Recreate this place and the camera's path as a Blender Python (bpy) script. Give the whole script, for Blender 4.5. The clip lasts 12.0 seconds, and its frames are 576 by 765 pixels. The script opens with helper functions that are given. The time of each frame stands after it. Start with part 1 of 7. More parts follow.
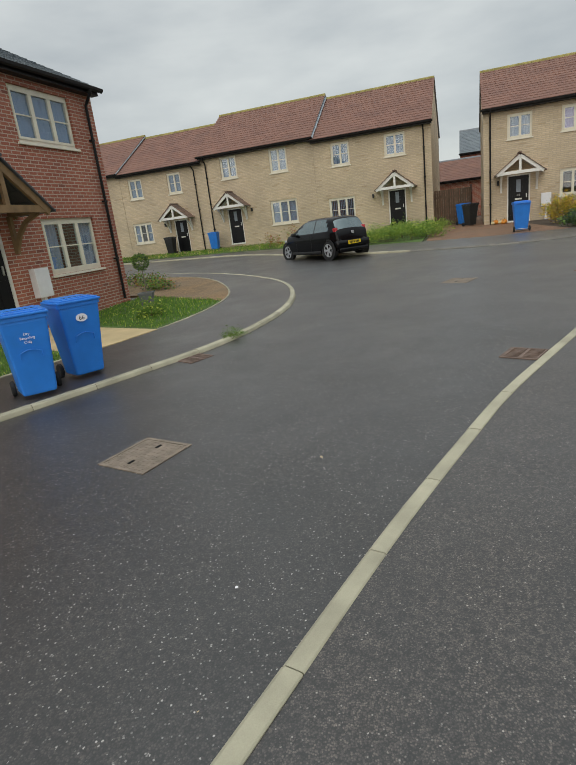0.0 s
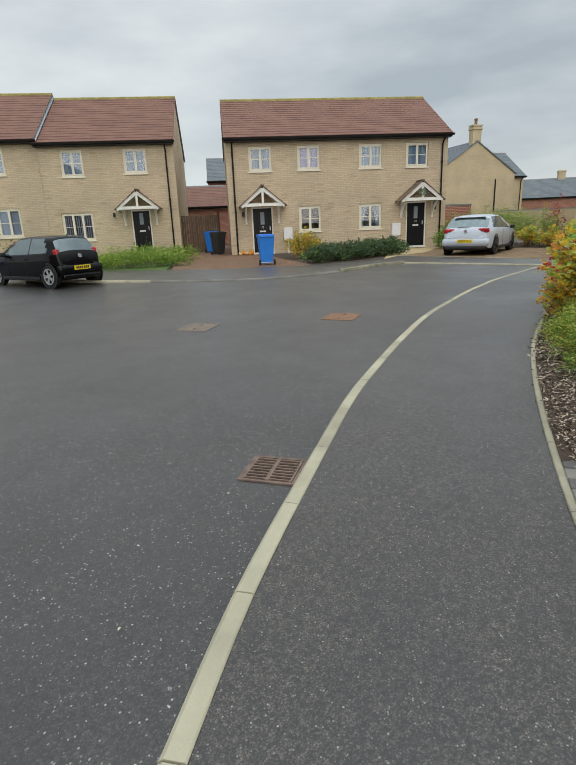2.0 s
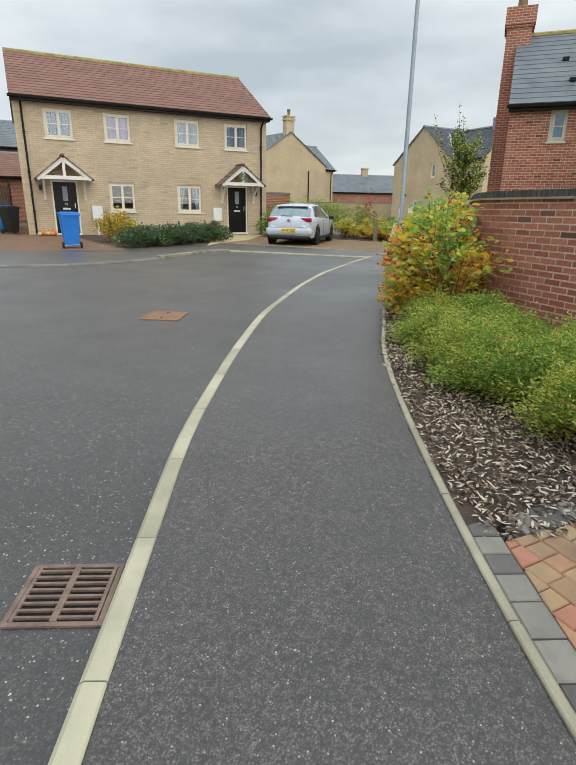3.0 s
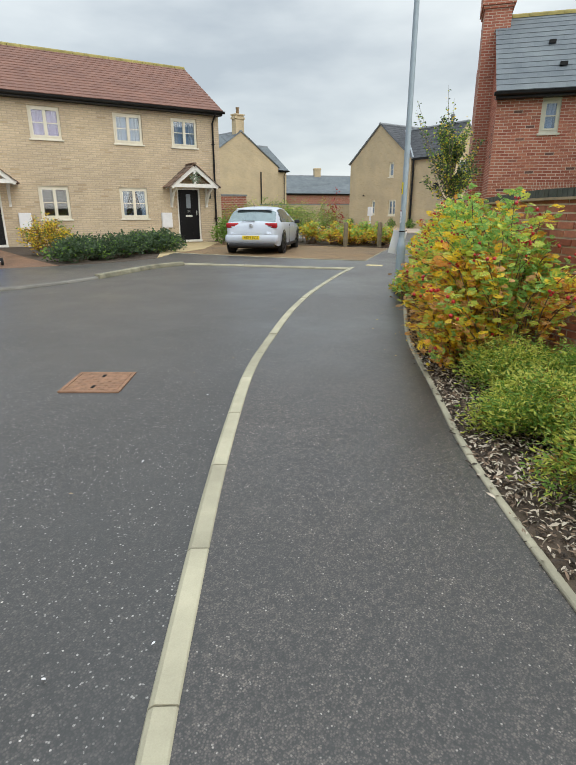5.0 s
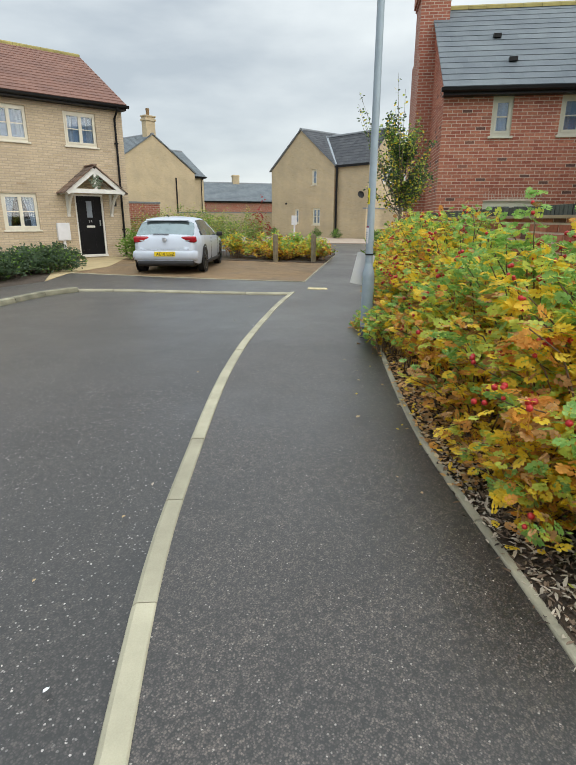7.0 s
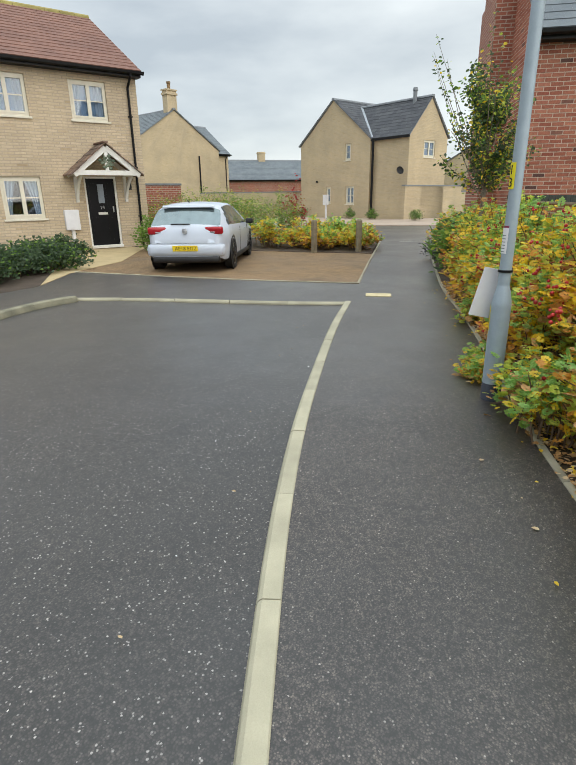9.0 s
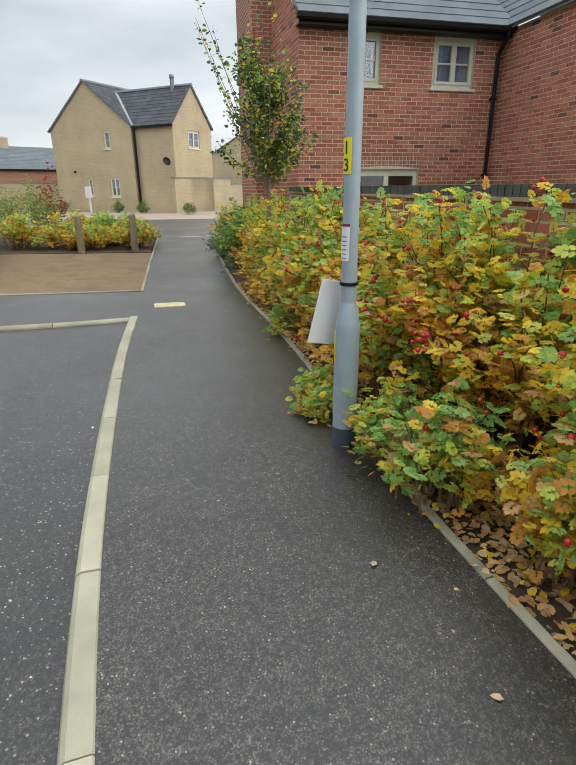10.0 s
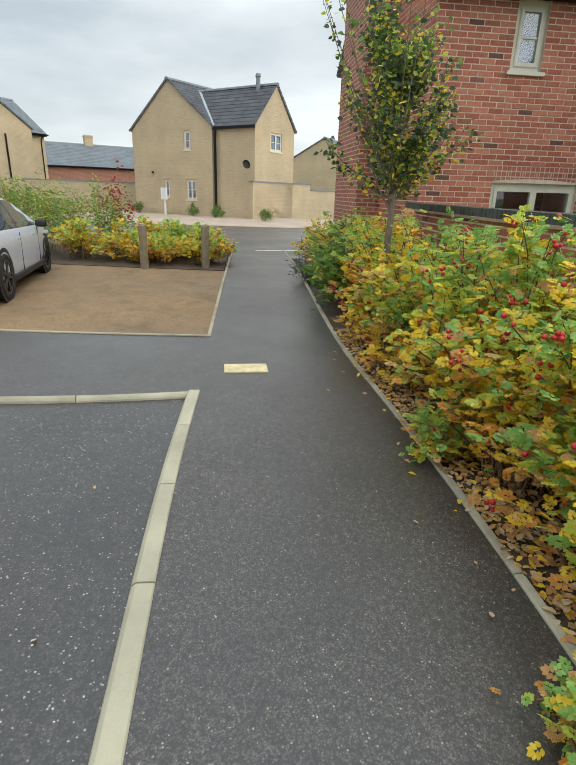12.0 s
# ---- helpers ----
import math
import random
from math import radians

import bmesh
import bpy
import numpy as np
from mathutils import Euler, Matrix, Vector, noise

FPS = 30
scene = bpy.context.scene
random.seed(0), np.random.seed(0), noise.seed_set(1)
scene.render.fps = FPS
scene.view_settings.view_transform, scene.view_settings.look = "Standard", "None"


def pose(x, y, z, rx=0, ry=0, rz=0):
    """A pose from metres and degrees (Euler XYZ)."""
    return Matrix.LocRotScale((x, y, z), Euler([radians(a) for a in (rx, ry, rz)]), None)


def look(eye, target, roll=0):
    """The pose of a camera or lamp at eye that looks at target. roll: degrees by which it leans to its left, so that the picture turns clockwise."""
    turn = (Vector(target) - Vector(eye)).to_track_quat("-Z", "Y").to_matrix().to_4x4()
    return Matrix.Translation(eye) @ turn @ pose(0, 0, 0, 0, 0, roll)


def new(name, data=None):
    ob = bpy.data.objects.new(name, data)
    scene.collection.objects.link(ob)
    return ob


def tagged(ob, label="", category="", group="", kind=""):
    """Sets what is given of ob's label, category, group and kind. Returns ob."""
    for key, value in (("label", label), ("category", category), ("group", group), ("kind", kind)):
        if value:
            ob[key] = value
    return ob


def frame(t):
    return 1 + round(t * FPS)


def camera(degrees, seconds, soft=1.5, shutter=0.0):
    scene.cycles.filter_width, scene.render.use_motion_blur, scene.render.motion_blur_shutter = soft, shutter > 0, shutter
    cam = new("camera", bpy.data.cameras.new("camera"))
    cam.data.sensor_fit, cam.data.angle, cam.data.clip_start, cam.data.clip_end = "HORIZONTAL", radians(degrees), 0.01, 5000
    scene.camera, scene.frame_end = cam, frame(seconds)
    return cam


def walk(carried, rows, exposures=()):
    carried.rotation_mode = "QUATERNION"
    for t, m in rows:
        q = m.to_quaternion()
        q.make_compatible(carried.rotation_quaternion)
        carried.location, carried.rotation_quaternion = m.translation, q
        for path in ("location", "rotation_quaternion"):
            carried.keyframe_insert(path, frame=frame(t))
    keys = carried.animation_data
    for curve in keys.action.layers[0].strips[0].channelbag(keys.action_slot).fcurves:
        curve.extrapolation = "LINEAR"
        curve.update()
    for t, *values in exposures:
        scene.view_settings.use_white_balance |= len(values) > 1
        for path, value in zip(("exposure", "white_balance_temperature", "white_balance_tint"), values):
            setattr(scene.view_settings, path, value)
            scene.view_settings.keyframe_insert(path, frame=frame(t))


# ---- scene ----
# ---- camera: seconds, x, y, z, yaw, pitch, roll ----
cam = camera(57.79, 12.0, soft=1.15)
ROWS = [
    (0.0, 0.026, -0.011, 1.574, -2.0, -16.77, 6.67),
    (0.5, 0.271, 0.504, 1.551, -28.39, -21.1, 1.67),
    (1.0, 0.585, 1.115, 1.553, -37.71, -20.37, 0.35),
    (1.5, 0.814, 1.628, 1.61, -32.92, -17.92, 2.23),
    (2.0, 1.129, 2.136, 1.639, -27.15, -16.58, 2.26),
    (2.5, 1.38, 2.707, 1.621, -32.62, -16.96, 1.5),
    (3.0, 1.809, 3.208, 1.603, -45.99, -18.34, -0.87),
    (5.0, 3.284, 5.15, 1.657, -51.3, -18.12, 0.06),
    (5.5, 3.781, 5.554, 1.704, -52.7, -17.76, -0.61),
    (6.0, 4.168, 6.059, 1.728, -54.95, -17.41, -0.97),
    (6.5, 4.731, 6.414, 1.739, -58.3, -16.91, 0.41),
    (8.5, 6.58, 8.057, 1.848, -62.22, -19.48, -2.89),
    (9.0, 7.088, 8.381, 1.886, -57.27, -19.56, 0.83),
    (9.5, 7.634, 8.771, 1.857, -62.15, -19.82, 2.83),
    (10.0, 8.272, 9.006, 1.855, -80.89, -20.5, 0.45),
    (10.5, 8.844, 9.253, 1.869, -85.93, -20.52, -0.77),
    (11.0, 9.407, 9.531, 1.898, -81.31, -20.39, -2.3),
    (11.5, 9.95, 9.68, 1.96, -77.54, -20.31, -2.61),
    (12.0, 10.478, 10.002, 1.952, -73.37, -20.04, -1.61),
]
walk(cam, [(t, pose(x, y, z, 90 + pitch, roll, yaw)) for t, x, y, z, yaw, pitch, roll in ROWS],
     exposures=((0.0, 0.20, 7250, 10), (0.5, 0.40, 7250, 10), (1.0, 0.70, 7080, 10), (1.5, 0.68, 7080, 10), (2.0, 0.38, 7080, 10), (2.5, 0.32, 7080, 10), (3.0, 0.65, 7080, 10), (5.5, 0.70, 7080, 10), (6.5, 0.68, 7080, 10), (8.5, 0.82, 7080, 10), (9.0, 0.75, 7080, 10), (9.5, 0.62, 7080, 10), (10.5, 0.85, 7080, 10), (12.0, 0.80, 7080, 10)))

# ---- world and light ----
def link(nt, a, b):
    nt.links.new(a, b)


world = bpy.data.worlds.new("overcast_sky")
scene.world = world
world.use_nodes = True
wn = world.node_tree
wn.nodes.clear()
w_out = wn.nodes.new("ShaderNodeOutputWorld")
w_bg = wn.nodes.new("ShaderNodeBackground")
w_sky = wn.nodes.new("ShaderNodeTexSky")
w_sky.sky_type = "NISHITA"
w_sky.sun_disc = False
w_sky.sun_elevation = radians(30)
w_sky.sun_rotation = radians(197)
w_geo = wn.nodes.new("ShaderNodeTexCoord")
w_map = wn.nodes.new("ShaderNodeMapping")
w_map.inputs["Scale"].default_value = (1.0, 1.0, 3.2)
w_noise = wn.nodes.new("ShaderNodeTexNoise")
w_noise.inputs["Scale"].default_value = 2.3
w_noise.inputs["Detail"].default_value = 6
w_noise.inputs["Roughness"].default_value = 0.5
w_ramp = wn.nodes.new("ShaderNodeValToRGB")
w_ramp.color_ramp.elements[0].position = 0.30
w_ramp.color_ramp.elements[0].color = (2.55, 3.02, 3.55, 1)
w_ramp.color_ramp.elements[1].position = 0.68
w_ramp.color_ramp.elements[1].color = (4.75, 5.3, 5.75, 1)
w_sep = wn.nodes.new("ShaderNodeSeparateXYZ")
w_zen = wn.nodes.new("ShaderNodeMapRange")
w_zen.inputs["From Min"].default_value = 0.0
w_zen.inputs["From Max"].default_value = 1.0
w_zen.inputs["To Min"].default_value = 1.17
w_zen.inputs["To Max"].default_value = 3.8
w_pow = wn.nodes.new("ShaderNodeMath")
w_pow.operation = "POWER"
w_pow.use_clamp = True
w_pow.inputs[1].default_value = 3.0
w_mul = wn.nodes.new("ShaderNodeVectorMath")
w_mul.operation = "SCALE"
w_mix = wn.nodes.new("ShaderNodeMix")
w_mix.data_type = "RGBA"
w_mix.inputs["Factor"].default_value = 0.9
link(wn, w_geo.outputs["Generated"], w_map.inputs["Vector"])
link(wn, w_map.outputs["Vector"], w_noise.inputs["Vector"])
link(wn, w_noise.outputs["Fac"], w_ramp.inputs["Fac"])
link(wn, w_geo.outputs["Generated"], w_sep.inputs[0])
link(wn, w_sep.outputs["Z"], w_pow.inputs[0])
link(wn, w_pow.outputs[0], w_zen.inputs["Value"])
link(wn, w_ramp.outputs["Color"], w_mul.inputs[0])
link(wn, w_zen.outputs["Result"], w_mul.inputs["Scale"])
link(wn, w_sky.outputs["Color"], w_mix.inputs["A"])
link(wn, w_mul.outputs["Vector"], w_mix.inputs["B"])
link(wn, w_mix.outputs["Result"], w_bg.inputs["Color"])
w_bg.inputs["Strength"].default_value = 0.1
link(wn, w_bg.outputs["Background"], w_out.inputs["Surface"])

sun = new("sun", bpy.data.lights.new("sun", "SUN"))
sun.data.energy = 0.85
sun.data.angle = radians(70)
sun.data.color = (1.0, 0.985, 0.96)
sun.matrix_world = look((0, 0, 20), (10.4, 33, 0))


# ---- materials ----
def base_material(name, rough=0.7, metal=0.0):
    m = bpy.data.materials.new(name)
    m.use_nodes = True
    b = m.node_tree.nodes["Principled BSDF"]
    b.inputs["Roughness"].default_value = rough
    b.inputs["Metallic"].default_value = metal
    return m, m.node_tree, b


def node(nt, kind, **values):
    n = nt.nodes.new(kind)
    for key, value in values.items():
        n.inputs[key.replace("_", " ")].default_value = value
    return n


def rgba(c):
    return (c[0], c[1], c[2], 1)


def mixed(nt, fac, a, b, mode="MIX"):
    n = nt.nodes.new("ShaderNodeMix")
    n.data_type = "RGBA"
    n.blend_type = mode
    for sock, v in ((n.inputs["Factor"], fac), (n.inputs["A"], a), (n.inputs["B"], b)):
        if isinstance(v, (int, float)):
            sock.default_value = v
        elif isinstance(v, tuple):
            sock.default_value = rgba(v)
        else:
            nt.links.new(v, sock)
    return n.outputs["Result"]


def ramp(nt, fac, lo, hi):
    n = nt.nodes.new("ShaderNodeMapRange")
    n.inputs["From Min"].default_value = lo
    n.inputs["From Max"].default_value = hi
    nt.links.new(fac, n.inputs["Value"])
    return n.outputs["Result"]


def bumped(nt, b, height, strength, distance):
    n = nt.nodes.new("ShaderNodeBump")
    n.inputs["Strength"].default_value = strength
    n.inputs["Distance"].default_value = distance
    nt.links.new(height, n.inputs["Height"])
    nt.links.new(n.outputs["Normal"], b.inputs["Normal"])


def object_coords(nt):
    return nt.nodes.new("ShaderNodeTexCoord").outputs["Object"]


def noisy(nt, vec, scale, detail=4, rough=0.55):
    n = node(nt, "ShaderNodeTexNoise", Scale=scale, Detail=detail, Roughness=rough)
    nt.links.new(vec, n.inputs["Vector"])
    return n.outputs["Fac"]


def plain(name, c, rough=0.6, metal=0.0, vary=0.12, scale=6.0, grain=90.0, bump=0.0, each=0.0):
    """A painted, cast or moulded surface: one colour with broad soiling, fine grain and, if each is given, a shift from piece to piece."""
    m, nt, b = base_material(name, rough, metal)
    v = object_coords(nt)
    dark = tuple(x * (1 - 2 * vary) for x in c)
    light = tuple(min(1, x * (1 + vary)) for x in c)
    col = mixed(nt, ramp(nt, noisy(nt, v, scale), 0.3, 0.7), dark, light)
    col = mixed(nt, 0.35, col, mixed(nt, noisy(nt, v, grain, 2), dark, light))
    if each:
        info = nt.nodes.new("ShaderNodeObjectInfo").outputs["Random"]
        col = mixed(nt, 1.0, col, mixed(nt, info, (1 - each,) * 3, (1 + each * 0.6,) * 3), "MULTIPLY")
    nt.links.new(col, b.inputs["Base Color"])
    if bump:
        bumped(nt, b, noisy(nt, v, grain, 3), bump, 0.01)
    return m


def asphalt(name, dark, mid, pale, size, patch, rough=0.75, flecks=0.945, gloss=0.5, film=0.0, coarse=0.46):
    """Rolled stone in bitumen: cells of stone with a few pale ones, worn and damp patches over it."""
    m, nt, b = base_material(name, rough)
    v = object_coords(nt)
    cells = node(nt, "ShaderNodeTexVoronoi", Scale=1 / size)
    nt.links.new(v, cells.inputs["Vector"])
    sep = nt.nodes.new("ShaderNodeSeparateColor")
    nt.links.new(cells.outputs["Color"], sep.inputs[0])
    col = mixed(nt, ramp(nt, sep.outputs[0], 0.15, 0.95), dark, mid)
    col = mixed(nt, ramp(nt, sep.outputs[1], flecks, 1.0), col, pale)
    col = mixed(nt, ramp(nt, cells.outputs["Distance"], 0.35, 0.8), col, tuple(x * 0.45 for x in dark))
    broad = ramp(nt, noisy(nt, v, 0.55, 5, 0.6), 0.32, 0.68)
    fine = ramp(nt, noisy(nt, v, 6.0, 4, 0.6), 0.3, 0.7)
    col = mixed(nt, 1.0, col, mixed(nt, broad, patch, (1.16, 1.14, 1.12)), "MULTIPLY")
    col = mixed(nt, 1.0, col, mixed(nt, fine, (0.86, 0.86, 0.86), (1.12, 1.12, 1.12)), "MULTIPLY")
    grit = ramp(nt, noisy(nt, v, 34.0, 3, 0.65), 0.36, 0.64)
    col = mixed(nt, 1.0, col, mixed(nt, grit, (1.0 - coarse,) * 3, (1.0 + coarse,) * 3), "MULTIPLY")
    stain = ramp(nt, noisy(nt, v, 1.9, 6, 0.68), 0.30, 0.52)
    col = mixed(nt, 1.0, col, mixed(nt, stain, (0.70, 0.70, 0.72), (1.06, 1.05, 1.04)), "MULTIPLY")
    nt.links.new(col, b.inputs["Base Color"])
    b.inputs["Specular IOR Level"].default_value = gloss
    b.inputs["Coat Weight"].default_value = film
    b.inputs["Coat Roughness"].default_value = 0.42
    nt.links.new(mixed(nt, broad, (rough - 0.18,) * 3, (rough + 0.14,) * 3), b.inputs["Roughness"])
    inv = nt.nodes.new("ShaderNodeMath")
    inv.operation = "SUBTRACT"
    inv.inputs[0].default_value = 1.0
    nt.links.new(cells.outputs["Distance"], inv.inputs[1])
    bumped(nt, b, inv.outputs[0], 0.16, 0.006)
    return m


def brickwork(name, c1, c2, c3, mortar, width=0.225, height=0.075, joint=0.010, rough=0.85, bump=0.6):
    """Coursed masonry over upright faces: the bond runs along x + y and up z of the object."""
    m, nt, b = base_material(name, rough)
    v = object_coords(nt)
    sep = nt.nodes.new("ShaderNodeSeparateXYZ")
    nt.links.new(v, sep.inputs[0])
    add = nt.nodes.new("ShaderNodeMath")
    nt.links.new(sep.outputs["X"], add.inputs[0])
    nt.links.new(sep.outputs["Y"], add.inputs[1])
    comb = nt.nodes.new("ShaderNodeCombineXYZ")
    nt.links.new(add.outputs[0], comb.inputs["X"])
    nt.links.new(sep.outputs["Z"], comb.inputs["Y"])
    t = node(nt, "ShaderNodeTexBrick", Scale=1.0, Mortar_Size=joint, Mortar_Smooth=0.3, Bias=0.0, Brick_Width=width, Row_Height=height)
    t.inputs["Color1"].default_value = (0, 0, 0, 1)
    t.inputs["Color2"].default_value = (1, 1, 1, 1)
    t.inputs["Mortar"].default_value = (0.5, 0.5, 0.5, 1)
    nt.links.new(comb.outputs[0], t.inputs["Vector"])
    tone = nt.nodes.new("ShaderNodeSeparateColor")
    nt.links.new(t.outputs["Color"], tone.inputs[0])
    col = mixed(nt, tone.outputs[0], c1, c2)
    col = mixed(nt, ramp(nt, tone.outputs[0], 0.90, 0.99), col, c3)
    col = mixed(nt, 0.5, col, mixed(nt, ramp(nt, noisy(nt, v, 14.0, 3), 0.3, 0.7), c1, c2))
    col = mixed(nt, t.outputs["Fac"], col, mortar)
    col = mixed(nt, 1.0, col, mixed(nt, ramp(nt, noisy(nt, v, 0.7, 5), 0.3, 0.7), (0.84, 0.84, 0.85), (1.1, 1.09, 1.07)), "MULTIPLY")
    col = mixed(nt, 1.0, col, mixed(nt, noisy(nt, v, 60.0, 3), (0.85, 0.85, 0.85), (1.15, 1.15, 1.15)), "MULTIPLY")
    nt.links.new(col, b.inputs["Base Color"])
    inv = nt.nodes.new("ShaderNodeMath")
    inv.operation = "SUBTRACT"
    inv.inputs[0].default_value = 1.0
    nt.links.new(t.outputs["Fac"], inv.inputs[1])
    bumped(nt, b, inv.outputs[0], bump, 0.008)
    return m


def rooftile(name, c1, c2, along=0.3, rough=0.8):
    """Tiles lying in courses: joints along x + y in broken bond are left to the geometry; colour shifts from tile to tile."""
    m, nt, b = base_material(name, rough)
    v = object_coords(nt)
    isl = nt.nodes.new("ShaderNodeNewGeometry").outputs["Random Per Island"]
    col = mixed(nt, isl, c1, c2)
    col = mixed(nt, 1.0, col, mixed(nt, ramp(nt, noisy(nt, v, 1.3, 5), 0.3, 0.7), (0.82, 0.82, 0.84), (1.12, 1.1, 1.06)), "MULTIPLY")
    col = mixed(nt, 1.0, col, mixed(nt, noisy(nt, v, 45.0, 3), (0.8, 0.8, 0.8), (1.2, 1.2, 1.2)), "MULTIPLY")
    nt.links.new(col, b.inputs["Base Color"])
    bumped(nt, b, noisy(nt, v, 45.0, 3), 0.3, 0.01)
    return m


def leafy(name, c1, c2, rough=0.5, through_light=0.5):
    m, nt, b = base_material(name, rough)
    isl = nt.nodes.new("ShaderNodeNewGeometry").outputs["Random Per Island"]
    v = object_coords(nt)
    col = mixed(nt, isl, c1, c2)
    col = mixed(nt, 1.0, col, mixed(nt, noisy(nt, v, 30.0, 2), (0.7, 0.7, 0.7), (1.25, 1.25, 1.25)), "MULTIPLY")
    nt.links.new(col, b.inputs["Base Color"])
    t = nt.nodes.new("ShaderNodeBsdfTranslucent")
    nt.links.new(col, t.inputs["Color"])
    mix = nt.nodes.new("ShaderNodeMixShader")
    mix.inputs[0].default_value = through_light
    nt.links.new(b.outputs[0], mix.inputs[1])
    nt.links.new(t.outputs[0], mix.inputs[2])
    nt.links.new(mix.outputs[0], nt.nodes["Material Output"].inputs["Surface"])
    return m


def glazing(name, tint=(0.9, 0.95, 1.0), solid=0.0):
    """Clear glass: a mirror skin over a pane that lets light straight through."""
    m, nt, b = base_material(name, 0.03)
    g = nt.nodes.new("ShaderNodeBsdfGlossy")
    g.inputs["Roughness"].default_value = 0.02
    t = nt.nodes.new("ShaderNodeBsdfTransparent")
    t.inputs["Color"].default_value = rgba(tint)
    mix = nt.nodes.new("ShaderNodeMixShader")
    mix.inputs[0].default_value = 0.09
    nt.links.new(t.outputs[0], mix.inputs[1])
    nt.links.new(g.outputs[0], mix.inputs[2])
    nt.links.new(mix.outputs[0], nt.nodes["Material Output"].inputs["Surface"])
    return m


M_ROAD = asphalt("road_asphalt", (0.0105, 0.0094, 0.0089), (0.0555, 0.0475, 0.0420), (0.42, 0.40, 0.38), 0.0085, (0.82, 0.82, 0.83), 0.55, 0.955, 0.5, 0.9, 0.6)
M_FOOT = asphalt("footway_asphalt", (0.0160, 0.0137, 0.0126), (0.102, 0.0835, 0.0715), (0.34, 0.31, 0.28), 0.0070, (0.80, 0.80, 0.80), 0.55, 0.972, 0.5, 0.85, 0.6)
M_KERB = plain("kerb_concrete", (0.445, 0.415, 0.305), 0.85, vary=0.17, scale=3.0, grain=160, bump=0.3, each=0.16)
M_KERB_WORN = plain("worn_dropped_kerb", (0.22, 0.21, 0.185), 0.8, vary=0.2, scale=3.0, grain=160, bump=0.3, each=0.12)
M_KERB_MOSSY = plain("mossy_kerb", (0.29, 0.275, 0.195), 0.9, vary=0.28, scale=5.0, grain=120, bump=0.4, each=0.2)
M_EDGING = plain("edging_concrete", (0.38, 0.35, 0.26), 0.9, vary=0.2, scale=4.0, grain=120, bump=0.3, each=0.15)
M_BUFF = brickwork("buff_brick", (0.49, 0.385, 0.255), (0.68, 0.56, 0.40), (0.36, 0.25, 0.135), (0.47, 0.385, 0.29), 0.30, 0.075, 0.012)
M_BUFF_FAR = brickwork("buff_brick_smooth", (0.51, 0.405, 0.255), (0.58, 0.47, 0.31), (0.46, 0.35, 0.205), (0.51, 0.42, 0.30), 0.225, 0.075, 0.009)
M_RED = brickwork("red_brick_wall", (0.28, 0.080, 0.050), (0.43, 0.150, 0.095), (0.12, 0.052, 0.045), (0.48, 0.39, 0.32))
M_MORTAR = plain("lime_mortar", (0.66, 0.55, 0.46), 0.95, vary=0.15, scale=8, grain=150, bump=0.4)
M_TILE_RED = rooftile("red_roof_tile", (0.196, 0.096, 0.072), (0.211, 0.107, 0.080))
M_TILE_GREY = rooftile("grey_roof_tile", (0.135, 0.162, 0.182), (0.158, 0.186, 0.206))
M_TILE_PORCH = rooftile("mottled_porch_tile", (0.105, 0.085, 0.078), (0.27, 0.17, 0.12))
M_TILE_DARK = rooftile("dark_slate_tile", (0.055, 0.060, 0.070), (0.085, 0.092, 0.104))
M_RIDGE = plain("mossy_ridge", (0.33, 0.28, 0.10), 0.9, vary=0.25, scale=3)
M_BLACK = plain("black_plastic", (0.012, 0.012, 0.013), 0.4, vary=0.2)
M_CREAM = plain("cream_frame", (0.74, 0.70, 0.58), 0.45, vary=0.06)
M_WHITE = plain("white_paint", (0.78, 0.77, 0.73), 0.5, vary=0.06)
M_GREYGREEN = plain("sage_frame", (0.60, 0.60, 0.50), 0.5, vary=0.07)
M_DOOR = plain("black_door_paint", (0.010, 0.010, 0.012), 0.35, vary=0.15)
for m_ in (M_DOOR, M_BLACK):
    m_.node_tree.nodes["Principled BSDF"].inputs["Specular IOR Level"].default_value = 0.2
M_GLASS = glazing("window_glass")
M_CURTAIN = plain("pale_curtain", (0.27, 0.315, 0.37), 0.9, vary=0.1, scale=9)
# blind colour: pale blue stands in for sky reflected in upstairs panes
M_SKY_BLIND = plain("sky_tinted_blind", (0.17, 0.25, 0.35), 0.9, vary=0.06, scale=3)
M_LILAC = plain("lilac_curtain", (0.33, 0.25, 0.40), 0.9, vary=0.1, scale=9)
# dark grey puts the gloom of the closed rooms into the lining's colour
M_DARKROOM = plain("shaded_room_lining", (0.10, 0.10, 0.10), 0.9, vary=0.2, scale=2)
M_STEEL = plain("brushed_steel", (0.6, 0.6, 0.6), 0.3, 1.0)
M_TIMBER = plain("stained_oak", (0.25, 0.155, 0.075), 0.7, vary=0.2, scale=5)
M_LEAD = plain("lead_sheet", (0.22, 0.24, 0.26), 0.6, vary=0.15)
M_LEAD_PALE = plain("pale_lead_flashing", (0.30, 0.34, 0.38), 0.5, vary=0.15)
M_GRASS_SOIL = plain("turf_soil", (0.085, 0.15, 0.03), 0.95, vary=0.28, scale=1.5, grain=50, bump=0.5)
M_SOIL = plain("bed_soil", (0.085, 0.060, 0.042), 0.95, vary=0.3, scale=3, grain=70, bump=0.8)
M_EARTH = plain("far_land", (0.10, 0.12, 0.05), 0.95, vary=0.3, scale=0.05, grain=1.0)
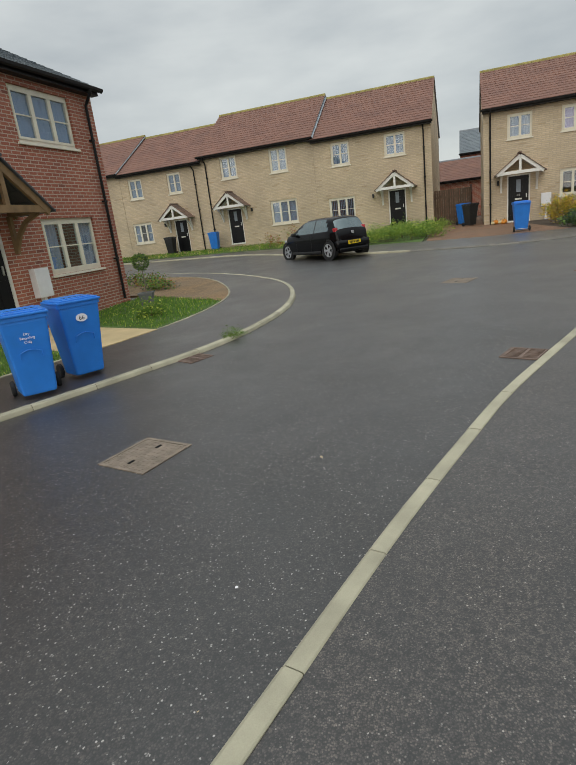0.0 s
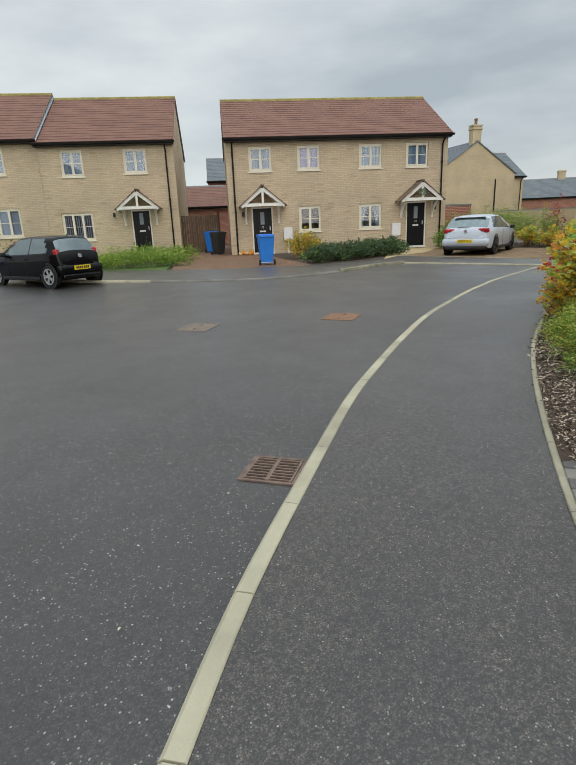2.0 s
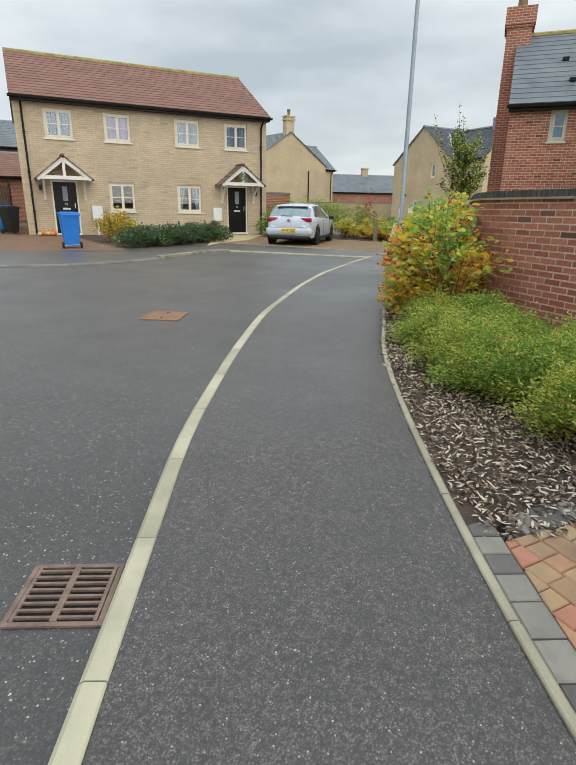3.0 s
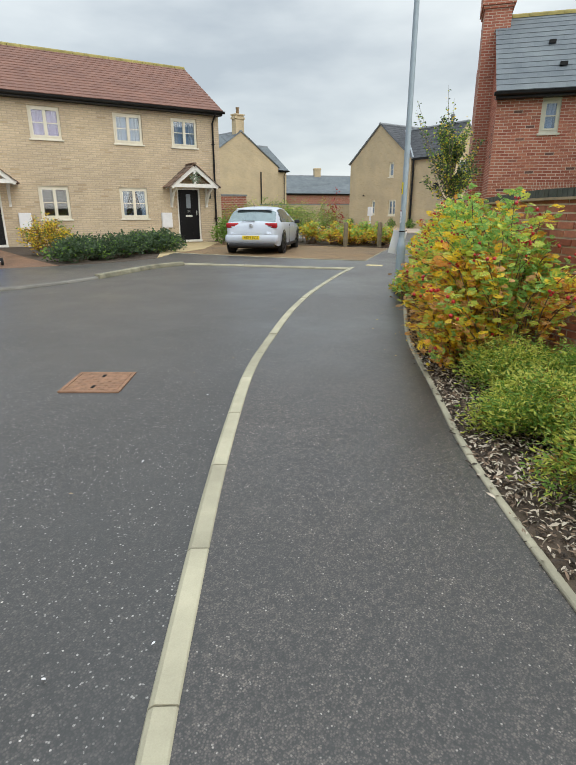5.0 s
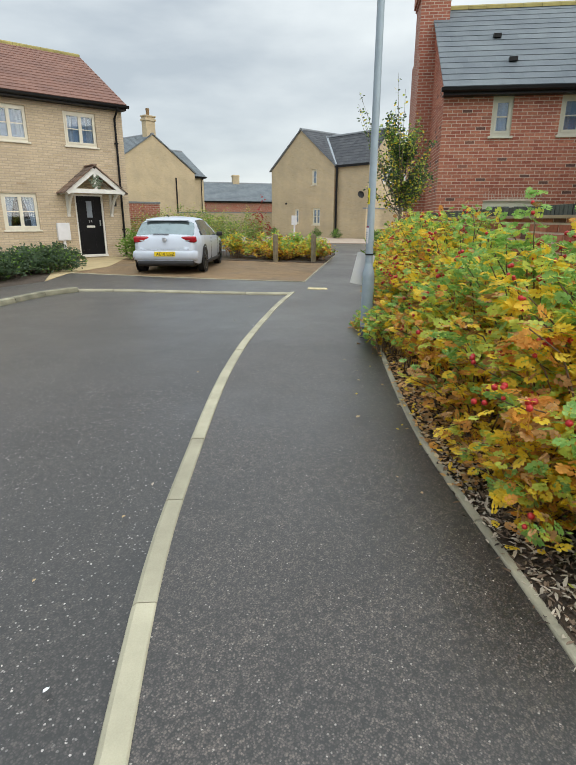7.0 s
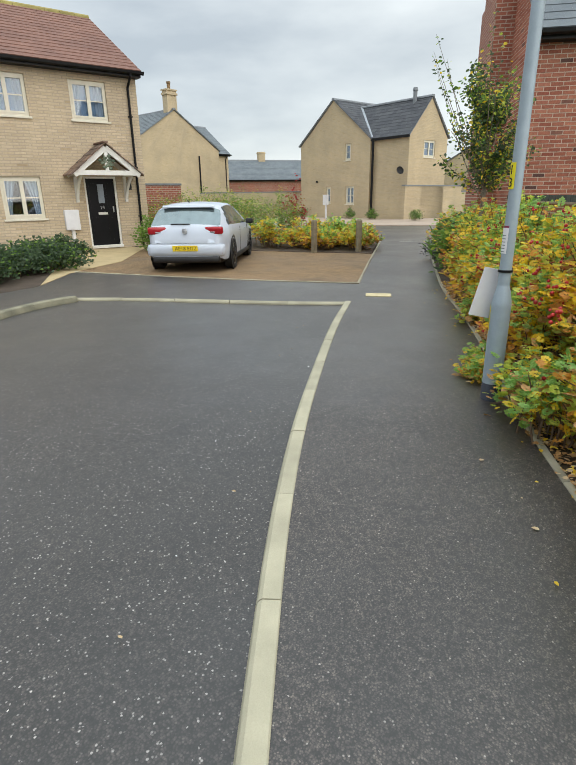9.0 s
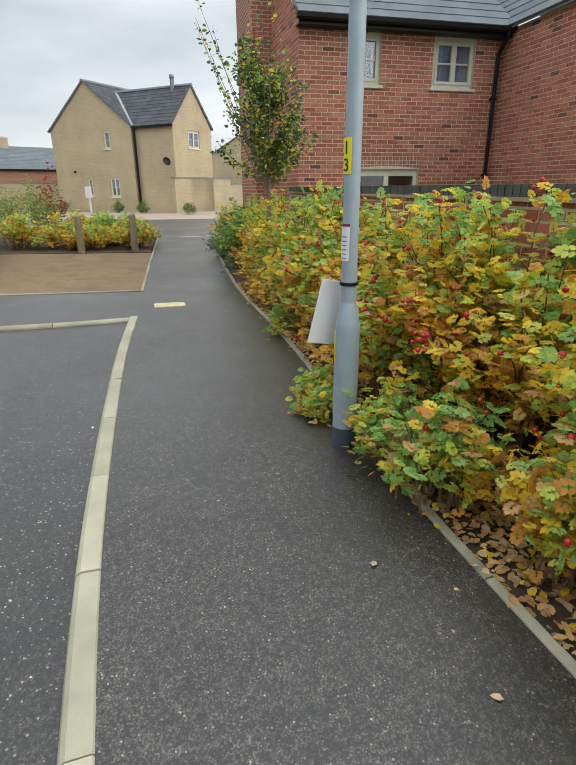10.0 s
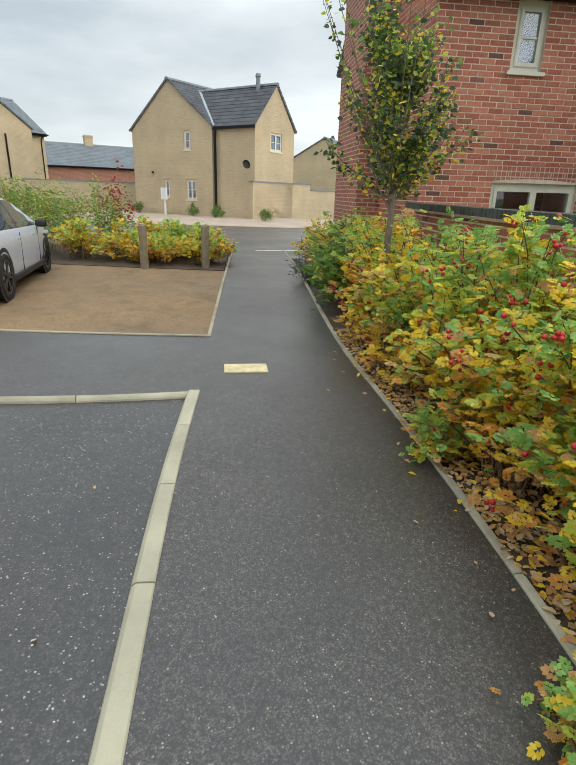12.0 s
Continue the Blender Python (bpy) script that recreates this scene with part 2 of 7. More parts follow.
M_PAD = asphalt("brown_bound_gravel", (0.25, 0.162, 0.083), (0.31, 0.202, 0.106), (0.36, 0.27, 0.17), 0.012, (0.85, 0.85, 0.85), 0.85, coarse=0.16)
M_PAD_RED = asphalt("rust_bound_gravel", (0.20, 0.108, 0.060), (0.31, 0.175, 0.105), (0.36, 0.27, 0.2), 0.012, (0.85, 0.85, 0.85), 0.85, coarse=0.16)
M_SLAB = plain("buff_slab", (0.52, 0.40, 0.22), 0.85, vary=0.12, scale=2, grain=60, bump=0.2, each=0.12)
M_PINKPAVE = plain("pinkish_paving", (0.42, 0.33, 0.26), 0.9, vary=0.12, scale=1)


# ---- building helpers ----
def ground_z(x, y):
    """Level of the footways: the street climbs gently, then flattens."""
    s = 0.75 * x + 0.66 * y
    z = float(np.interp(s, (-60, 0, 2.5, 5, 7.2, 10.3, 14.4, 18.4, 22, 29, 45, 100), (-0.05, -0.03, 0, 0.07, 0.155, 0.265, 0.37, 0.40, 0.43, 0.47, 0.53, 0.55)))
    return z + 0.015 * min(25, max(0.0, y - 0.5 * x - 15))


def mesh_from(name, verts, faces, mats, idx=None, smooth=False):
    me = bpy.data.meshes.new(name)
    me.from_pydata(verts, [], faces)
    for m in mats:
        me.materials.append(m)
    if idx is not None:
        me.polygons.foreach_set("material_index", idx)
    if smooth:
        me.polygons.foreach_set("use_smooth", [True] * len(me.polygons))
    me.update()
    return me


def part(name, bm, material, parent=None, label="", smooth=False):
    """Links a bmesh as one mesh object under a thing or a part."""
    me = bpy.data.meshes.new(name)
    bm.to_mesh(me)
    bm.free()
    me.materials.append(material)
    if smooth:
        me.polygons.foreach_set("use_smooth", [True] * len(me.polygons))
    ob = new(name, me)
    if parent is not None:
        ob.parent = parent
    if label:
        ob["label"] = label
    return ob


def empty(name, m, label, category, group="", kind=""):
    ob = new(name)
    ob.empty_display_size = 0.2
    ob.matrix_world = m
    return tagged(ob, label, category, group, kind)


def box(bm, x0, x1, y0, y1, z0, z1, bevel=0.0, m=None):
    res = bmesh.ops.create_cube(bm, size=1.0, matrix=Matrix.LocRotScale(((x0 + x1) / 2, (y0 + y1) / 2, (z0 + z1) / 2), None, (x1 - x0, y1 - y0, z1 - z0)))
    vs = res["verts"]
    if bevel:
        es = list({e for v in vs for e in v.link_edges})
        out = bmesh.ops.bevel(bm, geom=es, offset=bevel, segments=2, affect="EDGES", profile=0.6)
        vs = list({v for f in out["faces"] for v in f.verts} | {v for v in vs if v.is_valid})
    if m is not None:
        bmesh.ops.transform(bm, matrix=m, verts=vs)
    return vs


def boxes(*specs, bevel=0.0):
    bm = bmesh.new()
    for s in specs:
        box(bm, *s, bevel=bevel)
    return bm


def bar(bm, a, b, w, h, up=(0, 0, 1)):
    """A square bar from a to b."""
    a, b = Vector(a), Vector(b)
    d = b - a
    q = d.to_track_quat("X", "Z")
    bmesh.ops.create_cube(bm, size=1.0, matrix=Matrix.LocRotScale((a + b) / 2, q, (d.length, w, h)))


def tube(bm, pts, r0, r1=None, sides=10, cap=True):
    """A round tube through points, tapering from r0 to r1."""
    r1 = r0 if r1 is None else r1
    pts = [Vector(p) for p in pts]
    rings = []
    n = len(pts)
    for i, p in enumerate(pts):
        d = (pts[min(i + 1, n - 1)] - pts[max(i - 1, 0)]).normalized()
        q = d.to_track_quat("Z", "Y")
        r = r0 + (r1 - r0) * i / max(1, n - 1)
        rings.append([bm.verts.new(p + q @ Vector((r * math.cos(2 * math.pi * k / sides), r * math.sin(2 * math.pi * k / sides), 0))) for k in range(sides)])
    for a, b in zip(rings, rings[1:]):
        for k in range(sides):
            bm.faces.new((a[k], a[(k + 1) % sides], b[(k + 1) % sides], b[k]))
    if cap:
        bm.faces.new(rings[0][::-1])
        bm.faces.new(rings[-1])


def lathe(bm, profile, sides=20, m=None):
    """A turned shape from (radius, height) pairs."""
    rings = []
    for r, z in profile:
        rings.append([bm.verts.new((r * math.cos(2 * math.pi * k / sides), r * math.sin(2 * math.pi * k / sides), z)) for k in range(sides)])
    for a, b in zip(rings, rings[1:]):
        for k in range(sides):
            bm.faces.new((a[k], a[(k + 1) % sides], b[(k + 1) % sides], b[k]))
    bm.faces.new(rings[0][::-1])
    bm.faces.new(rings[-1])
    if m is not None:
        bmesh.ops.transform(bm, matrix=m, verts=[v for r in rings for v in r])


def resample(pts, n):
    p = np.array(pts, float)
    d = np.r_[0, np.cumsum(np.hypot(*np.diff(p, axis=0).T))]
    s = np.linspace(0, d[-1], n)
    return np.c_[np.interp(s, d, p[:, 0]), np.interp(s, d, p[:, 1])]


def smooth_line(pts, step=0.3, rounds=3):
    """Chaikin corner cutting over an open line."""
    p = np.array(pts, float)
    for _ in range(rounds):
        q = np.empty((2 * len(p), 2))
        q[0] = p[0]
        q[-1] = p[-1]
        q[1:-1:2] = 0.75 * p[:-1] + 0.25 * p[1:]
        q[2:-1:2] = 0.25 * p[:-1] + 0.75 * p[1:]
        p = q
    length = np.hypot(*np.diff(p, axis=0).T).sum()
    return resample(p, max(2, int(length / step)))


def sheet(name, left, right, material, label, lift=0.0, across=6, along=60, category="pavement", skirt=0.12):
    """Ground between two lines, following the street's level, with a skirt round its rim."""
    a, b = resample(left, along), resample(right, along)
    verts, faces = [], []
    for i in range(along):
        for j in range(across + 1):
            p = a[i] + (b[i] - a[i]) * j / across
            verts.append((p[0], p[1], ground_z(p[0], p[1]) + lift))
    w = across + 1
    for i in range(along - 1):
        for j in range(across):
            faces.append((i * w + j, i * w + j + 1, (i + 1) * w + j + 1, (i + 1) * w + j))
    rim = list(range(w)) + [i * w + across for i in range(1, along)] + [(along - 1) * w + j for j in range(across - 1, -1, -1)] + [i * w for i in range(along - 2, 0, -1)]
    base = len(verts)
    for k in rim:
        x, y, z = verts[k]
        verts.append((x, y, z - skirt))
    for k in range(len(rim)):
        k2 = (k + 1) % len(rim)
        faces.append((rim[k], rim[k2], base + k2, base + k))
    me = mesh_from(name, verts, faces, [material])
    bm = bmesh.new()
    bm.from_mesh(me)
    bmesh.ops.recalc_face_normals(bm, faces=bm.faces)
    if sum(f.normal.z for f in bm.faces) < 0:
        bmesh.ops.reverse_faces(bm, faces=bm.faces)
    bm.to_mesh(me)
    bm.free()
    return tagged(new(name, me), label, category, kind="structure")


def kerb_run(name, line, width, drop, piece, material, label, side=1, lift=0.0, batter=0.03):
    """Kerb stones laid end to end along a line: each a stone with a battered road edge, a narrow joint and its own small tilt."""
    p = np.array(line)
    d = np.r_[0, np.cumsum(np.hypot(*np.diff(p, axis=0).T))]
    root = tagged(new(name), label, "kerb", kind="structure")
    s = 0.0
    rng = random.Random(len(p))
    while s < d[-1] - 0.1:
        e = min(s + piece, d[-1])
        verts, faces = [], []
        steps = 4
        tilt = rng.uniform(-0.003, 0.003)
        for k in range(steps):
            q = s + 0.004 + (e - s - 0.008) * k / (steps - 1)
            x, y = np.interp(q, d, p[:, 0]), np.interp(q, d, p[:, 1])
            x2, y2 = np.interp(q + 0.02, d, p[:, 0]), np.interp(q + 0.02, d, p[:, 1])
            x1, y1 = np.interp(q - 0.02, d, p[:, 0]), np.interp(q - 0.02, d, p[:, 1])
            t = Vector((x2 - x1, y2 - y1, 0)).normalized()
            n = Vector((-t.y, t.x, 0)) * side
            z = ground_z(x, y) + lift + tilt
            c = Vector((x, y, 0))
            for off, h in ((0, -0.1), (0, 0.004), (0.006, 0.010), (width - batter, 0.010), (width - batter * 0.4, -0.004), (width, -drop * 0.75), (width + 0.004, -drop - 0.05)):
                v = c + n * off
                verts.append((v.x, v.y, z + h))
        w = 7
        for k in range(steps - 1):
            for j in range(w - 1):
                faces.append((k * w + j, (k + 1) * w + j, (k + 1) * w + j + 1, k * w + j + 1))
        faces.append(tuple(range(w)))
        faces.append(tuple((steps - 1) * w + j for j in range(w - 1, -1, -1)))
        me = mesh_from("kerb_stone", verts, faces, [material])
        bm = bmesh.new()
        bm.from_mesh(me)
        bmesh.ops.recalc_face_normals(bm, faces=bm.faces)
        bm.to_mesh(me)
        bm.free()
        ob = new("kerb_stone", me)
        ob.parent = root
        s = e
    return root


def cell_wall(bm, x0, x1, z0, z1, openings, y=0.0, thick=0.3):
    """An upright wall with openings (xa, xb, za, zb) cut through: faces in front and behind, and the reveals."""
    xs = sorted({x0, x1, *(o[0] for o in openings), *(o[1] for o in openings)})
    zs = sorted({z0, z1, *(o[2] for o in openings), *(o[3] for o in openings)})
    def quad(*pts):
        bm.faces.new([bm.verts.new(p) for p in pts])
    for xa, xb in zip(xs, xs[1:]):
        for za, zb in zip(zs, zs[1:]):
            cx, cz = (xa + xb) / 2, (za + zb) / 2
            if any(o[0] < cx < o[1] and o[2] < cz < o[3] for o in openings):
                continue
            quad((xa, y, za), (xb, y, za), (xb, y, zb), (xa, y, zb))
            quad((xa, y + thick, za), (xa, y + thick, zb), (xb, y + thick, zb), (xb, y + thick, za))
    for xa, xb, za, zb in openings:
        quad((xa, y, za), (xa, y, zb), (xa, y + thick, zb), (xa, y + thick, za))
        quad((xb, y, za), (xb, y + thick, za), (xb, y + thick, zb), (xb, y, zb))
        quad((xa, y, zb), (xb, y, zb), (xb, y + thick, zb), (xa, y + thick, zb))
        quad((xa, y, za), (xa, y + thick, za), (xb, y + thick, za), (xb, y, za))


def window(parent, xa, xb, za, zb, casements=2, frame_mat=None, curtain=None, sill=True, arch=None, bars=True, style="", y=0.0):
    """A casement window in an opening, standing back from the wall face."""
    frame_mat = frame_mat or M_CREAM
    win = part("window", boxes((xa, xb, y + 0.06, y + 0.12, zb - 0.072, zb), (xa, xb, y + 0.06, y + 0.12, za, za + 0.07), (xa, xa + 0.072, y + 0.06, y + 0.12, za + 0.07, zb - 0.072), (xb - 0.072, xb, y + 0.06, y + 0.12, za + 0.07, zb - 0.072)), frame_mat, parent)
    w = (xb - xa - 0.11) / casements
    for k in range(casements):
        a = xa + 0.072 + k * w
        b = a + w
        s = 0.05
        bm = boxes((a, b, y + 0.045, y + 0.10, zb - 0.072 - s, zb - 0.072), (a, b, y + 0.045, y + 0.10, za + 0.07, za + 0.07 + s), (a, a + s, y + 0.045, y + 0.10, za + 0.07 + s, zb - 0.072 - s), (b - s, b, y + 0.045, y + 0.10, za + 0.07 + s, zb - 0.072 - s))
        part("casement", bm, frame_mat, win)
        pane = part("pane", boxes((a + s, b - s, y + 0.075, y + 0.083, za + 0.07 + s, zb - 0.072 - s)), M_GLASS, win)
        pane.visible_shadow = False
        if bars:
            zm = (za + zb) / 2
            part("glazing_bar", boxes((a + s, b - s, y + 0.062, y + 0.094, zm - 0.013, zm + 0.013)), frame_mat, win)
    if sill:
        part("sill", boxes((xa - 0.05, xb + 0.05, y - 0.05, y + 0.07, za - 0.055, za - 0.002), bevel=0.008), frame_mat, win)
    if curtain is not None:
        zlo = za + 0.02
        bm = bmesh.new()
        n = 34
        if style == "parted":
            spans = ((xa + 0.04, xa + 0.42 * (xb - xa), 0.55), (xb - 0.04, xb - 0.42 * (xb - xa), 0.55))
        elif style == "drapes":
            spans = ((xa + 0.03, xa + 0.3 * (xb - xa), 0.0), (xb - 0.03, xb - 0.3 * (xb - xa), 0.0))
        elif style == "stripes":
            spans = tuple((xa + 0.05 + (xb - xa - 0.1) * k / 14, xa + 0.05 + (xb - xa - 0.1) * (k + 0.45) / 14, 0.0) for k in range(14))
        else:
            spans = ((xa + 0.02, xb - 0.02, 0.0),)
        for s0, s1, pull in spans:
            cols = []
            for k in range(n + 1):
                f = k / n
                dep = y + 0.135 + 0.012 * math.sin(f * abs(s1 - s0) * (60 if pull or abs(s1 - s0) < 0.5 else 26))
                col = []
                for r in range(5):
                    g = r / 4
                    x = s0 + (s1 - s0) * f * (1 - pull * math.sin(g * math.pi * 0.5))
                    col.append(bm.verts.new((x, dep, zb - 0.03 - (zb - zlo - 0.03) * g)))
                cols.append(col)
            for c0, c1 in zip(cols, cols[1:]):
                for r in range(4):
                    bm.faces.new((c0[r], c0[r + 1], c1[r + 1], c1[r]))
        part("curtain", bm, curtain, win, smooth=True)
        if style == "drapes" and za > 2.3:
            # added behind the drapes so the pane shows the sky's reflected blue
            part("sky_tint_blind", boxes((xa + 0.02, xb - 0.02, y + 0.165, y + 0.172, za + 0.06, zb - 0.02)), M_SKY_BLIND, win)
    return win


def soldier_course(parent, xa, xb, z, rise=0.0, h=0.215, mat=None, proud=0.004):
    """A flat or cambered arch of upright bricks over an opening."""
    n = max(4, int((xb - xa + 0.2) / 0.075))
    bm = bmesh.new()
    for k in range(n):
        a = xa - 0.1 + (xb - xa + 0.2) * k / n
        b = a + (xb - xa + 0.2) / n - 0.010
        f = (k + 0.5) / n * 2 - 1
        up = rise * (1 - f * f)
        box(bm, a, b, -proud, 0.02, z + up, z + up + h)
    return part("brick_arch", bm, mat, parent)


def roof_slope(bm, x0, x1, y_eave, z_eave, y_ridge, z_ridge, gauge=0.27, thick=0.013, tile=0.33, seed=1):
    """Lapped tile courses from the eave up to the ridge; every tile is an island with a fine joint and a small lift of its own."""
    rng = random.Random(seed)
    run, rise = y_ridge - y_eave, z_ridge - z_eave
    length = math.hypot(run, rise)
    n = max(1, round(length / gauge))
    dy, dz = run / length, rise / length
    ny, nz = (-dz, dy) if dy > 0 else (dz, -dy)
    for i in range(n):
        s0, s1 = length * i / n, length * (i + 1) / n + 0.03
        s1 = min(s1, length)
        off = tile * 0.5 * (i % 2)
        x = x0 - off
        while x < x1 - 0.01:
            a, b = max(x0, x), min(x1, x + tile - 0.003)
            x += tile
            if b - a < 0.02:
                continue
            lift = rng.uniform(0, 0.002)
            pts = []
            for s, h in ((s0, thick * 1.7 + lift), (s1, thick * 0.7)):
                for xx in (a, b):
                    pts.append(bm.verts.new((xx, y_eave + dy * s + ny * h, z_eave + dz * s + nz * h)))
            low = [bm.verts.new((xx, y_eave + dy * s0, z_eave + dz * s0)) for xx in (a, b)]
            bm.faces.new((pts[0], pts[1], pts[3], pts[2]) if dy > 0 else (pts[1], pts[0], pts[2], pts[3]))
            bm.faces.new((low[0], low[1], pts[1], pts[0]) if dy > 0 else (low[1], low[0], pts[0], pts[1]))


def deck(bm, x0, x1, y_eave, z_eave, y_ridge, z_ridge, thick=0.05):
    v = [bm.verts.new(p) for p in ((x0, y_eave, z_eave), (x1, y_eave, z_eave), (x1, y_ridge, z_ridge), (x0, y_ridge, z_ridge), (x0, y_eave, z_eave - thick), (x1, y_eave, z_eave - thick), (x1, y_ridge, z_ridge - thick), (x0, y_ridge, z_ridge - thick))]
    for f in ((0, 1, 2, 3), (7, 6, 5, 4), (0, 4, 5, 1), (1, 5, 6, 2), (2, 6, 7, 3), (3, 7, 4, 0)):
        bm.faces.new([v[k] for k in f])


def gabled_roof(parent, x0, x1, depth, eave, ridge, tile_mat, over=0.25, verge=0.06, ridge_mat=None, seed=1):
    """Two slopes with their courses on a deck, ridge tiles over them."""
    mid = depth / 2
    slope = (ridge - eave) / (mid + over)
    bm = bmesh.new()
    deck(bm, x0 - verge, x1 + verge, -over, eave, mid, ridge)
    deck(bm, x0 - verge, x1 + verge, depth + over, eave, mid, ridge)
    roof = part("roof", bm, M_LEAD, parent)
    for name, ye, sd in (("roof_tiles", -over - 0.03, seed), ("roof_tiles", depth + over + 0.03, seed + 9)):
        bm = bmesh.new()
        roof_slope(bm, x0 - verge - 0.01, x1 + verge + 0.01, ye, eave - 0.01, mid, ridge + 0.01, seed=sd)
        tiles = part(name, bm, tile_mat, roof)
        tiles["kind"] = "stuff"
    bm = bmesh.new()
    n = int((x1 - x0) / 0.45)
    for k in range(n):
        a = x0 - verge - 0.01 + (x1 - x0 + 2 * verge + 0.02) * k / n
        b = x0 - verge - 0.01 + (x1 - x0 + 2 * verge + 0.02) * (k + 1) / n - 0.008
        prof = [(-0.13, -0.05), (-0.11, 0.03), (-0.05, 0.075), (0.05, 0.075), (0.11, 0.03), (0.13, -0.05)]
        ra = [bm.verts.new((a, mid + p, ridge + q)) for p, q in prof]
        rb = [bm.verts.new((b, mid + p, ridge + q)) for p, q in prof]
        for j in range(5):
            bm.faces.new((ra[j], rb[j], rb[j + 1], ra[j + 1]))
        bm.faces.new(ra[::-1])
        bm.faces.new(rb)
    part("ridge_tiles", bm, ridge_mat or M_RIDGE, roof)
    return roof


def gable_wall(bm, x, depth, base, eave, ridge, thick=0.3, y0=0.0):
    """An end wall up to the ridge; x is its outer face, thick its way inwards."""
    prof = [(y0, base), (y0 + depth, base), (y0 + depth, eave), (y0 + depth / 2, ridge), (y0, eave)]
    a = [bm.verts.new((x, p, q)) for p, q in prof]
    b = [bm.verts.new((x + thick, p, q)) for p, q in prof]
    bm.faces.new(a if thick > 0 else a[::-1])
    bm.faces.new(b[::-1] if thick > 0 else b)
    for k in range(5):
        k2 = (k + 1) % 5
        bm.faces.new((a[k], b[k], b[k2], a[k2]))


def rain_goods(parent, x0, x1, eave, over, pipes, base=0.0):
    bm = bmesh.new()
    prof = [(-over - 0.13, 0.0), (-over - 0.12, -0.06), (-over - 0.07, -0.09), (-over - 0.02, -0.06), (-over - 0.01, 0.0)]
    ra = [bm.verts.new((x0 - 0.12, p, eave - 0.03 + q)) for p, q in prof]
    rb = [bm.verts.new((x1 + 0.12, p, eave - 0.03 + q)) for p, q in prof]
    for j in range(4):
        bm.faces.new((ra[j], rb[j], rb[j + 1], ra[j + 1]))
    bm.faces.new(ra)
    bm.faces.new(rb)
    part("gutter", bm, M_BLACK, parent)
    part("fascia", boxes((x0 - 0.06, x1 + 0.06, -over, -over + 0.025, eave - 0.17, eave - 0.02), (x0 - 0.06, x1 + 0.06, -over + 0.025, -0.002, eave - 0.17, eave - 0.15)), M_BLACK, parent)
    for x in pipes:
        bm = bmesh.new()
        tube(bm, [(x, -over - 0.07, eave - 0.09), (x, -over - 0.07, eave - 0.16), (x, -0.07, eave - 0.42), (x, -0.07, base + 0.05)], 0.036)
        for z in (eave - 1.2, eave - 2.6, eave - 4.0):
            box(bm, x - 0.055, x + 0.055, -0.1, -0.002, z, z + 0.04)
        part("downpipe", bm, M_BLACK, parent)


def porch(parent, x, z, half=0.9, reach=0.8, rise=0.72, wood=None, tile_mat=None):
    """A small gabled door canopy on brackets."""
    wood = wood or M_WHITE
    tile_mat = tile_mat or M_TILE_PORCH
    canopy = part("porch", boxes((x - half + 0.08, x + half - 0.08, -reach, -reach + 0.08, z, z + 0.13)), wood, parent, "small gabled timber door canopy with tiled slopes")
    for s in (-1, 1):
        for a, b, w, h in (((x + s * (half + 0.04), -reach + 0.03, z), (x, -reach + 0.03, z + rise), 0.07, 0.14), ((x + s * (half + 0.04), -0.04, z), (x, -0.04, z + rise), 0.07, 0.12), ((x + s * (half - 0.12), -reach + 0.05, z + 0.04), (x + s * (half - 0.12), 0, z + 0.04), 0.09, 0.1)):
            bm = bmesh.new()
            bar(bm, a, b, w, h)
            part("rafter", bm, wood, canopy)
    part("king_post", boxes((x - 0.05, x + 0.05, -reach + 0.005, -reach + 0.07, z + 0.12, z + rise - 0.06)), wood, canopy)
    for s in (-1, 1):
        bm = bmesh.new()
        px = x + s * (half - 0.17)
        box(bm, px - 0.04, px + 0.04, -0.085, -0.003, z - 0.72, z)
        pts = [Vector((px, -0.06, z - 0.62)), Vector((px, -0.2, z - 0.36)), Vector((px, -0.42, z - 0.14)), Vector((px, -reach + 0.12, z + 0.0))]
        for a, b in zip(pts, pts[1:]):
            bar(bm, a, b, 0.07, 0.08)
        part("bracket", bm, wood, canopy)
    for s in (-1, 1):
        bm = bmesh.new()
        n = 5
        for k in range(n):
            f0, f1 = k / n, (k + 1.25) / n
            f1 = min(f1, 1.0)
            for j in range(5):
                ya = -reach - 0.06 + (reach + 0.05) * j / 5
                yb = -reach - 0.06 + (reach + 0.05) * (j + 1) / 5 - 0.006
                xa, za = x + s * (half + 0.14) * (1 - f0), z - 0.02 + (rise + 0.13) * f0
                xb, zb = x + s * (half + 0.14) * (1 - f1), z - 0.02 + (rise + 0.13) * f1
                q = [(xa, ya, za + 0.05), (xa, yb, za + 0.05), (xb, yb, zb + 0.025), (xb, ya, zb + 0.025)]
                lo = [(xa, ya, za + 0.015), (xa, yb, za + 0.015), (xb, yb, zb + 0.0), (xb, ya, zb + 0.0)]
                vq = [bm.verts.new(p) for p in q]
                vl = [bm.verts.new(p) for p in lo]
                bm.faces.new(vq)
                bm.faces.new(vl[::-1])
                for t in range(4):
                    t2 = (t + 1) % 4
                    bm.faces.new((vq[t], vl[t], vl[t2], vq[t2]))
        part("roof_tiles", bm, tile_mat, canopy)
    part("ridge_cap", boxes((x - 0.07, x + 0.07, -reach - 0.07, -0.01, z + rise + 0.12, z + rise + 0.17), bevel=0.015), tile_mat, canopy)
    return canopy


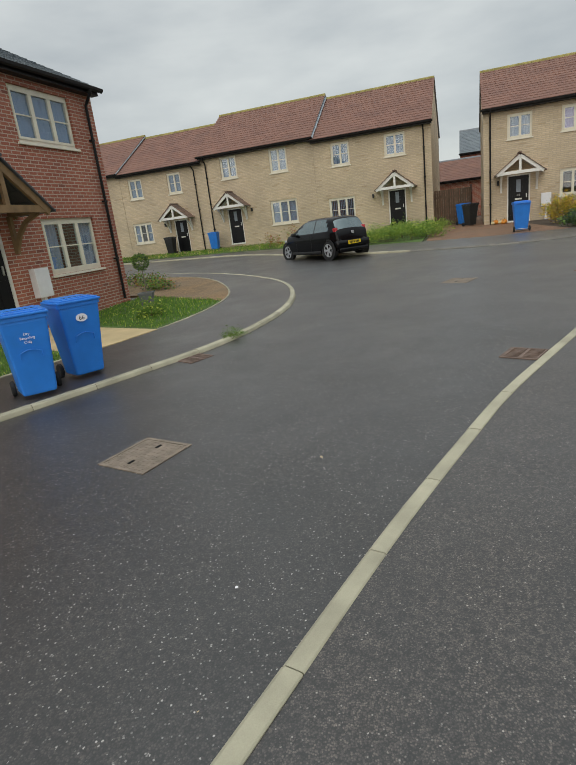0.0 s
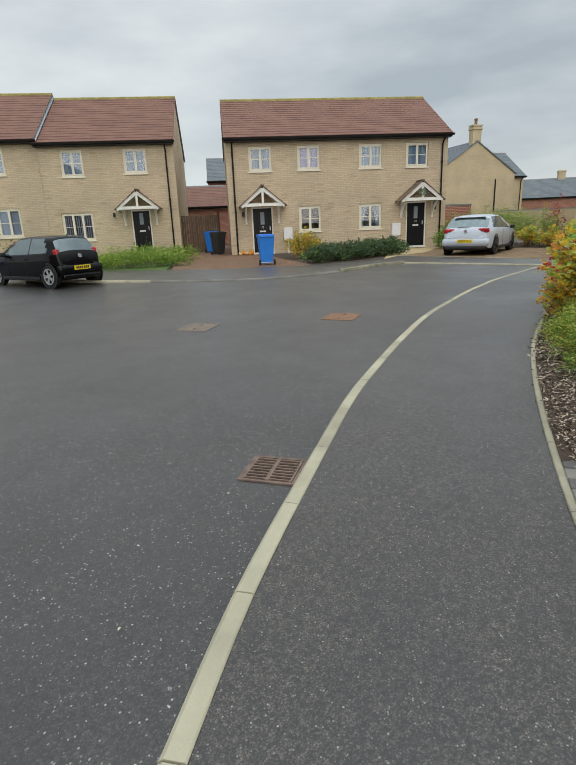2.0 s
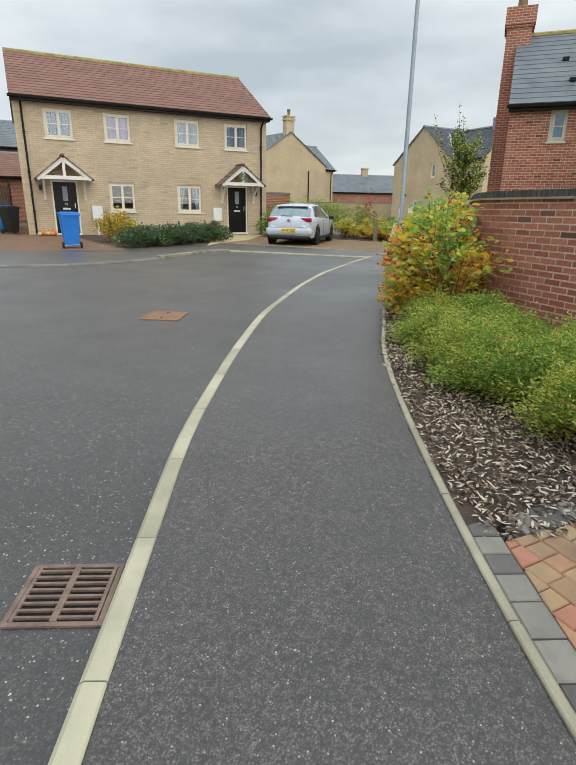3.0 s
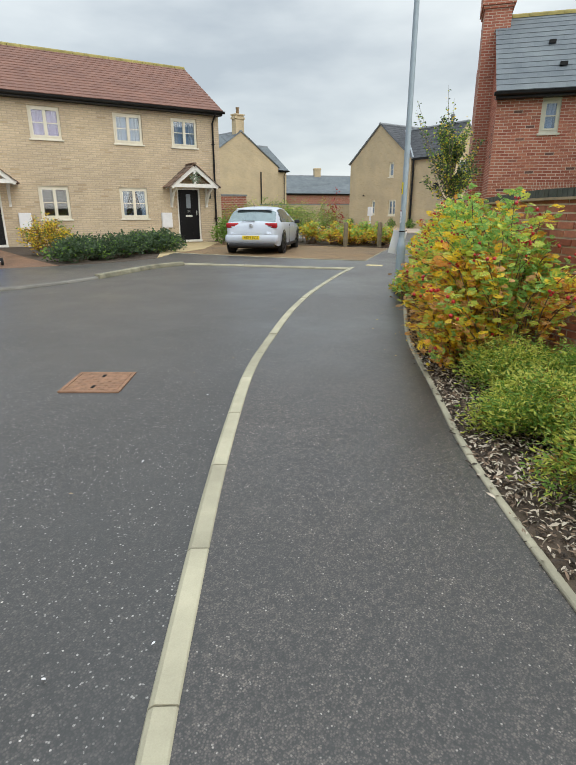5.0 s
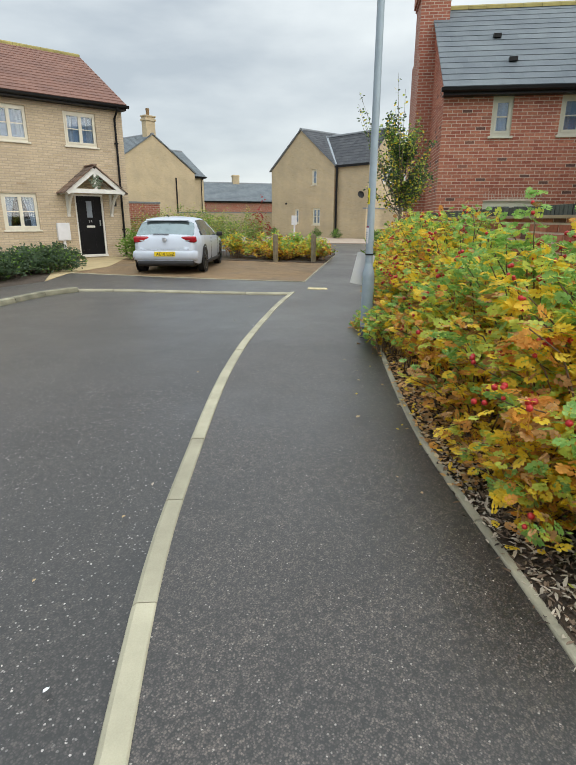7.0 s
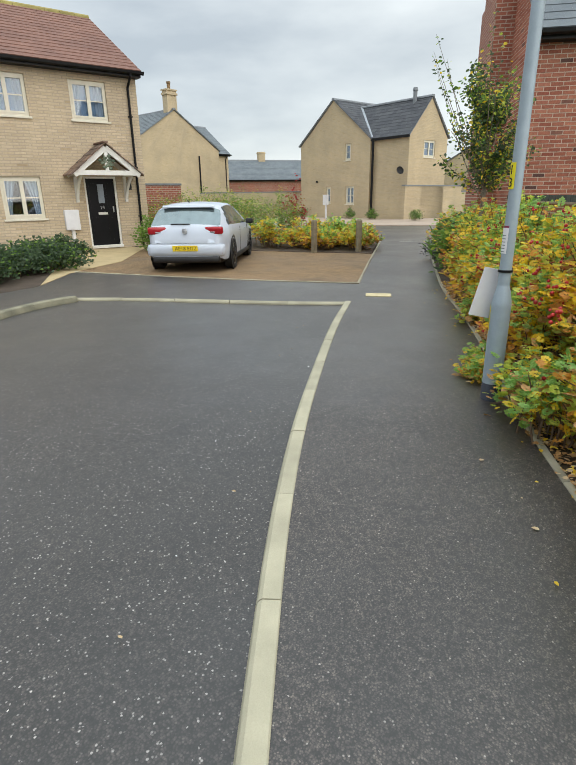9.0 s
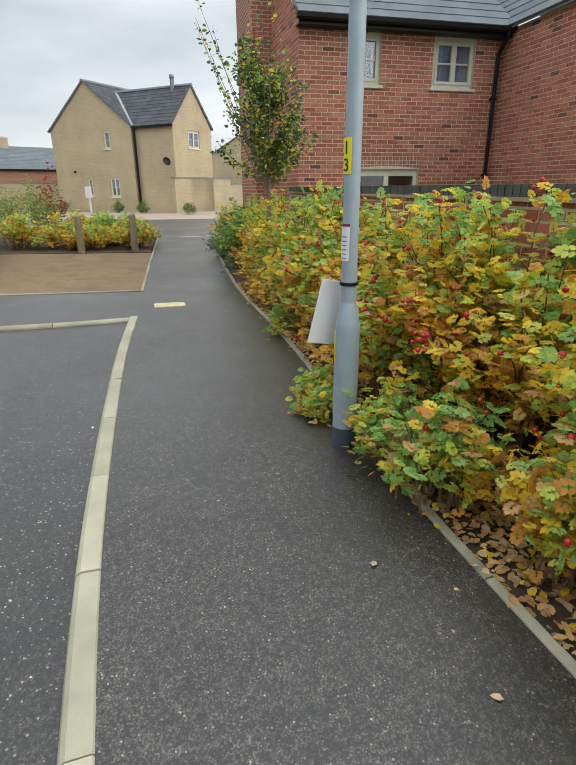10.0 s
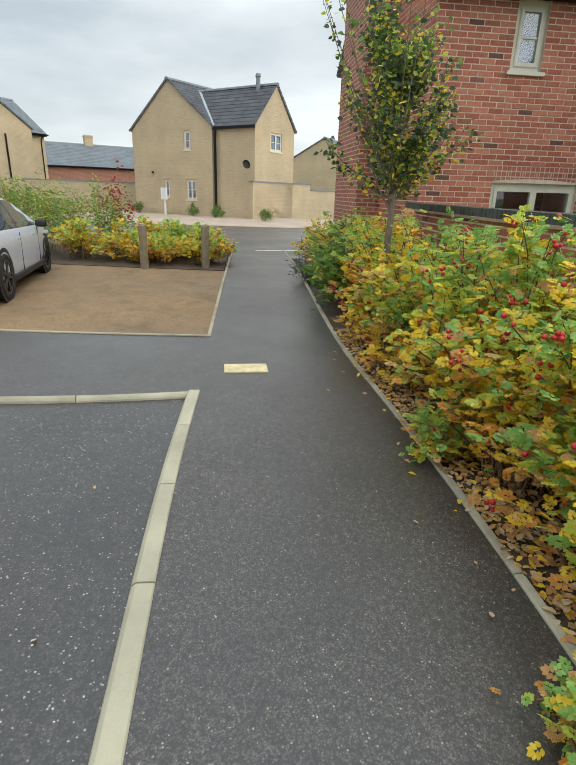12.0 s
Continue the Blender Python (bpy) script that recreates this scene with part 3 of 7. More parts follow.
def door(parent, xa, xb, za, zb, number=""):
    frame = part("front_door", boxes((xa, xb, 0.04, 0.12, zb - 0.06, zb), (xa, xa + 0.06, 0.04, 0.12, za, zb - 0.06), (xb - 0.06, xb, 0.04, 0.12, za, zb - 0.06)), M_WHITE, parent, "black panelled front door in a white frame")
    part("door_leaf", boxes((xa + 0.06, xb - 0.06, 0.075, 0.12, za + 0.03, zb - 0.06)), M_DOOR, frame)
    xm = (xa + xb) / 2
    w = xb - xa - 0.12
    for a, b, c, d in ((-0.4, -0.16, 0.08, 0.42), (0.16, 0.4, 0.08, 0.42), (-0.4, -0.2, 0.55, 0.93), (0.2, 0.4, 0.55, 0.93)):
        h = zb - za - 0.1
        part("door_panel", boxes((xm + a * w, xm + b * w, 0.066, 0.078, za + 0.04 + c * h, za + 0.04 + d * h), bevel=0.004), M_DOOR, frame)
    lite = part("glazed_light", boxes((xm - 0.09, xm + 0.09, 0.062, 0.076, za + 1.25, za + 1.78)), M_CURTAIN, frame)
    part("letter_plate", boxes((xm - 0.14, xm + 0.14, 0.058, 0.074, za + 0.92, za + 0.99), bevel=0.006), M_WHITE, frame)
    part("handle", boxes((xb - 0.17, xb - 0.13, 0.045, 0.075, za + 0.98, za + 1.16), bevel=0.008), M_STEEL, frame)
    part("threshold", boxes((xa, xb, -0.06, 0.12, za - 0.05, za + 0.03), bevel=0.006), M_WHITE, frame)
    if number:
        cu = bpy.data.curves.new("door_number", "FONT")
        cu.body = number
        cu.size = 0.13
        cu.align_x = "CENTER"
        cu.extrude = 0.003
        cu.materials.append(M_STEEL)
        ob = new("door_number", cu)
        ob.parent = frame
        ob.matrix_basis = pose(xm, 0.068, za + 1.08, 90, 0, 0)
    return frame


def house(m, x0, x1, depth, eave, ridge, wall_mat, tile_mat, label, windows=(), doors=(), pipes=(), over=0.25, base=-0.4, group="", frame_mat=None, head_mat=None, rain=True, seed=1, ridge_mat=None):
    """A two-storey house: x along its front, y into it, z up from its threshold."""
    root = empty("house", m, label, "house", group)
    holes = [(w[0], w[1], w[2], w[3]) for w in windows] + [(d[0], d[1], d[2], d[3]) for d in doors]
    bm = bmesh.new()
    cell_wall(bm, x0, x1, base, eave - 0.02, holes)
    part("wall", bm, wall_mat, root)
    bm = bmesh.new()
    box(bm, x0, x1, depth - 0.3, depth, base, eave - 0.02)
    part("wall", bm, wall_mat, root)
    for x, t in ((x0, 0.3), (x1, -0.3)):
        bm = bmesh.new()
        gable_wall(bm, x, depth - 0.6, base, eave - 0.02 + 0.3 * (ridge - eave) / (depth / 2), ridge - 0.06, t, 0.3)
        box(bm, min(x, x + t), max(x, x + t), 0.0005, 0.3, base, eave - 0.02)
        box(bm, min(x, x + t), max(x, x + t), depth - 0.3, depth - 0.0005, base, eave - 0.02)
        part("gable_wall", bm, wall_mat, root)
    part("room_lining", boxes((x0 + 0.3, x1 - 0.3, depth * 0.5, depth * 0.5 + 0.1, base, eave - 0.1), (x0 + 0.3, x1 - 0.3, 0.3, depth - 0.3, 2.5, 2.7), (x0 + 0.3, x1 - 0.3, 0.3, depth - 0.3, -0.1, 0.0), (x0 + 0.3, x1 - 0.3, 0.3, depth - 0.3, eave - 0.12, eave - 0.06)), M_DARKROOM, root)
    gabled_roof(root, x0, x1, depth, eave, ridge, tile_mat, over, ridge_mat=ridge_mat, seed=seed)
    if rain:
        rain_goods(root, x0, x1, eave, over, pipes)
    for w in windows:
        window(root, w[0], w[1], w[2], w[3], w[4] if len(w) > 4 else 2, frame_mat, w[5] if len(w) > 5 else None, style=w[6] if len(w) > 6 else "")
        if w[2] < 2.3:
            soldier_course(root, w[0], w[1], w[3] + 0.01, 0.05, mat=head_mat or wall_mat)
    for d in doors:
        door(root, *d[:5])
    return root


# ---- ground ----
def grid_sheet(name, x0, x1, y0, y1, nx, ny, drop, material, label, category):
    xs, ys = np.linspace(x0, x1, nx), np.linspace(y0, y1, ny)
    verts = [(x, y, ground_z(x, y) - drop) for y in ys for x in xs]
    faces = [(j * nx + i, j * nx + i + 1, (j + 1) * nx + i + 1, (j + 1) * nx + i) for j in range(ny - 1) for i in range(nx - 1)]
    return tagged(new(name, mesh_from(name, verts, faces, [material])), label, category, kind="structure")


grid_sheet("ground", -900, 900, -900, 900, 91, 91, 0.30, M_EARTH, "rough grassy land reaching the horizon", "ground")
grid_sheet("road", -26, 34, -16, 40, 61, 57, 0.05, M_ROAD, "dark grey chipped asphalt road surface", "road")

KERB_R = smooth_line([(-3.6, -3.6), (-0.26, 1.22), (0.31, 2.05), (0.80, 2.72), (1.32, 3.37), (1.79, 3.96), (2.33, 4.53), (2.94, 5.15), (3.7, 5.92), (4.43, 6.53), (5.12, 7.10), (6.1, 7.85), (6.81, 8.36), (7.5, 8.77), (8.5, 9.35), (9.1, 9.68), (9.82, 10.04), (10.66, 10.42), (11.8, 10.91), (12.9, 11.36), (14.12, 11.80)], 0.2)
EDGE_R = smooth_line([(-0.9, -1.9), (1.73, 1.52), (2.16, 2.06), (2.62, 2.63), (3.34, 3.44), (4.09, 4.21), (5.2, 5.25), (6.1, 6.0), (6.55, 6.34), (7.3, 6.83), (8.1, 7.39), (8.85, 7.86), (10.85, 8.88), (12.36, 9.45), (13.26, 9.81), (14.5, 10.36), (15.95, 11.05), (21.3, 13.0), (24.6, 14.35)], 0.2)
PATH_L = [(14.12, 11.80), (15.66, 12.40), (20.2, 14.12), (24.6, 15.75)]
sheet("footway_right", np.r_[KERB_R, np.array(PATH_L[1:])], EDGE_R, M_FOOT, "worn grey asphalt footway beside the kerb", 0.0, 8, 140)
kerb_run("kerb_right", KERB_R, 0.11, 0.05, 0.78, M_KERB, "pale concrete kerb stones along the footway", 1)
kerb_run("edging_right", EDGE_R, 0.05, 0.0, 0.9, M_EDGING, "narrow concrete edging between footway and planting", -1, 0.006, 0.012)
TRANS = smooth_line([(14.10, 11.86), (13.7, 12.6), (13.25, 13.69), (12.75, 15.0), (12.28, 15.80)], 0.25)
PARK_NEAR = [(15.66, 12.40), (15.3, 13.5), (14.9, 14.8), (14.14, 18.4)]
PARK_FAR = [(20.2, 14.12), (19.75, 16.0), (19.4, 17.6), (18.9, 20.2)]
sheet("footway_cross", np.r_[np.array([(14.25, 11.62)]), TRANS, np.array([(11.95, 16.2)])], [(15.85, 12.15)] + PARK_NEAR + [(13.6, 18.7)], M_FOOT, "grey asphalt footway crossing before the parking bay", -0.005, 8, 24)
kerb_run("kerb_flush", TRANS, 0.042, 0.028, 0.9, M_KERB, "flush pale concrete kerb across the road end", 1, -0.012)
sheet("parking_bay", PARK_NEAR, PARK_FAR, M_PAD, "brown bound-gravel parking bay", -0.002, 8, 24)
kerb_run("edging_bay", smooth_line(PARK_NEAR, 0.3, 1), 0.05, 0.0, 0.9, M_EDGING, "concrete edging of the parking bay", -1, 0.0, 0.01)
kerb_run("edging_path", smooth_line([(15.7, 12.42), (20.2, 14.13), (24.5, 15.72)], 0.3, 1), 0.05, 0.0, 0.9, M_EDGING, "concrete edging beside the path", 1, 0.0, 0.01)

KERB_A = smooth_line([(12.25, 15.82), (11.65, 15.92), (10.6, 15.62), (9.2, 15.05), (7.9, 14.9), (6.9, 15.1), (5.8, 15.75), (4.6, 16.85), (3.0, 18.2), (1.4, 20.2), (0.3, 22.2), (-0.9, 24.4), (-3.5, 26.4), (-8, 29.2)], 0.25)
BACK_A = [(14.14, 18.4), (12.6, 17.35), (11.4, 17.25), (9.94, 17.65), (7.6, 18.7), (5.6, 19.9), (3.8, 21.3), (2.4, 23.0), (1.0, 25.2), (-1.0, 26.8), (-7.5, 30.2)]
sheet("footway_far", KERB_A, BACK_A, M_FOOT, "grey asphalt footway across the road", -0.001, 5, 80)
k_drop = int(np.argmin(np.abs(KERB_A[:, 0] - 4.4)))
kerb_run("kerb_dropped", KERB_A[12:k_drop + 1], 0.11, 0.04, 0.78, M_KERB_WORN, "worn grey dropped kerb flush with the road", 1, -0.012)
kerb_run("kerb_far", KERB_A[k_drop:], 0.11, 0.05, 0.78, M_KERB, "pale concrete kerb stones across the road", 1)
kerb_run("kerb_far_bay", KERB_A[:13], 0.13, 0.07, 0.78, M_KERB_MOSSY, "raised pale kerb stones at the road's bend", 1, 0.03)
sheet("driveway", [(9.94, 17.65), (7.6, 18.7), (5.75, 19.8)], [(11.3, 24.6), (9.6, 25.2), (8.6, 28.6)], M_PAD_RED, "rust-brown driveway between two houses", 0.002, 8, 16)
sheet("side_yard", [(11.3, 24.7), (9.6, 25.3), (8.5, 28.5)], [(16, 33), (13, 34), (11, 35)], M_PAD_RED, "rust-brown yard between the houses", 0.0, 8, 8)
sheet("front_bed", [(9.98, 17.62), (11.4, 17.25), (12.6, 17.35), (14.6, 18.7)], [(11.0, 24.9), (14.0, 23.6), (16.5, 22.7), (17.6, 22.25)], M_SOIL, "dark planting bed in front of the house", 0.0, 8, 20)
sheet("door_path", [(12.7, 17.4), (14.14, 18.4), (15.9, 18.95)], [(17.0, 22.40), (17.9, 22.05), (19.2, 21.55)], M_SLAB, "buff paved path to the front door", 0.008, 8, 10)
sheet("house_strip", [(15.0, 18.7), (18.9, 20.2)], [(18.7, 21.75), (19.6, 21.4)], M_PAD, "brown gravel strip beside the house", 0.001, 6, 10)
sheet("front_garden", [(5.6, 19.9), (3.8, 21.3), (2.4, 23.0), (1.0, 25.2), (-1.0, 26.8), (-7.5, 30.2), (-14, 33)], [(8.4, 27.9), (6, 28.8), (3, 29.9), (0, 31.0), (-3.2, 32.2), (-8.6, 34.1), (-14, 36)], M_GRASS_SOIL, "rough turf in front of the terrace", 0.001, 8, 30)
KERB_L = smooth_line([(-9.5, -1.0), (-3.16, 5.36), (-2.58, 5.98), (-2.0, 6.55), (-1.4, 7.12), (-0.97, 7.6), (-0.4, 8.5), (0.12, 9.75), (0.33, 11.1), (0.30, 12.9), (-0.16, 14.75), (-1.4, 17.1), (-2.8, 18.9), (-4.2, 20.1), (-10, 23.8)], 0.25)
BACK_L = smooth_line([(-11.0, 0.9), (-4.0, 7.2), (-2.85, 8.45), (-2.28, 9.24), (-1.62, 10.25), (-1.15, 11.6), (-1.07, 12.8), (-1.3, 14.5), (-2.0, 16.75), (-3.4, 18.6), (-9.0, 22.2)], 0.25)
sheet("footway_left", KERB_L, BACK_L, M_FOOT, "grey asphalt footway round the corner plot", 0.0, 6, 110)
kerb_run("kerb_left", KERB_L, 0.11, 0.05, 0.78, M_KERB, "pale concrete kerb stones round the bend", -1)
kerb_run("edging_left", BACK_L, 0.05, 0.0, 0.9, M_EDGING, "thin concrete edging of the lawn", 1, 0.004, 0.01)
sheet("lawn", [(-11.0, 1.0), (-4.0, 7.25), (-2.85, 8.5), (-2.28, 9.3), (-1.66, 10.28), (-1.2, 11.7)], [(-8.6, 1.6), (-6.3, 8.0), (-5.0, 11.3), (-4.4, 13.0), (-4.0, 14.0), (-3.6, 14.6)], M_GRASS_SOIL, "short mown lawn in front of the brick house", 0.006, 8, 40)
sheet("side_drive", [(-1.2, 11.75), (-1.1, 12.8), (-1.32, 14.5), (-2.02, 16.75), (-3.4, 18.55), (-9.0, 22.1)], [(-3.4, 14.5), (-3.7, 14.9), (-6, 16), (-8.5, 16.4), (-10.5, 17.2), (-12, 18)], M_PAD, "brown gravel drive beside the brick house", 0.003, 8, 24)
sheet("slab_path", [(-3.15, 8.12), (-2.75, 8.58), (-2.2, 9.35)], [(-5.75, 10.35), (-5.4, 11.0), (-5.1, 11.7)], M_SLAB, "buff slab path to the front door", 0.014, 6, 8)
sheet("planted_verge", [(20.2, 14.2), (19.75, 16.0), (19.4, 17.6), (18.9, 20.2), (18.6, 23)], [(24.4, 15.8), (23.9, 17.5), (23.4, 19.2), (22.6, 22), (22, 26)], M_SOIL, "dark soil strip planted with low shrubs", 0.012, 6, 20)
sheet("far_pavement", [(35.4, 9.4), (33.4, 17.0), (31.3, 23.9), (29.5, 29.8)], [(46, 12), (41, 19.5), (40, 25), (41.8, 31)], M_PINKPAVE, "pinkish paved frontage across the far road", -0.02, 6, 30)
part("road_mark", boxes((-0.75, 0.75, -0.06, 0.06, 0, 0.005)), M_WHITE).matrix_world = pose(24.35, 14.25, ground_z(24.35, 14.25) - 0.001, 0, 0, -62)
tagged(bpy.data.objects["road_mark"], "white painted line across the path's mouth", "road mark", kind="structure")
WALL_LINE = smooth_line([(7.25, 3.2), (7.55, 3.8), (7.9, 4.5), (8.22, 5.15), (8.5, 5.75), (8.78, 6.27), (9.2, 6.66), (9.9, 7.05), (12.0, 8.1), (14.5, 9.2), (16.9, 10.1), (18.7, 10.65)], 0.225)
sheet("planting_bed", np.r_[np.array([(4.06, 4.10)]), EDGE_R[(EDGE_R[:, 0] > 4.15) & (EDGE_R[:, 0] < 23)]], np.r_[np.array([(6.4, 3.0)]), WALL_LINE, np.array([(21, 12.0), (23, 13.0)])], M_SOIL, "planting bed of bark mulch and leaf litter", -0.01, 10, 90)
sheet("driveway_base", [(-0.87, -1.95), (1.73, 1.45), (4.06, 4.10)], [(3.2, -5.0), (5.5, -1.5), (7.6, 2.2)], M_SOIL, "sand bed under the block paving", -0.052, 6, 30)

sheet("back_garden", WALL_LINE + np.array((0.12, -0.12)), [(8.2, 1.5), (12, -1), (16, 0), (20, 2), (22, 5)], M_GRASS_SOIL, "plain grass behind the garden wall", -0.01, 6, 40)

# ---- houses ----
A_POSE = pose(19.348, 21.553, 0.446, 0, 0, -20.46)
house_a = house(A_POSE, -10.0, 0, 7.2, 4.93, 7.13, M_BUFF, M_TILE_RED, "pair of buff brick houses with a red tiled roof", windows=(
    (-9.02, -8.02, 3.58, 4.60, 2, M_CURTAIN, "drapes"), (-6.88, -5.88, 3.58, 4.60, 2, M_LILAC), (-4.10, -3.06, 3.58, 4.60, 2, M_CURTAIN, "drapes"), (-1.95, -0.92, 3.58, 4.60, 2, M_CURTAIN, "drapes"),
    (-6.88, -5.88, 0.97, 2.08), (-4.10, -3.06, 0.97, 2.08, 2, M_CURTAIN, "parted")), doors=((-9.02, -8.06, 0.10, 2.10, "72"), (-1.88, -0.92, 0.10, 2.10, "74")), pipes=(-9.72, -0.28), over=0.3, group="buff brick houses", seed=3)
porch(house_a, -8.54, 2.1)
porch(house_a, -1.40, 2.1)
B_POSE = pose(8.485, 27.827, 0.683, 0, 0, -20.29)
house_b = house(B_POSE, -6.05, 0, 7.47, 4.99, 7.56, M_BUFF, M_TILE_RED, "buff brick end-terrace house with a red tiled roof", windows=(
    (-2.32, -1.27, 3.62, 4.70, 2, M_CURTAIN, "drapes"), (-5.12, -4.12, 3.55, 4.70, 2, M_CURTAIN, "drapes"), (-5.42, -4.00, 0.72, 1.98, 3, M_CURTAIN, "stripes")), doors=((-2.24, -1.34, 0.10, 2.02, ""),), pipes=(-0.36,), over=0.3, group="buff brick houses", seed=5)
porch(house_b, -1.79, 2.02)
house_b2 = house(B_POSE @ pose(0, 0, 0.156), -12.68, -6.06, 7.47, 4.99, 7.63, M_BUFF, M_TILE_RED, "buff brick mid-terrace house with a red tiled roof", windows=(
    (-11.52, -10.52, 3.62, 4.80, 2, M_CURTAIN), (-8.56, -7.54, 3.55, 4.80, 2, M_CURTAIN), (-8.78, -7.22, 0.84, 2.12, 3, M_CURTAIN)), doors=((-11.46, -10.56, 0.06, 2.02, ""),), pipes=(-12.4,), over=0.3, group="buff brick houses", seed=7)
porch(house_b2, -11.0, 2.05)
house_b3 = house(B_POSE @ pose(0, 0.02, -0.06), -18.3, -12.69, 7.47, 4.99, 7.44, M_BUFF, M_TILE_RED, "buff brick terrace house set lower, red tiled roof", windows=(
    (-17.75, -16.80, 3.50, 4.65, 2, M_CURTAIN), (-15.05, -14.15, 3.50, 4.65, 2, M_CURTAIN), (-17.95, -16.60, 0.90, 2.10, 3, M_CURTAIN, "drapes")), doors=((-15.05, -14.15, 0.06, 2.02, ""),), pipes=(-13.2,), over=0.3, group="buff brick houses", seed=9)
porch(house_b3, -14.6, 2.05)
house_b4 = house(B_POSE @ pose(0, 0, 0.03), -25.0, -18.31, 7.47, 4.99, 7.50, M_BUFF, M_TILE_RED, "buff brick house at the terrace's far end", over=0.3, group="buff brick houses", seed=11)
R_POSE = pose(-3.92, 14.28, 0.2, 0, 0, 70)
house_r = house(R_POSE, -8.5, 0, 7.0, 5.06, 7.0, M_RED, M_TILE_GREY, "red brick house with grey roof and oak porch", windows=(
    (-2.64, -0.86, 3.64, 4.74, 3, M_SKY_BLIND), (-2.60, -0.86, 0.92, 2.12, 3, M_CURTAIN, "drapes")), doors=((-4.66, -3.70, 0.10, 2.20, ""),), pipes=(-0.32,), over=0.2, seed=13)
porch(house_r, -4.24, 2.17, 0.95, 0.88, 0.82, M_TIMBER, M_TILE_DARK)
soldier_course(house_r, -2.64, -0.86, 3.36, 0.0, 0.215, M_RED)
soldier_course(house_r, -2.60, -0.86, 0.62, 0.0, 0.215, M_RED)


def lead_strip(parent, a, b, wide=0.2):
    """A dressed lead flashing laid up a roof."""
    bm = bmesh.new()
    bar(bm, a, b, wide, 0.03)
    part("lead_flashing", bm, M_LEAD_PALE, parent)


lead_strip(house_b, (-6.03, -0.36, 5.05), (-6.03, 3.72, 7.66), 0.24)
lead_strip(house_b3, (-18.3, -0.36, 5.05), (-18.3, 3.72, 7.56), 0.24)


def gable_block(m, width, length, eave, ridge, wall_mat, tile_mat, label, windows=(), base=-0.4, over=0.12, verge=0.1, frame_mat=None, parent=None, seed=1, group="", ridge_mat=None):
    """A house whose gable looks to the front: x along the gable, y into the house, ridge along y."""
    root = parent if parent is not None else empty("house", m, label, "house", group)
    bm = bmesh.new()
    cell_wall(bm, 0, width, base, eave - 0.02, [(w[0], w[1], w[2], w[3]) for w in windows])
    tri = [(0, eave - 0.02), (width, eave - 0.02), (width / 2, ridge - 0.06)]
    f = [bm.verts.new((a, 0, b)) for a, b in tri]
    g = [bm.verts.new((a, 0.3, b)) for a, b in tri]
    bm.faces.new(f)
    bm.faces.new(g[::-1])
    wall = part("gable_wall", bm, wall_mat, root)
    box_specs = [(0, 0.3, 0.001, length, base, eave - 0.02), (width - 0.3, width, 0.001, length, base, eave - 0.02), (0.3, width - 0.3, length - 0.3, length, base, eave)]
    side = [part("wall", boxes(s), wall_mat, root) for s in box_specs]
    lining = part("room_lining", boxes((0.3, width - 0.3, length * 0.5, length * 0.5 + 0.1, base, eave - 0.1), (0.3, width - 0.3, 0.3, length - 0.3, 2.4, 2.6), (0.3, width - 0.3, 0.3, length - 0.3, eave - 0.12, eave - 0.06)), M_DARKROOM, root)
    roof = gabled_roof(root, 0, length, width, eave, ridge, tile_mat, over, verge, ridge_mat or M_LEAD, seed=seed)
    roof.matrix_basis = pose(width, 0, 0, 0, 0, 90)
    made = [wall, lining, roof, *side]
    for w in windows:
        made.append(window(root, w[0], w[1], w[2], w[3], w[4] if len(w) > 4 else 2, frame_mat, w[5] if len(w) > 5 else None))
    if parent is not None:
        for ob in made:
            ob.matrix_basis = m @ ob.matrix_basis
    return root


D_POSE = pose(39.66, 23.19, 0.5, 0, 0, -106.92)
house_d = gable_block(D_POSE @ pose(-6.46, 0, 0), 6.46, 8.0, 4.72, 7.29, M_BUFF_FAR, M_TILE_DARK, "buff brick corner house with dark slate roofs", windows=((4.30, 4.80, 3.58, 4.58, 1, M_CURTAIN), (2.58, 3.0, 0.95, 1.98, 1, M_CURTAIN), (4.42, 5.18, 0.87, 2.0, 2, M_CURTAIN)), group="far buff houses", seed=21)
gable_block(pose(6.46 + 2.82, 0.2, 0, 0, 0, 90), 3.8, 6.0, 4.72, 6.9, M_BUFF_FAR, M_TILE_DARK, "", windows=((1.42, 2.55, 3.55, 4.5, 2, M_CURTAIN),), parent=house_d, seed=22)
bm = bmesh.new()
tube(bm, [(6.66, 0.02, 4.6), (6.66, 0.02, 0.0)], 0.075)
box(bm, 6.46, 9.36, 0.0, 0.12, 4.58, 4.71)
part("downpipe", bm, M_BLACK, house_d)
lead_strip(house_d, (6.52, 0.08, 4.80), (3.76, 2.1, 6.96), 0.18)
dish = bmesh.new()
lathe(dish, [(0.02, 0.0), (0.1, 0.015), (0.18, 0.05), (0.23, 0.10), (0.215, 0.105), (0.14, 0.045), (0.02, 0.02)], 18, pose(9.05, -0.3, 2.75, 70, 0, 65))
bar(dish, (9.05, -0.02, 2.6), (9.05, -0.3, 2.7), 0.03, 0.03)
part("satellite_dish", dish, M_BLACK, house_d)
part("alarm_box", boxes((1.6, 1.74, -0.06, -0.002, 2.3, 2.42)), M_BLACK, house_d)
bm = bmesh.new()
tube(bm, [(8.2, 1.9, 6.6), (8.2, 1.9, 7.3)], 0.12)
tube(bm, [(8.2, 1.9, 7.3), (8.2, 1.9, 7.45)], 0.16, 0.13)
part("flue", bm, M_LEAD, house_d)
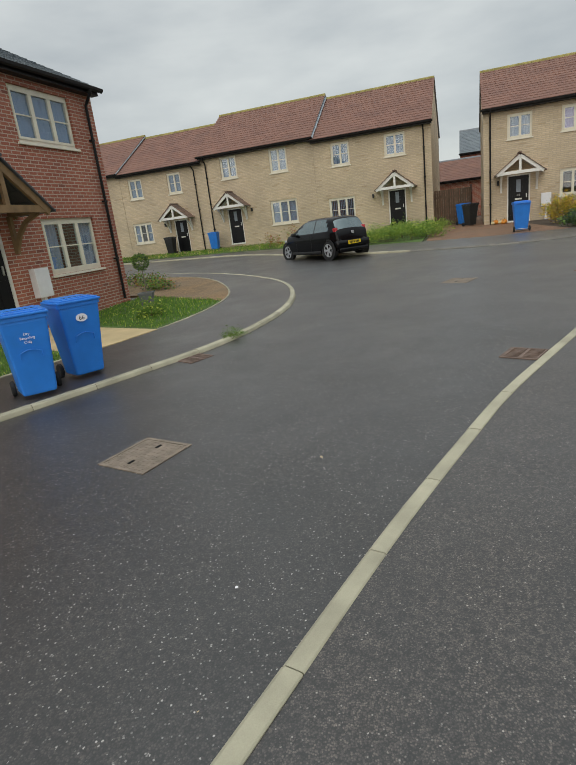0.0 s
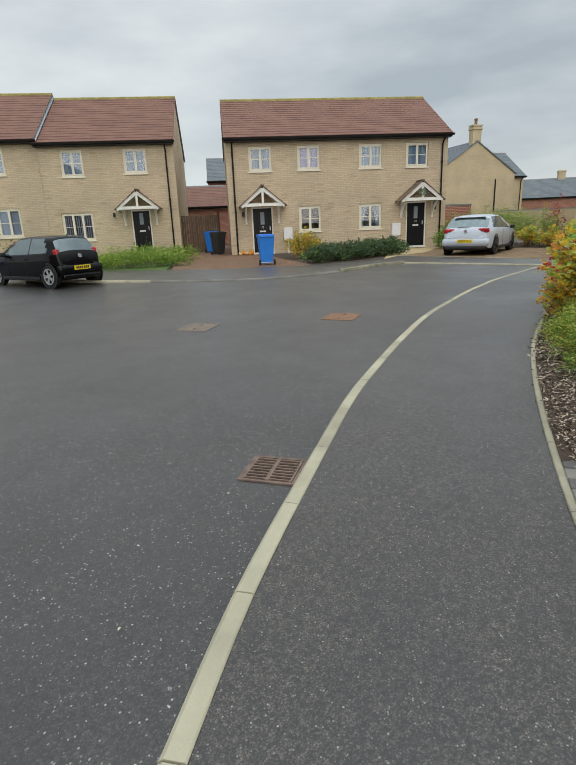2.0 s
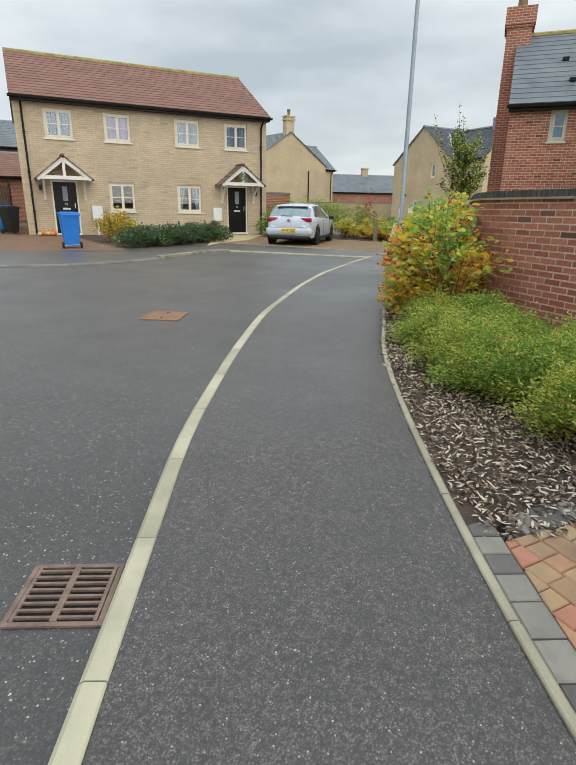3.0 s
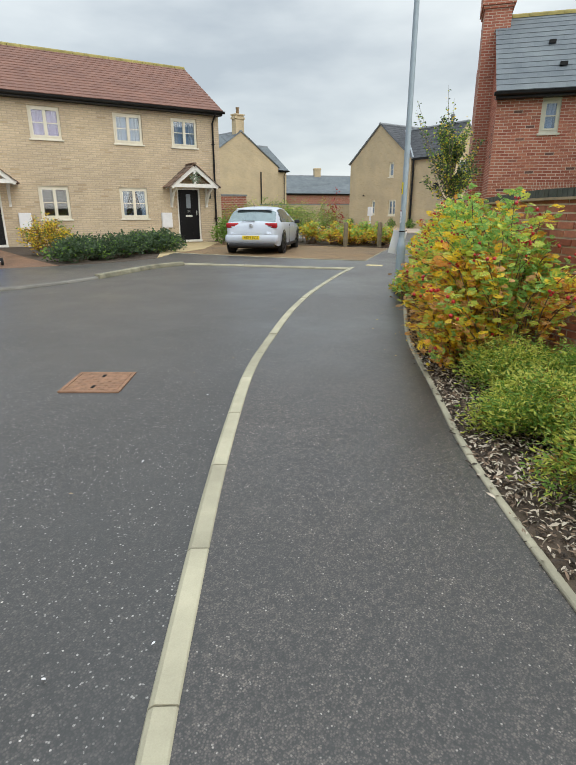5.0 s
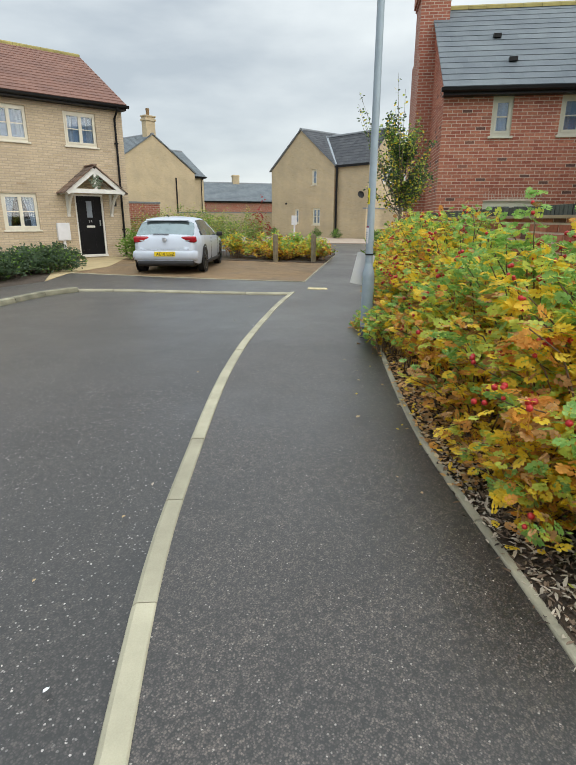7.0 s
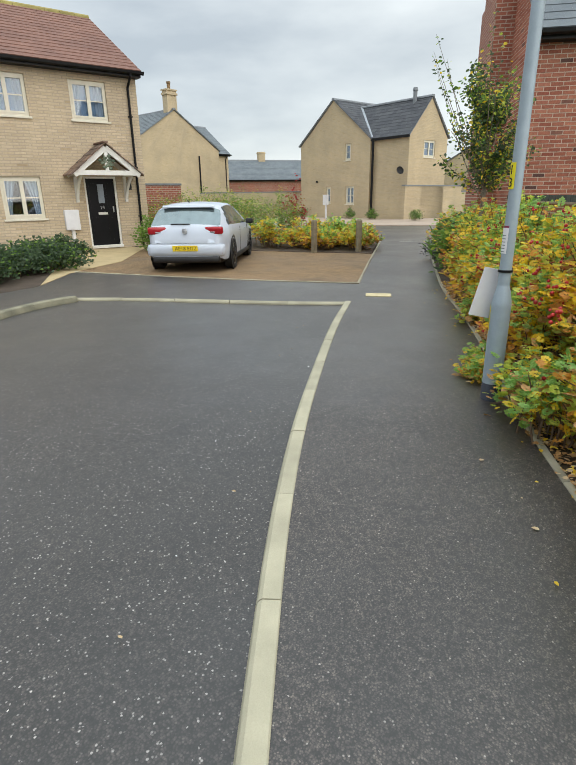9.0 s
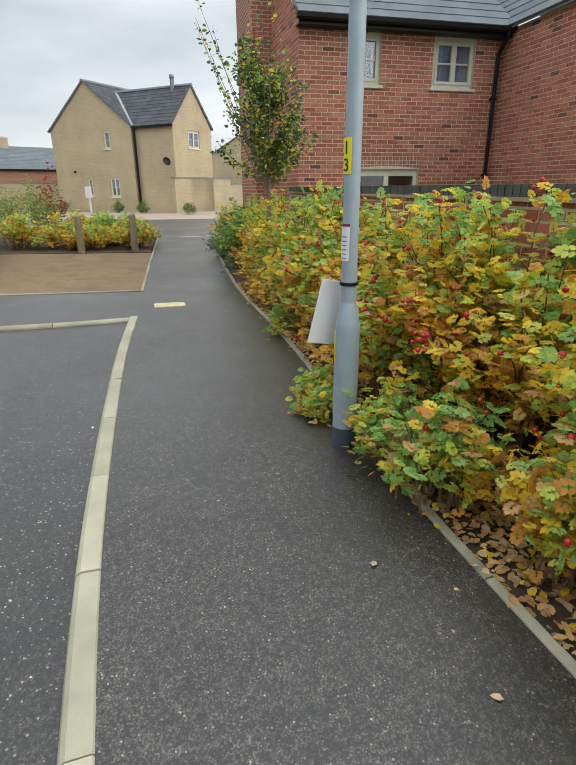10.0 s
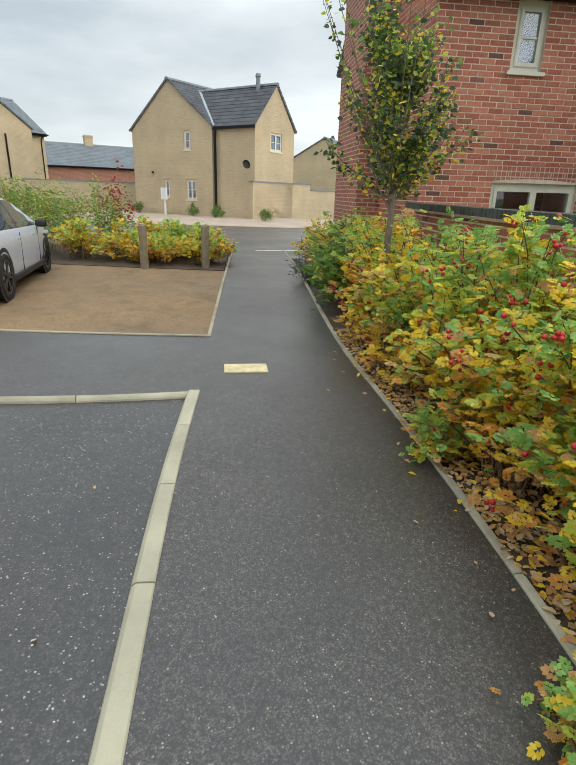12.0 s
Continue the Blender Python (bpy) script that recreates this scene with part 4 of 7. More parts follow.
wall_d = empty("garden_wall", D_POSE @ pose(2.82, -0.25, 0, 0, 0, 90), "buff brick garden wall joined to the corner house", "wall")
part("wall", boxes((0.3, 6.3, 0, 0.22, -0.4, 1.9), (6.3, 11.0, 0, 0.22, -0.4, 1.55)), M_BUFF_FAR, wall_d)
part("coping", boxes((0.25, 6.35, -0.03, 0.25, 1.9, 1.98), (6.35, 11.0, -0.03, 0.25, 1.55, 1.63)), M_LEAD, wall_d)

E_POSE = pose(18.86, 10.50, 0.385, 0, 0, -66.46)
house_e = house(E_POSE, 0, 4.11, 6.0, 4.25, 6.8, M_MORTAR, M_TILE_GREY, "dark red brick house with a slate-grey roof and chimney", windows=((1.12, 1.58, 3.24, 4.08, 1, M_SKY_BLIND), (2.64, 3.52, 3.24, 4.08, 2, M_CURTAIN, "drapes"), (1.12, 2.50, 0.55, 1.79, 2)), pipes=(3.98,), over=0.25, base=-0.7, frame_mat=M_GREYGREEN, head_mat=M_RED, seed=31)
gable_block(pose(4.11, -5.0, 0), 5.2, 9.0, 4.25, 7.0, M_MORTAR, M_TILE_GREY, "", windows=(), parent=house_e, base=-0.7, seed=32)
stack = part("chimney", boxes((-0.42, -0.002, 2.1, 3.9, -0.7, 5.6), (-0.42, 0.34, 2.45, 3.55, 5.6, 6.92), (-0.46, 0.38, 2.41, 3.59, 6.92, 7.0), (-0.50, 0.42, 2.37, 3.63, 7.0, 7.5)), M_RED, house_e)
for y in (2.75, 3.2):
    bm = bmesh.new()
    lathe(bm, [(0.12, 7.5), (0.13, 7.75), (0.15, 7.77), (0.15, 7.85), (0.1, 7.85)], 14, pose(-0.04, y, 0))
    part("chimney_pot", bm, M_PAD, stack)
for x, s in ((1.3, 0.55), (1.5, 0.25)):
    y = -0.25 + 3.25 * s
    z = 4.25 + 2.55 * s
    part("roof_vent", boxes((x, x + 0.18, y - 0.08, y + 0.05, z + 0.03, z + 0.12)), M_BLACK, house_e)

C_POSE = pose(36.33, 41.23, 0.6, 0, 0, -9.5)
house_c = gable_block(C_POSE, 8.8, 9.0, 5.1, 7.9, M_BUFF_FAR, M_TILE_GREY, "buff brick house with grey roof and chimney", group="far buff houses", seed=41)
bm = boxes((3.95, 4.85, 0.1, 0.7, 7.2, 9.2), (3.88, 4.92, 0.03, 0.77, 8.9, 9.05), (3.88, 4.92, 0.03, 0.77, 9.2, 9.3))
chim = part("chimney", bm, M_BUFF_FAR, house_c)
bm = bmesh.new()
lathe(bm, [(0.13, 9.3), (0.13, 9.7), (0.16, 9.72), (0.16, 9.85), (0.1, 9.85)], 12, pose(4.4, 0.4, 0))
part("chimney_pot", bm, M_PAD, chim)
bm = bmesh.new()
tube(bm, [(6.6, -0.07, 4.6), (6.6, -0.07, 0.2)], 0.06)
part("downpipe", bm, M_BLACK, house_c)
house_c2 = house(C_POSE @ pose(0, 0.4, 0), 8.85, 10.2, 6.0, 4.9, 7.3, M_BUFF_FAR, M_TILE_GREY, "lower buff wing with a grey roof", pipes=(9.85,), group="far buff houses", seed=43, ridge_mat=M_LEAD)
for m, w, dep, ev, rg, wm, tm, lab in (
        (pose(53.5, 48.0, 0.55, 0, 0, -38), 14, 7, 3.2, 5.4, M_RED, M_TILE_GREY, "low red brick house with a grey roof far off"),
        (pose(63.0, 38.5, 0.55, 0, 0, -30), 15, 7, 3.0, 5.6, M_BUFF_FAR, M_TILE_GREY, "low buff house with a grey roof far off"),
        (pose(15.5, 43.5, 0.7, 0, 0, -20), 9, 7, 4.6, 6.6, M_RED, M_TILE_GREY, "red brick house with a grey roof behind the yard"),
        (pose(10.6, 39.0, 0.7, 0, 0, -20), 6.2, 6, 2.5, 4.0, M_RED, M_TILE_RED, "red brick garage with a red tiled roof")):
    far_house = house(m, 0, w, dep, ev, rg, wm, tm, lab, seed=51, ridge_mat=M_LEAD)
    if w > 12:
        part("chimney", boxes((w * 0.45, w * 0.45 + 0.8, dep / 2 - 0.3, dep / 2 + 0.3, rg - 0.4, rg + 0.9), (w * 0.45 - 0.06, w * 0.45 + 0.86, dep / 2 - 0.36, dep / 2 + 0.36, rg + 0.72, rg + 0.82)), M_BUFF_FAR, far_house)
gable_block(pose(58.5, 24.6, 0.5, 0, 0, -95), 7.0, 9.0, 3.9, 5.9, M_BUFF_FAR, M_TILE_GREY, "buff gabled house far across the road", group="far buff houses", seed=61)
far_wall = empty("garden_wall", pose(40.6, 38.2, 0.5, 0, 0, -48), "long buff brick garden wall far across the road", "wall")
part("wall", boxes((0, 16, 0, 0.22, -0.4, 1.75)), M_BUFF_FAR, far_wall)
part("coping", boxes((-0.05, 16.05, -0.03, 0.25, 1.75, 1.83)), M_LEAD, far_wall)

# ---- street lamp ----
M_GALV = plain("grey_painted_steel", (0.34, 0.415, 0.475), 0.5, 0.15, vary=0.08, scale=8)
M_YELLOW = plain("yellow_vinyl", (0.85, 0.72, 0.02), 0.5, vary=0.05)
lamp = empty("street_lamp", pose(11.16, 9.135, ground_z(11.16, 9.135) - 0.055), "tall grey steel street lamp column beside the hedge", "street lamp")
bm = bmesh.new()
lathe(bm, [(0.071, -0.1), (0.071, 0.80), (0.069, 0.82), (0.046, 0.93), (0.043, 0.94), (0.041, 2.5), (0.034, 5.9), (0.02, 6.0)], 28)
column = part("column", bm, M_GALV, lamp, smooth=False)
part("base_band", boxes((-0.073, 0.073, -0.073, 0.073, -0.1, -0.09)), M_BLACK, column)
bm = bmesh.new()
lathe(bm, [(0.0725, 0.0), (0.0725, 0.19), (0.0715, 0.191), (0.0715, -0.001)], 28)
part("foot_paint", bm, plain("dark_foot_paint", (0.07, 0.08, 0.11), 0.5), column, "dark painted foot of the column")


def wrap(radius, a0, a1, z0, z1, n=10):
    """A sticker bent round the column."""
    bm = bmesh.new()
    cols = []
    for k in range(n + 1):
        a = radians(a0 + (a1 - a0) * k / n)
        cols.append([bm.verts.new((radius * math.cos(a), radius * math.sin(a), z)) for z in (z0, z1)])
    for c, d in zip(cols, cols[1:]):
        bm.faces.new((c[0], d[0], d[1], c[1]))
    return bm


def lettering(text, size, m, material, parent, name="lettering", extrude=0.0008):
    cu = bpy.data.curves.new(name, "FONT")
    cu.body = text
    cu.size = size
    cu.align_x = "CENTER"
    cu.extrude = extrude
    cu.materials.append(material)
    ob = new(name, cu)
    ob.parent = parent
    ob.matrix_basis = m
    return ob


M_INK = plain("black_ink", (0.01, 0.01, 0.01), 0.6)
M_PAPER = plain("white_label", (0.78, 0.78, 0.80), 0.5, vary=0.05)
M_MAROON = plain("maroon_print", (0.25, 0.02, 0.07), 0.5)
plate = part("number_plate", wrap(0.0465, 96, 174, 1.60, 1.77), M_YELLOW, column, "yellow number sticker")
for ch, z in (("1", 1.695), ("3", 1.615)):
    a = radians(138)
    lettering(ch, 0.085, pose(0.048 * math.cos(a), 0.048 * math.sin(a), z, 90, 0, 138 + 90), M_INK, plate)
tag = part("label", wrap(0.0465, 92, 178, 1.17, 1.36), M_PAPER, column, "white paper notice with a maroon band")
part("band", wrap(0.0468, 92, 178, 1.345, 1.36), M_MAROON, tag)
for k in range(6):
    part("print_line", wrap(0.0469, 112, 160, 1.18 + 0.022 * k, 1.186 + 0.022 * k), M_LEAD, tag)
part("door_strip", wrap(0.0722, 92, 122, 0.60, 0.79), M_YELLOW, column, "yellow warning strip")
bm = bmesh.new()
lathe(bm, [(0.045, 1.035), (0.052, 1.037), (0.052, 1.052), (0.045, 1.054)], 20)
bar(bm, (0.05, 0, 1.045), (0.10, -0.03, 1.052), 0.008, 0.01)
part("cable_tie", bm, M_BLACK, column)
board = part("board", boxes((-0.004, 0.004, -0.135, 0.085, -0.37, 0.0), bevel=0.002), M_PAPER, lamp, "white corrugated plastic board tied to the column")
board.matrix_basis = pose(0.048, 0.078, 1.05, 12, -5, 37)


# ---- plants ----
def leaf_object(name, spots, ways, sizes, mats, idx, template, parent=None, seed=0, flat=0.5):
    """Many leaves in one mesh. spots and ways are N x 3; each leaf is the template's leaflets turned along its way."""
    rng = np.random.default_rng(seed)
    n = len(spots)
    t = ways / np.linalg.norm(ways, axis=1)[:, None]
    up = np.tile((0.0, 0.0, 1.0), (n, 1)) * flat + rng.normal(0, 0.55, (n, 3))
    w = np.cross(up, t)
    w /= np.linalg.norm(w, axis=1)[:, None] + 1e-9
    nn = np.cross(t, w)
    local = np.array([p for leaflet in template for p in leaflet])
    per = len(local)
    pts = spots[:, None, :] + sizes[:, None, None] * (local[None, :, 0, None] * t[:, None, :] + local[None, :, 1, None] * w[:, None, :] + local[None, :, 2, None] * nn[:, None, :])
    k = len(template)
    quad = np.array([(0, 1, 2, 3), (0, 3, 4, 5)])
    faces = (np.arange(k)[:, None, None] * 6 + quad[None]).reshape(-1, 4)
    faces = (np.arange(n)[:, None, None] * per + faces[None]).reshape(-1, 4)
    me = bpy.data.meshes.new(name)
    me.vertices.add(n * per)
    me.vertices.foreach_set("co", pts.reshape(-1).astype(np.float32))
    nf = len(faces)
    me.loops.add(nf * 4)
    me.loops.foreach_set("vertex_index", faces.reshape(-1).astype(np.int32))
    me.polygons.add(nf)
    me.polygons.foreach_set("loop_start", np.arange(0, nf * 4, 4, dtype=np.int32))
    for m in mats:
        me.materials.append(m)
    me.polygons.foreach_set("material_index", np.repeat(np.asarray(idx, np.int32), nf // n))
    me.update(calc_edges=True)
    me.validate()
    ob = new(name, me)
    if parent is not None:
        ob.parent = parent
    return ob


def leaflet(at, angle, length, width, fold=0.12):
    c, s = math.cos(angle), math.sin(angle)
    out = []
    for a, b in ((0, 0), (0.32, 0.5), (0.72, 0.40), (1, 0), (0.72, -0.40), (0.32, -0.5)):
        x, y = a * length, b * width
        out.append((at[0] + x * c - y * s, at[1] + x * s + y * c, abs(b) * fold * length - 0.10 * a * a * length))
    return out


ROSE_LEAF = [leaflet((0.22, 0.02), 1.0, 0.36, 0.24), leaflet((0.22, -0.02), -1.0, 0.36, 0.24), leaflet((0.46, 0.02), 0.95, 0.42, 0.27), leaflet((0.46, -0.02), -0.95, 0.42, 0.27), leaflet((0.66, 0.0), 0.75, 0.38, 0.25), leaflet((0.66, 0.0), -0.75, 0.38, 0.25), leaflet((0.70, 0), 0.0, 0.42, 0.28)]
SINGLE_LEAF = [leaflet((0, 0), 0.0, 1.0, 0.62)]
NARROW_LEAF = [leaflet((0, 0), 0.0, 1.0, 0.3)]

M_LEAF_GREEN = leafy("rose_leaf_green", (0.19, 0.42, 0.085), (0.40, 0.62, 0.18))
M_LEAF_LIME = leafy("rose_leaf_lime", (0.50, 0.61, 0.09), (0.70, 0.74, 0.16))
M_LEAF_YELLOW = leafy("rose_leaf_yellow", (0.88, 0.60, 0.04), (0.96, 0.74, 0.10))
M_LEAF_ORANGE = leafy("rose_leaf_orange", (0.70, 0.30, 0.05), (0.80, 0.42, 0.10))
M_LEAF_BROWN = leafy("dead_leaf_brown", (0.40, 0.20, 0.07), (0.60, 0.35, 0.14), 0.8, 0.15)
M_LEAF_TAN = leafy("dead_leaf_tan", (0.46, 0.33, 0.18), (0.60, 0.46, 0.28), 0.8, 0.15)
M_HIP = plain("red_rose_hip", (0.50, 0.022, 0.025), 0.3, vary=0.15)
M_CANE = plain("thorny_cane", (0.17, 0.11, 0.07), 0.8, vary=0.25, scale=20)
M_BOX_LEAF = leafy("small_leaf_green", (0.12, 0.245, 0.04), (0.25, 0.41, 0.08))
M_BOX_YELLOW = leafy("small_leaf_gold", (0.48, 0.52, 0.09), (0.66, 0.66, 0.15))
M_BOX_RUST = leafy("small_leaf_rust", (0.30, 0.16, 0.035), (0.38, 0.22, 0.05))
M_DARK_LEAF = leafy("dark_evergreen_leaf", (0.05, 0.095, 0.045), (0.11, 0.165, 0.085))
M_FRESH_LEAF = leafy("fresh_green_leaf", (0.12, 0.24, 0.04), (0.24, 0.38, 0.07))
M_RED_LEAF = leafy("crimson_leaf", (0.36, 0.03, 0.04), (0.48, 0.07, 0.06))
M_BARK = plain("grey_bark", (0.24, 0.20, 0.15), 0.9, vary=0.25, scale=15, bump=0.5)


def canes(rng, n, a, b, h, spread=0.3, base=(0, 0)):
    """Curved shoots from the ground to the outline of a bush: arrays of n x steps x 3."""
    ends = np.c_[rng.uniform(-a, a, n), rng.uniform(-b, b, n), np.zeros(n)]
    rad = np.sqrt((ends[:, 0] / a) ** 2 + (ends[:, 1] / b) ** 2)
    ends[:, 2] = h * (1.04 - 0.42 * np.minimum(rad, 1.25) ** 2) * rng.uniform(0.66, 1.05, n)
    start = np.c_[ends[:, :2] * spread + rng.normal(0, 0.05, (n, 2)), np.zeros(n)]
    s = np.linspace(0, 1, 9)[None, :, None]
    flat = np.concatenate([start[:, None, :2] + (ends - start)[:, None, :2] * s ** 1.6, ends[:, None, 2:] * (1 - (1 - s) ** 1.5)], axis=2)
    return flat + rng.normal(0, 0.012, flat.shape)


def cane_mesh(name, paths, r0, r1, material, parent):
    bm = bmesh.new()
    for p in paths:
        tube(bm, [tuple(q) for q in p[::2]], r0, r1, 5, False)
    ob = part(name, bm, material, parent)
    ob["kind"] = "stuff"
    return ob


def rose_bush(x, y, a, b, h, turn, seed, label, leaves=30, n=52, size=0.125, yellow=0.34, hips=26, group="rose hedge"):
    rng = np.random.default_rng(seed)
    root = empty("rose_bush", pose(x, y, ground_z(x, y) - 0.02, 0, 0, turn), label, "rose bush", group)
    paths = canes(rng, n, a, b, h)
    cane_mesh("cane_tangle", paths, 0.0075, 0.003, M_CANE, root)
    f = rng.uniform(0.20, 1.0, (n, leaves)) ** 0.68
    k = np.clip(f * 8, 0, 7.999)
    i = k.astype(int)
    fr = (k - i)[..., None]
    row = np.arange(n)[:, None]
    pos = paths[row, i] * (1 - fr) + paths[row, i + 1] * fr
    pos = pos.reshape(-1, 3)
    pos += rng.normal(0, 0.045, pos.shape)
    way = np.c_[rng.normal(0, 1, (len(pos), 2)) + pos[:, :2] * 1.3, rng.uniform(-0.35, 0.55, len(pos))]
    sizes = size * rng.uniform(0.6, 1.15, len(pos))
    high = np.clip(pos[:, 2] / h, 0, 1)
    patch = 0.16 * np.sin(pos[:, 0] * 5 + seed) * np.cos(pos[:, 1] * 4 + pos[:, 2] * 5)
    own = 0.5 * rng.uniform(0, 1, len(pos)) + 0.5 * np.repeat(rng.uniform(0, 1, n), leaves)
    u = 0.5 + 1.35 * (own - 0.5) + (high - 0.55) * 0.5 + patch
    idx = np.where(u > yellow + 0.24, 0, np.where(u > yellow, 1, np.where(u > 0.12, 2, 3)))
    dry = (rng.uniform(0, 1, len(pos)) < 0.36 * np.clip(1.2 - 1.4 * high, 0, 1)) | (rng.uniform(0, 1, len(pos)) < 0.04)
    idx = np.where(dry, np.where(rng.uniform(0, 1, len(pos)) < 0.7, 4, 3), idx)
    leaf_object("foliage", pos, way, sizes, [M_LEAF_GREEN, M_LEAF_LIME, M_LEAF_YELLOW, M_LEAF_ORANGE, M_LEAF_BROWN], idx, ROSE_LEAF, root, seed, 0.85)
    bm = bmesh.new()
    for _ in range(hips):
        c = paths[rng.integers(n), -1] + rng.normal(0, 0.03, 3)
        for _ in range(rng.integers(1, 4)):
            bmesh.ops.create_icosphere(bm, subdivisions=1, radius=rng.uniform(0.012, 0.0185), matrix=Matrix.Translation(Vector(c + rng.normal(0, 0.022, 3))))
    if hips:
        part("fruit", bm, M_HIP, root, "ripe red rose hips", smooth=True)["kind"] = "stuff"
    return root


def shrub(x, y, a, b, h, seed, label, mats, weights, size=0.022, leaves=60, n=90, name="shrub", group="", narrow=False, flat=0.4, turn=0, low=0.12):
    """A dense small-leaved shrub built on its shoots."""
    rng = np.random.default_rng(seed)
    root = empty(name, pose(x, y, ground_z(x, y) - 0.02, 0, 0, turn), label, "shrub", group)
    paths = canes(rng, n, a, b, h, 0.4)
    cane_mesh("stem_tangle", paths[::3], 0.005, 0.002, M_CANE, root)
    f = rng.uniform(low, 1.06, (n, leaves)) ** 0.7
    k = np.clip(f * 8, 0, 7.999)
    i = k.astype(int)
    fr = (k - i)[..., None]
    row = np.arange(n)[:, None]
    pos = (paths[row, i] * (1 - fr) + paths[row, i + 1] * fr).reshape(-1, 3)
    pos += rng.normal(0, 0.035 + size * 0.4, pos.shape)
    pos[:, 2] = np.maximum(pos[:, 2], 0.03)
    way = np.c_[rng.normal(0, 0.8, (len(pos), 2)) + pos[:, :2] * 1.2, rng.uniform(-0.2, 0.9, len(pos))]
    sizes = size * rng.uniform(0.65, 1.3, len(pos))
    shoot = np.repeat(rng.choice(len(mats), n, p=weights), leaves)
    own = rng.choice(len(mats), len(pos), p=weights)
    idx = np.where(rng.uniform(0, 1, len(pos)) < 0.45, shoot, own)
    leaf_object("foliage", pos, way, sizes, mats, idx, NARROW_LEAF if narrow else SINGLE_LEAF, root, seed, flat)
    return root


def offset_line(line, dist):
    t = np.gradient(line, axis=0)
    t /= np.hypot(t[:, 0], t[:, 1])[:, None]
    return line + np.c_[t[:, 1], -t[:, 0]] * dist


hedge = resample(offset_line(EDGE_R, 0.72)[(EDGE_R[:, 0] > 7.65) & (EDGE_R[:, 0] < 21.2)], 18)
for k, (hx, hy) in enumerate(hedge):
    near = hx < 15.5
    if abs(hx - 11.2) < 0.35:
        hx += 0.3
    rose_bush(hx, hy, 0.66, 0.72, ((1.44, 1.50, 1.38, 1.46)[k % 4] if hx < 12.4 else 1.34 + 0.05 * (k % 3)) if near else 1.32 - 0.03 * (k - 11), 25 + 20 * (k % 3), 100 + k, "rugosa rose bush turning yellow, with red hips" if near else "rugosa rose bush with green and yellow leaves", 50 if near else 34, 62 if near else 46, 0.087, 0.46 if k % 3 else 0.40, 54 if near else 14)
for k, (hx, hy) in enumerate(resample(offset_line(EDGE_R, 0.38)[(EDGE_R[:, 0] > 7.7) & (EDGE_R[:, 0] < 15.8)], 11)):
    if abs(hx - 11.25) < 0.3:
        continue
    rose_bush(hx, hy, 0.42, 0.36, 0.72 + 0.14 * (k % 3), 27, 140 + k, "low yellow-green rose shoots spilling over the edging", 34, 38, 0.08, 0.52, 5, "rose shoots")
for k, (hx, hy, r, h) in enumerate(((11.02, 8.84, 0.22, 0.44), (10.66, 8.62, 0.30, 0.56), (11.60, 9.33, 0.10, 0.16), (11.86, 9.38, 0.12, 0.2), (13.7, 9.88, 0.2, 0.3))):
    rose_bush(hx, hy, r, r, h, 50 * k, 160 + k, "leafy green rose shoots leaning over the footway's edging", 22, 24, 0.05 + 0.12 * r, 0.34, 2, "rose shoots")
for k, (sx, sy, r, h, gold) in enumerate(((5.5, 4.08, 0.42, 0.66, 2), (5.92, 4.96, 0.42, 0.60, 0), (6.35, 5.35, 0.50, 0.62, 1), (6.15, 4.45, 0.45, 0.70, 0), (6.85, 5.95, 0.42, 0.52, 1), (7.05, 5.35, 0.50, 0.62, 0), (7.55, 6.35, 0.42, 0.55, 1), (6.75, 4.55, 0.45, 0.66, 1), (7.45, 5.75, 0.42, 0.66, 0))):
    shrub(sx + 0.09, sy - 0.10, r * 0.95, r * 0.95, h * 0.76, 200 + k, ("glossy green clipped shrub on bark mulch", "yellow-green small-leaved shrub on bark mulch", "golden-tinged small-leaved shrub on bark mulch")[gold], [M_BOX_LEAF, M_BOX_YELLOW, M_BOX_RUST], ((0.66, 0.32, 0.02), (0.42, 0.55, 0.03), (0.30, 0.56, 0.14))[gold], 0.034, 130, 120, group="low shrubs in the mulch bed", narrow=True, low=0.22)
for k, (sx, sy, r, h) in enumerate(((10.9, 18.3, 0.75, 0.55), (11.9, 18.5, 0.8, 0.6), (12.9, 18.9, 0.75, 0.6), (13.7, 19.5, 0.75, 0.6), (13.95, 19.05, 0.7, 0.6), (14.9, 20.0, 0.75, 0.6), (15.0, 20.9, 0.6, 0.55), (11.6, 19.5, 0.7, 0.55))):
    shrub(sx, sy, r, r * 0.8, h, 230 + k, "dark evergreen ground-cover shrub before the house", [M_DARK_LEAF, M_BOX_LEAF], (0.85, 0.15), 0.075, 34, 70, group="dark front shrubs", low=0.3)
shrub(11.3, 20.7, 0.75, 0.6, 1.1, 240, "golden autumn-leaved shrub by the window", [M_LEAF_YELLOW, M_BOX_RUST, M_BOX_LEAF], (0.35, 0.35, 0.3), 0.06, 46, 80)
shrub(18.1, 20.2, 0.5, 0.45, 0.95, 241, "bright green laurel bush by the front door", [M_FRESH_LEAF, M_BOX_LEAF], (0.8, 0.2), 0.08, 20, 50)
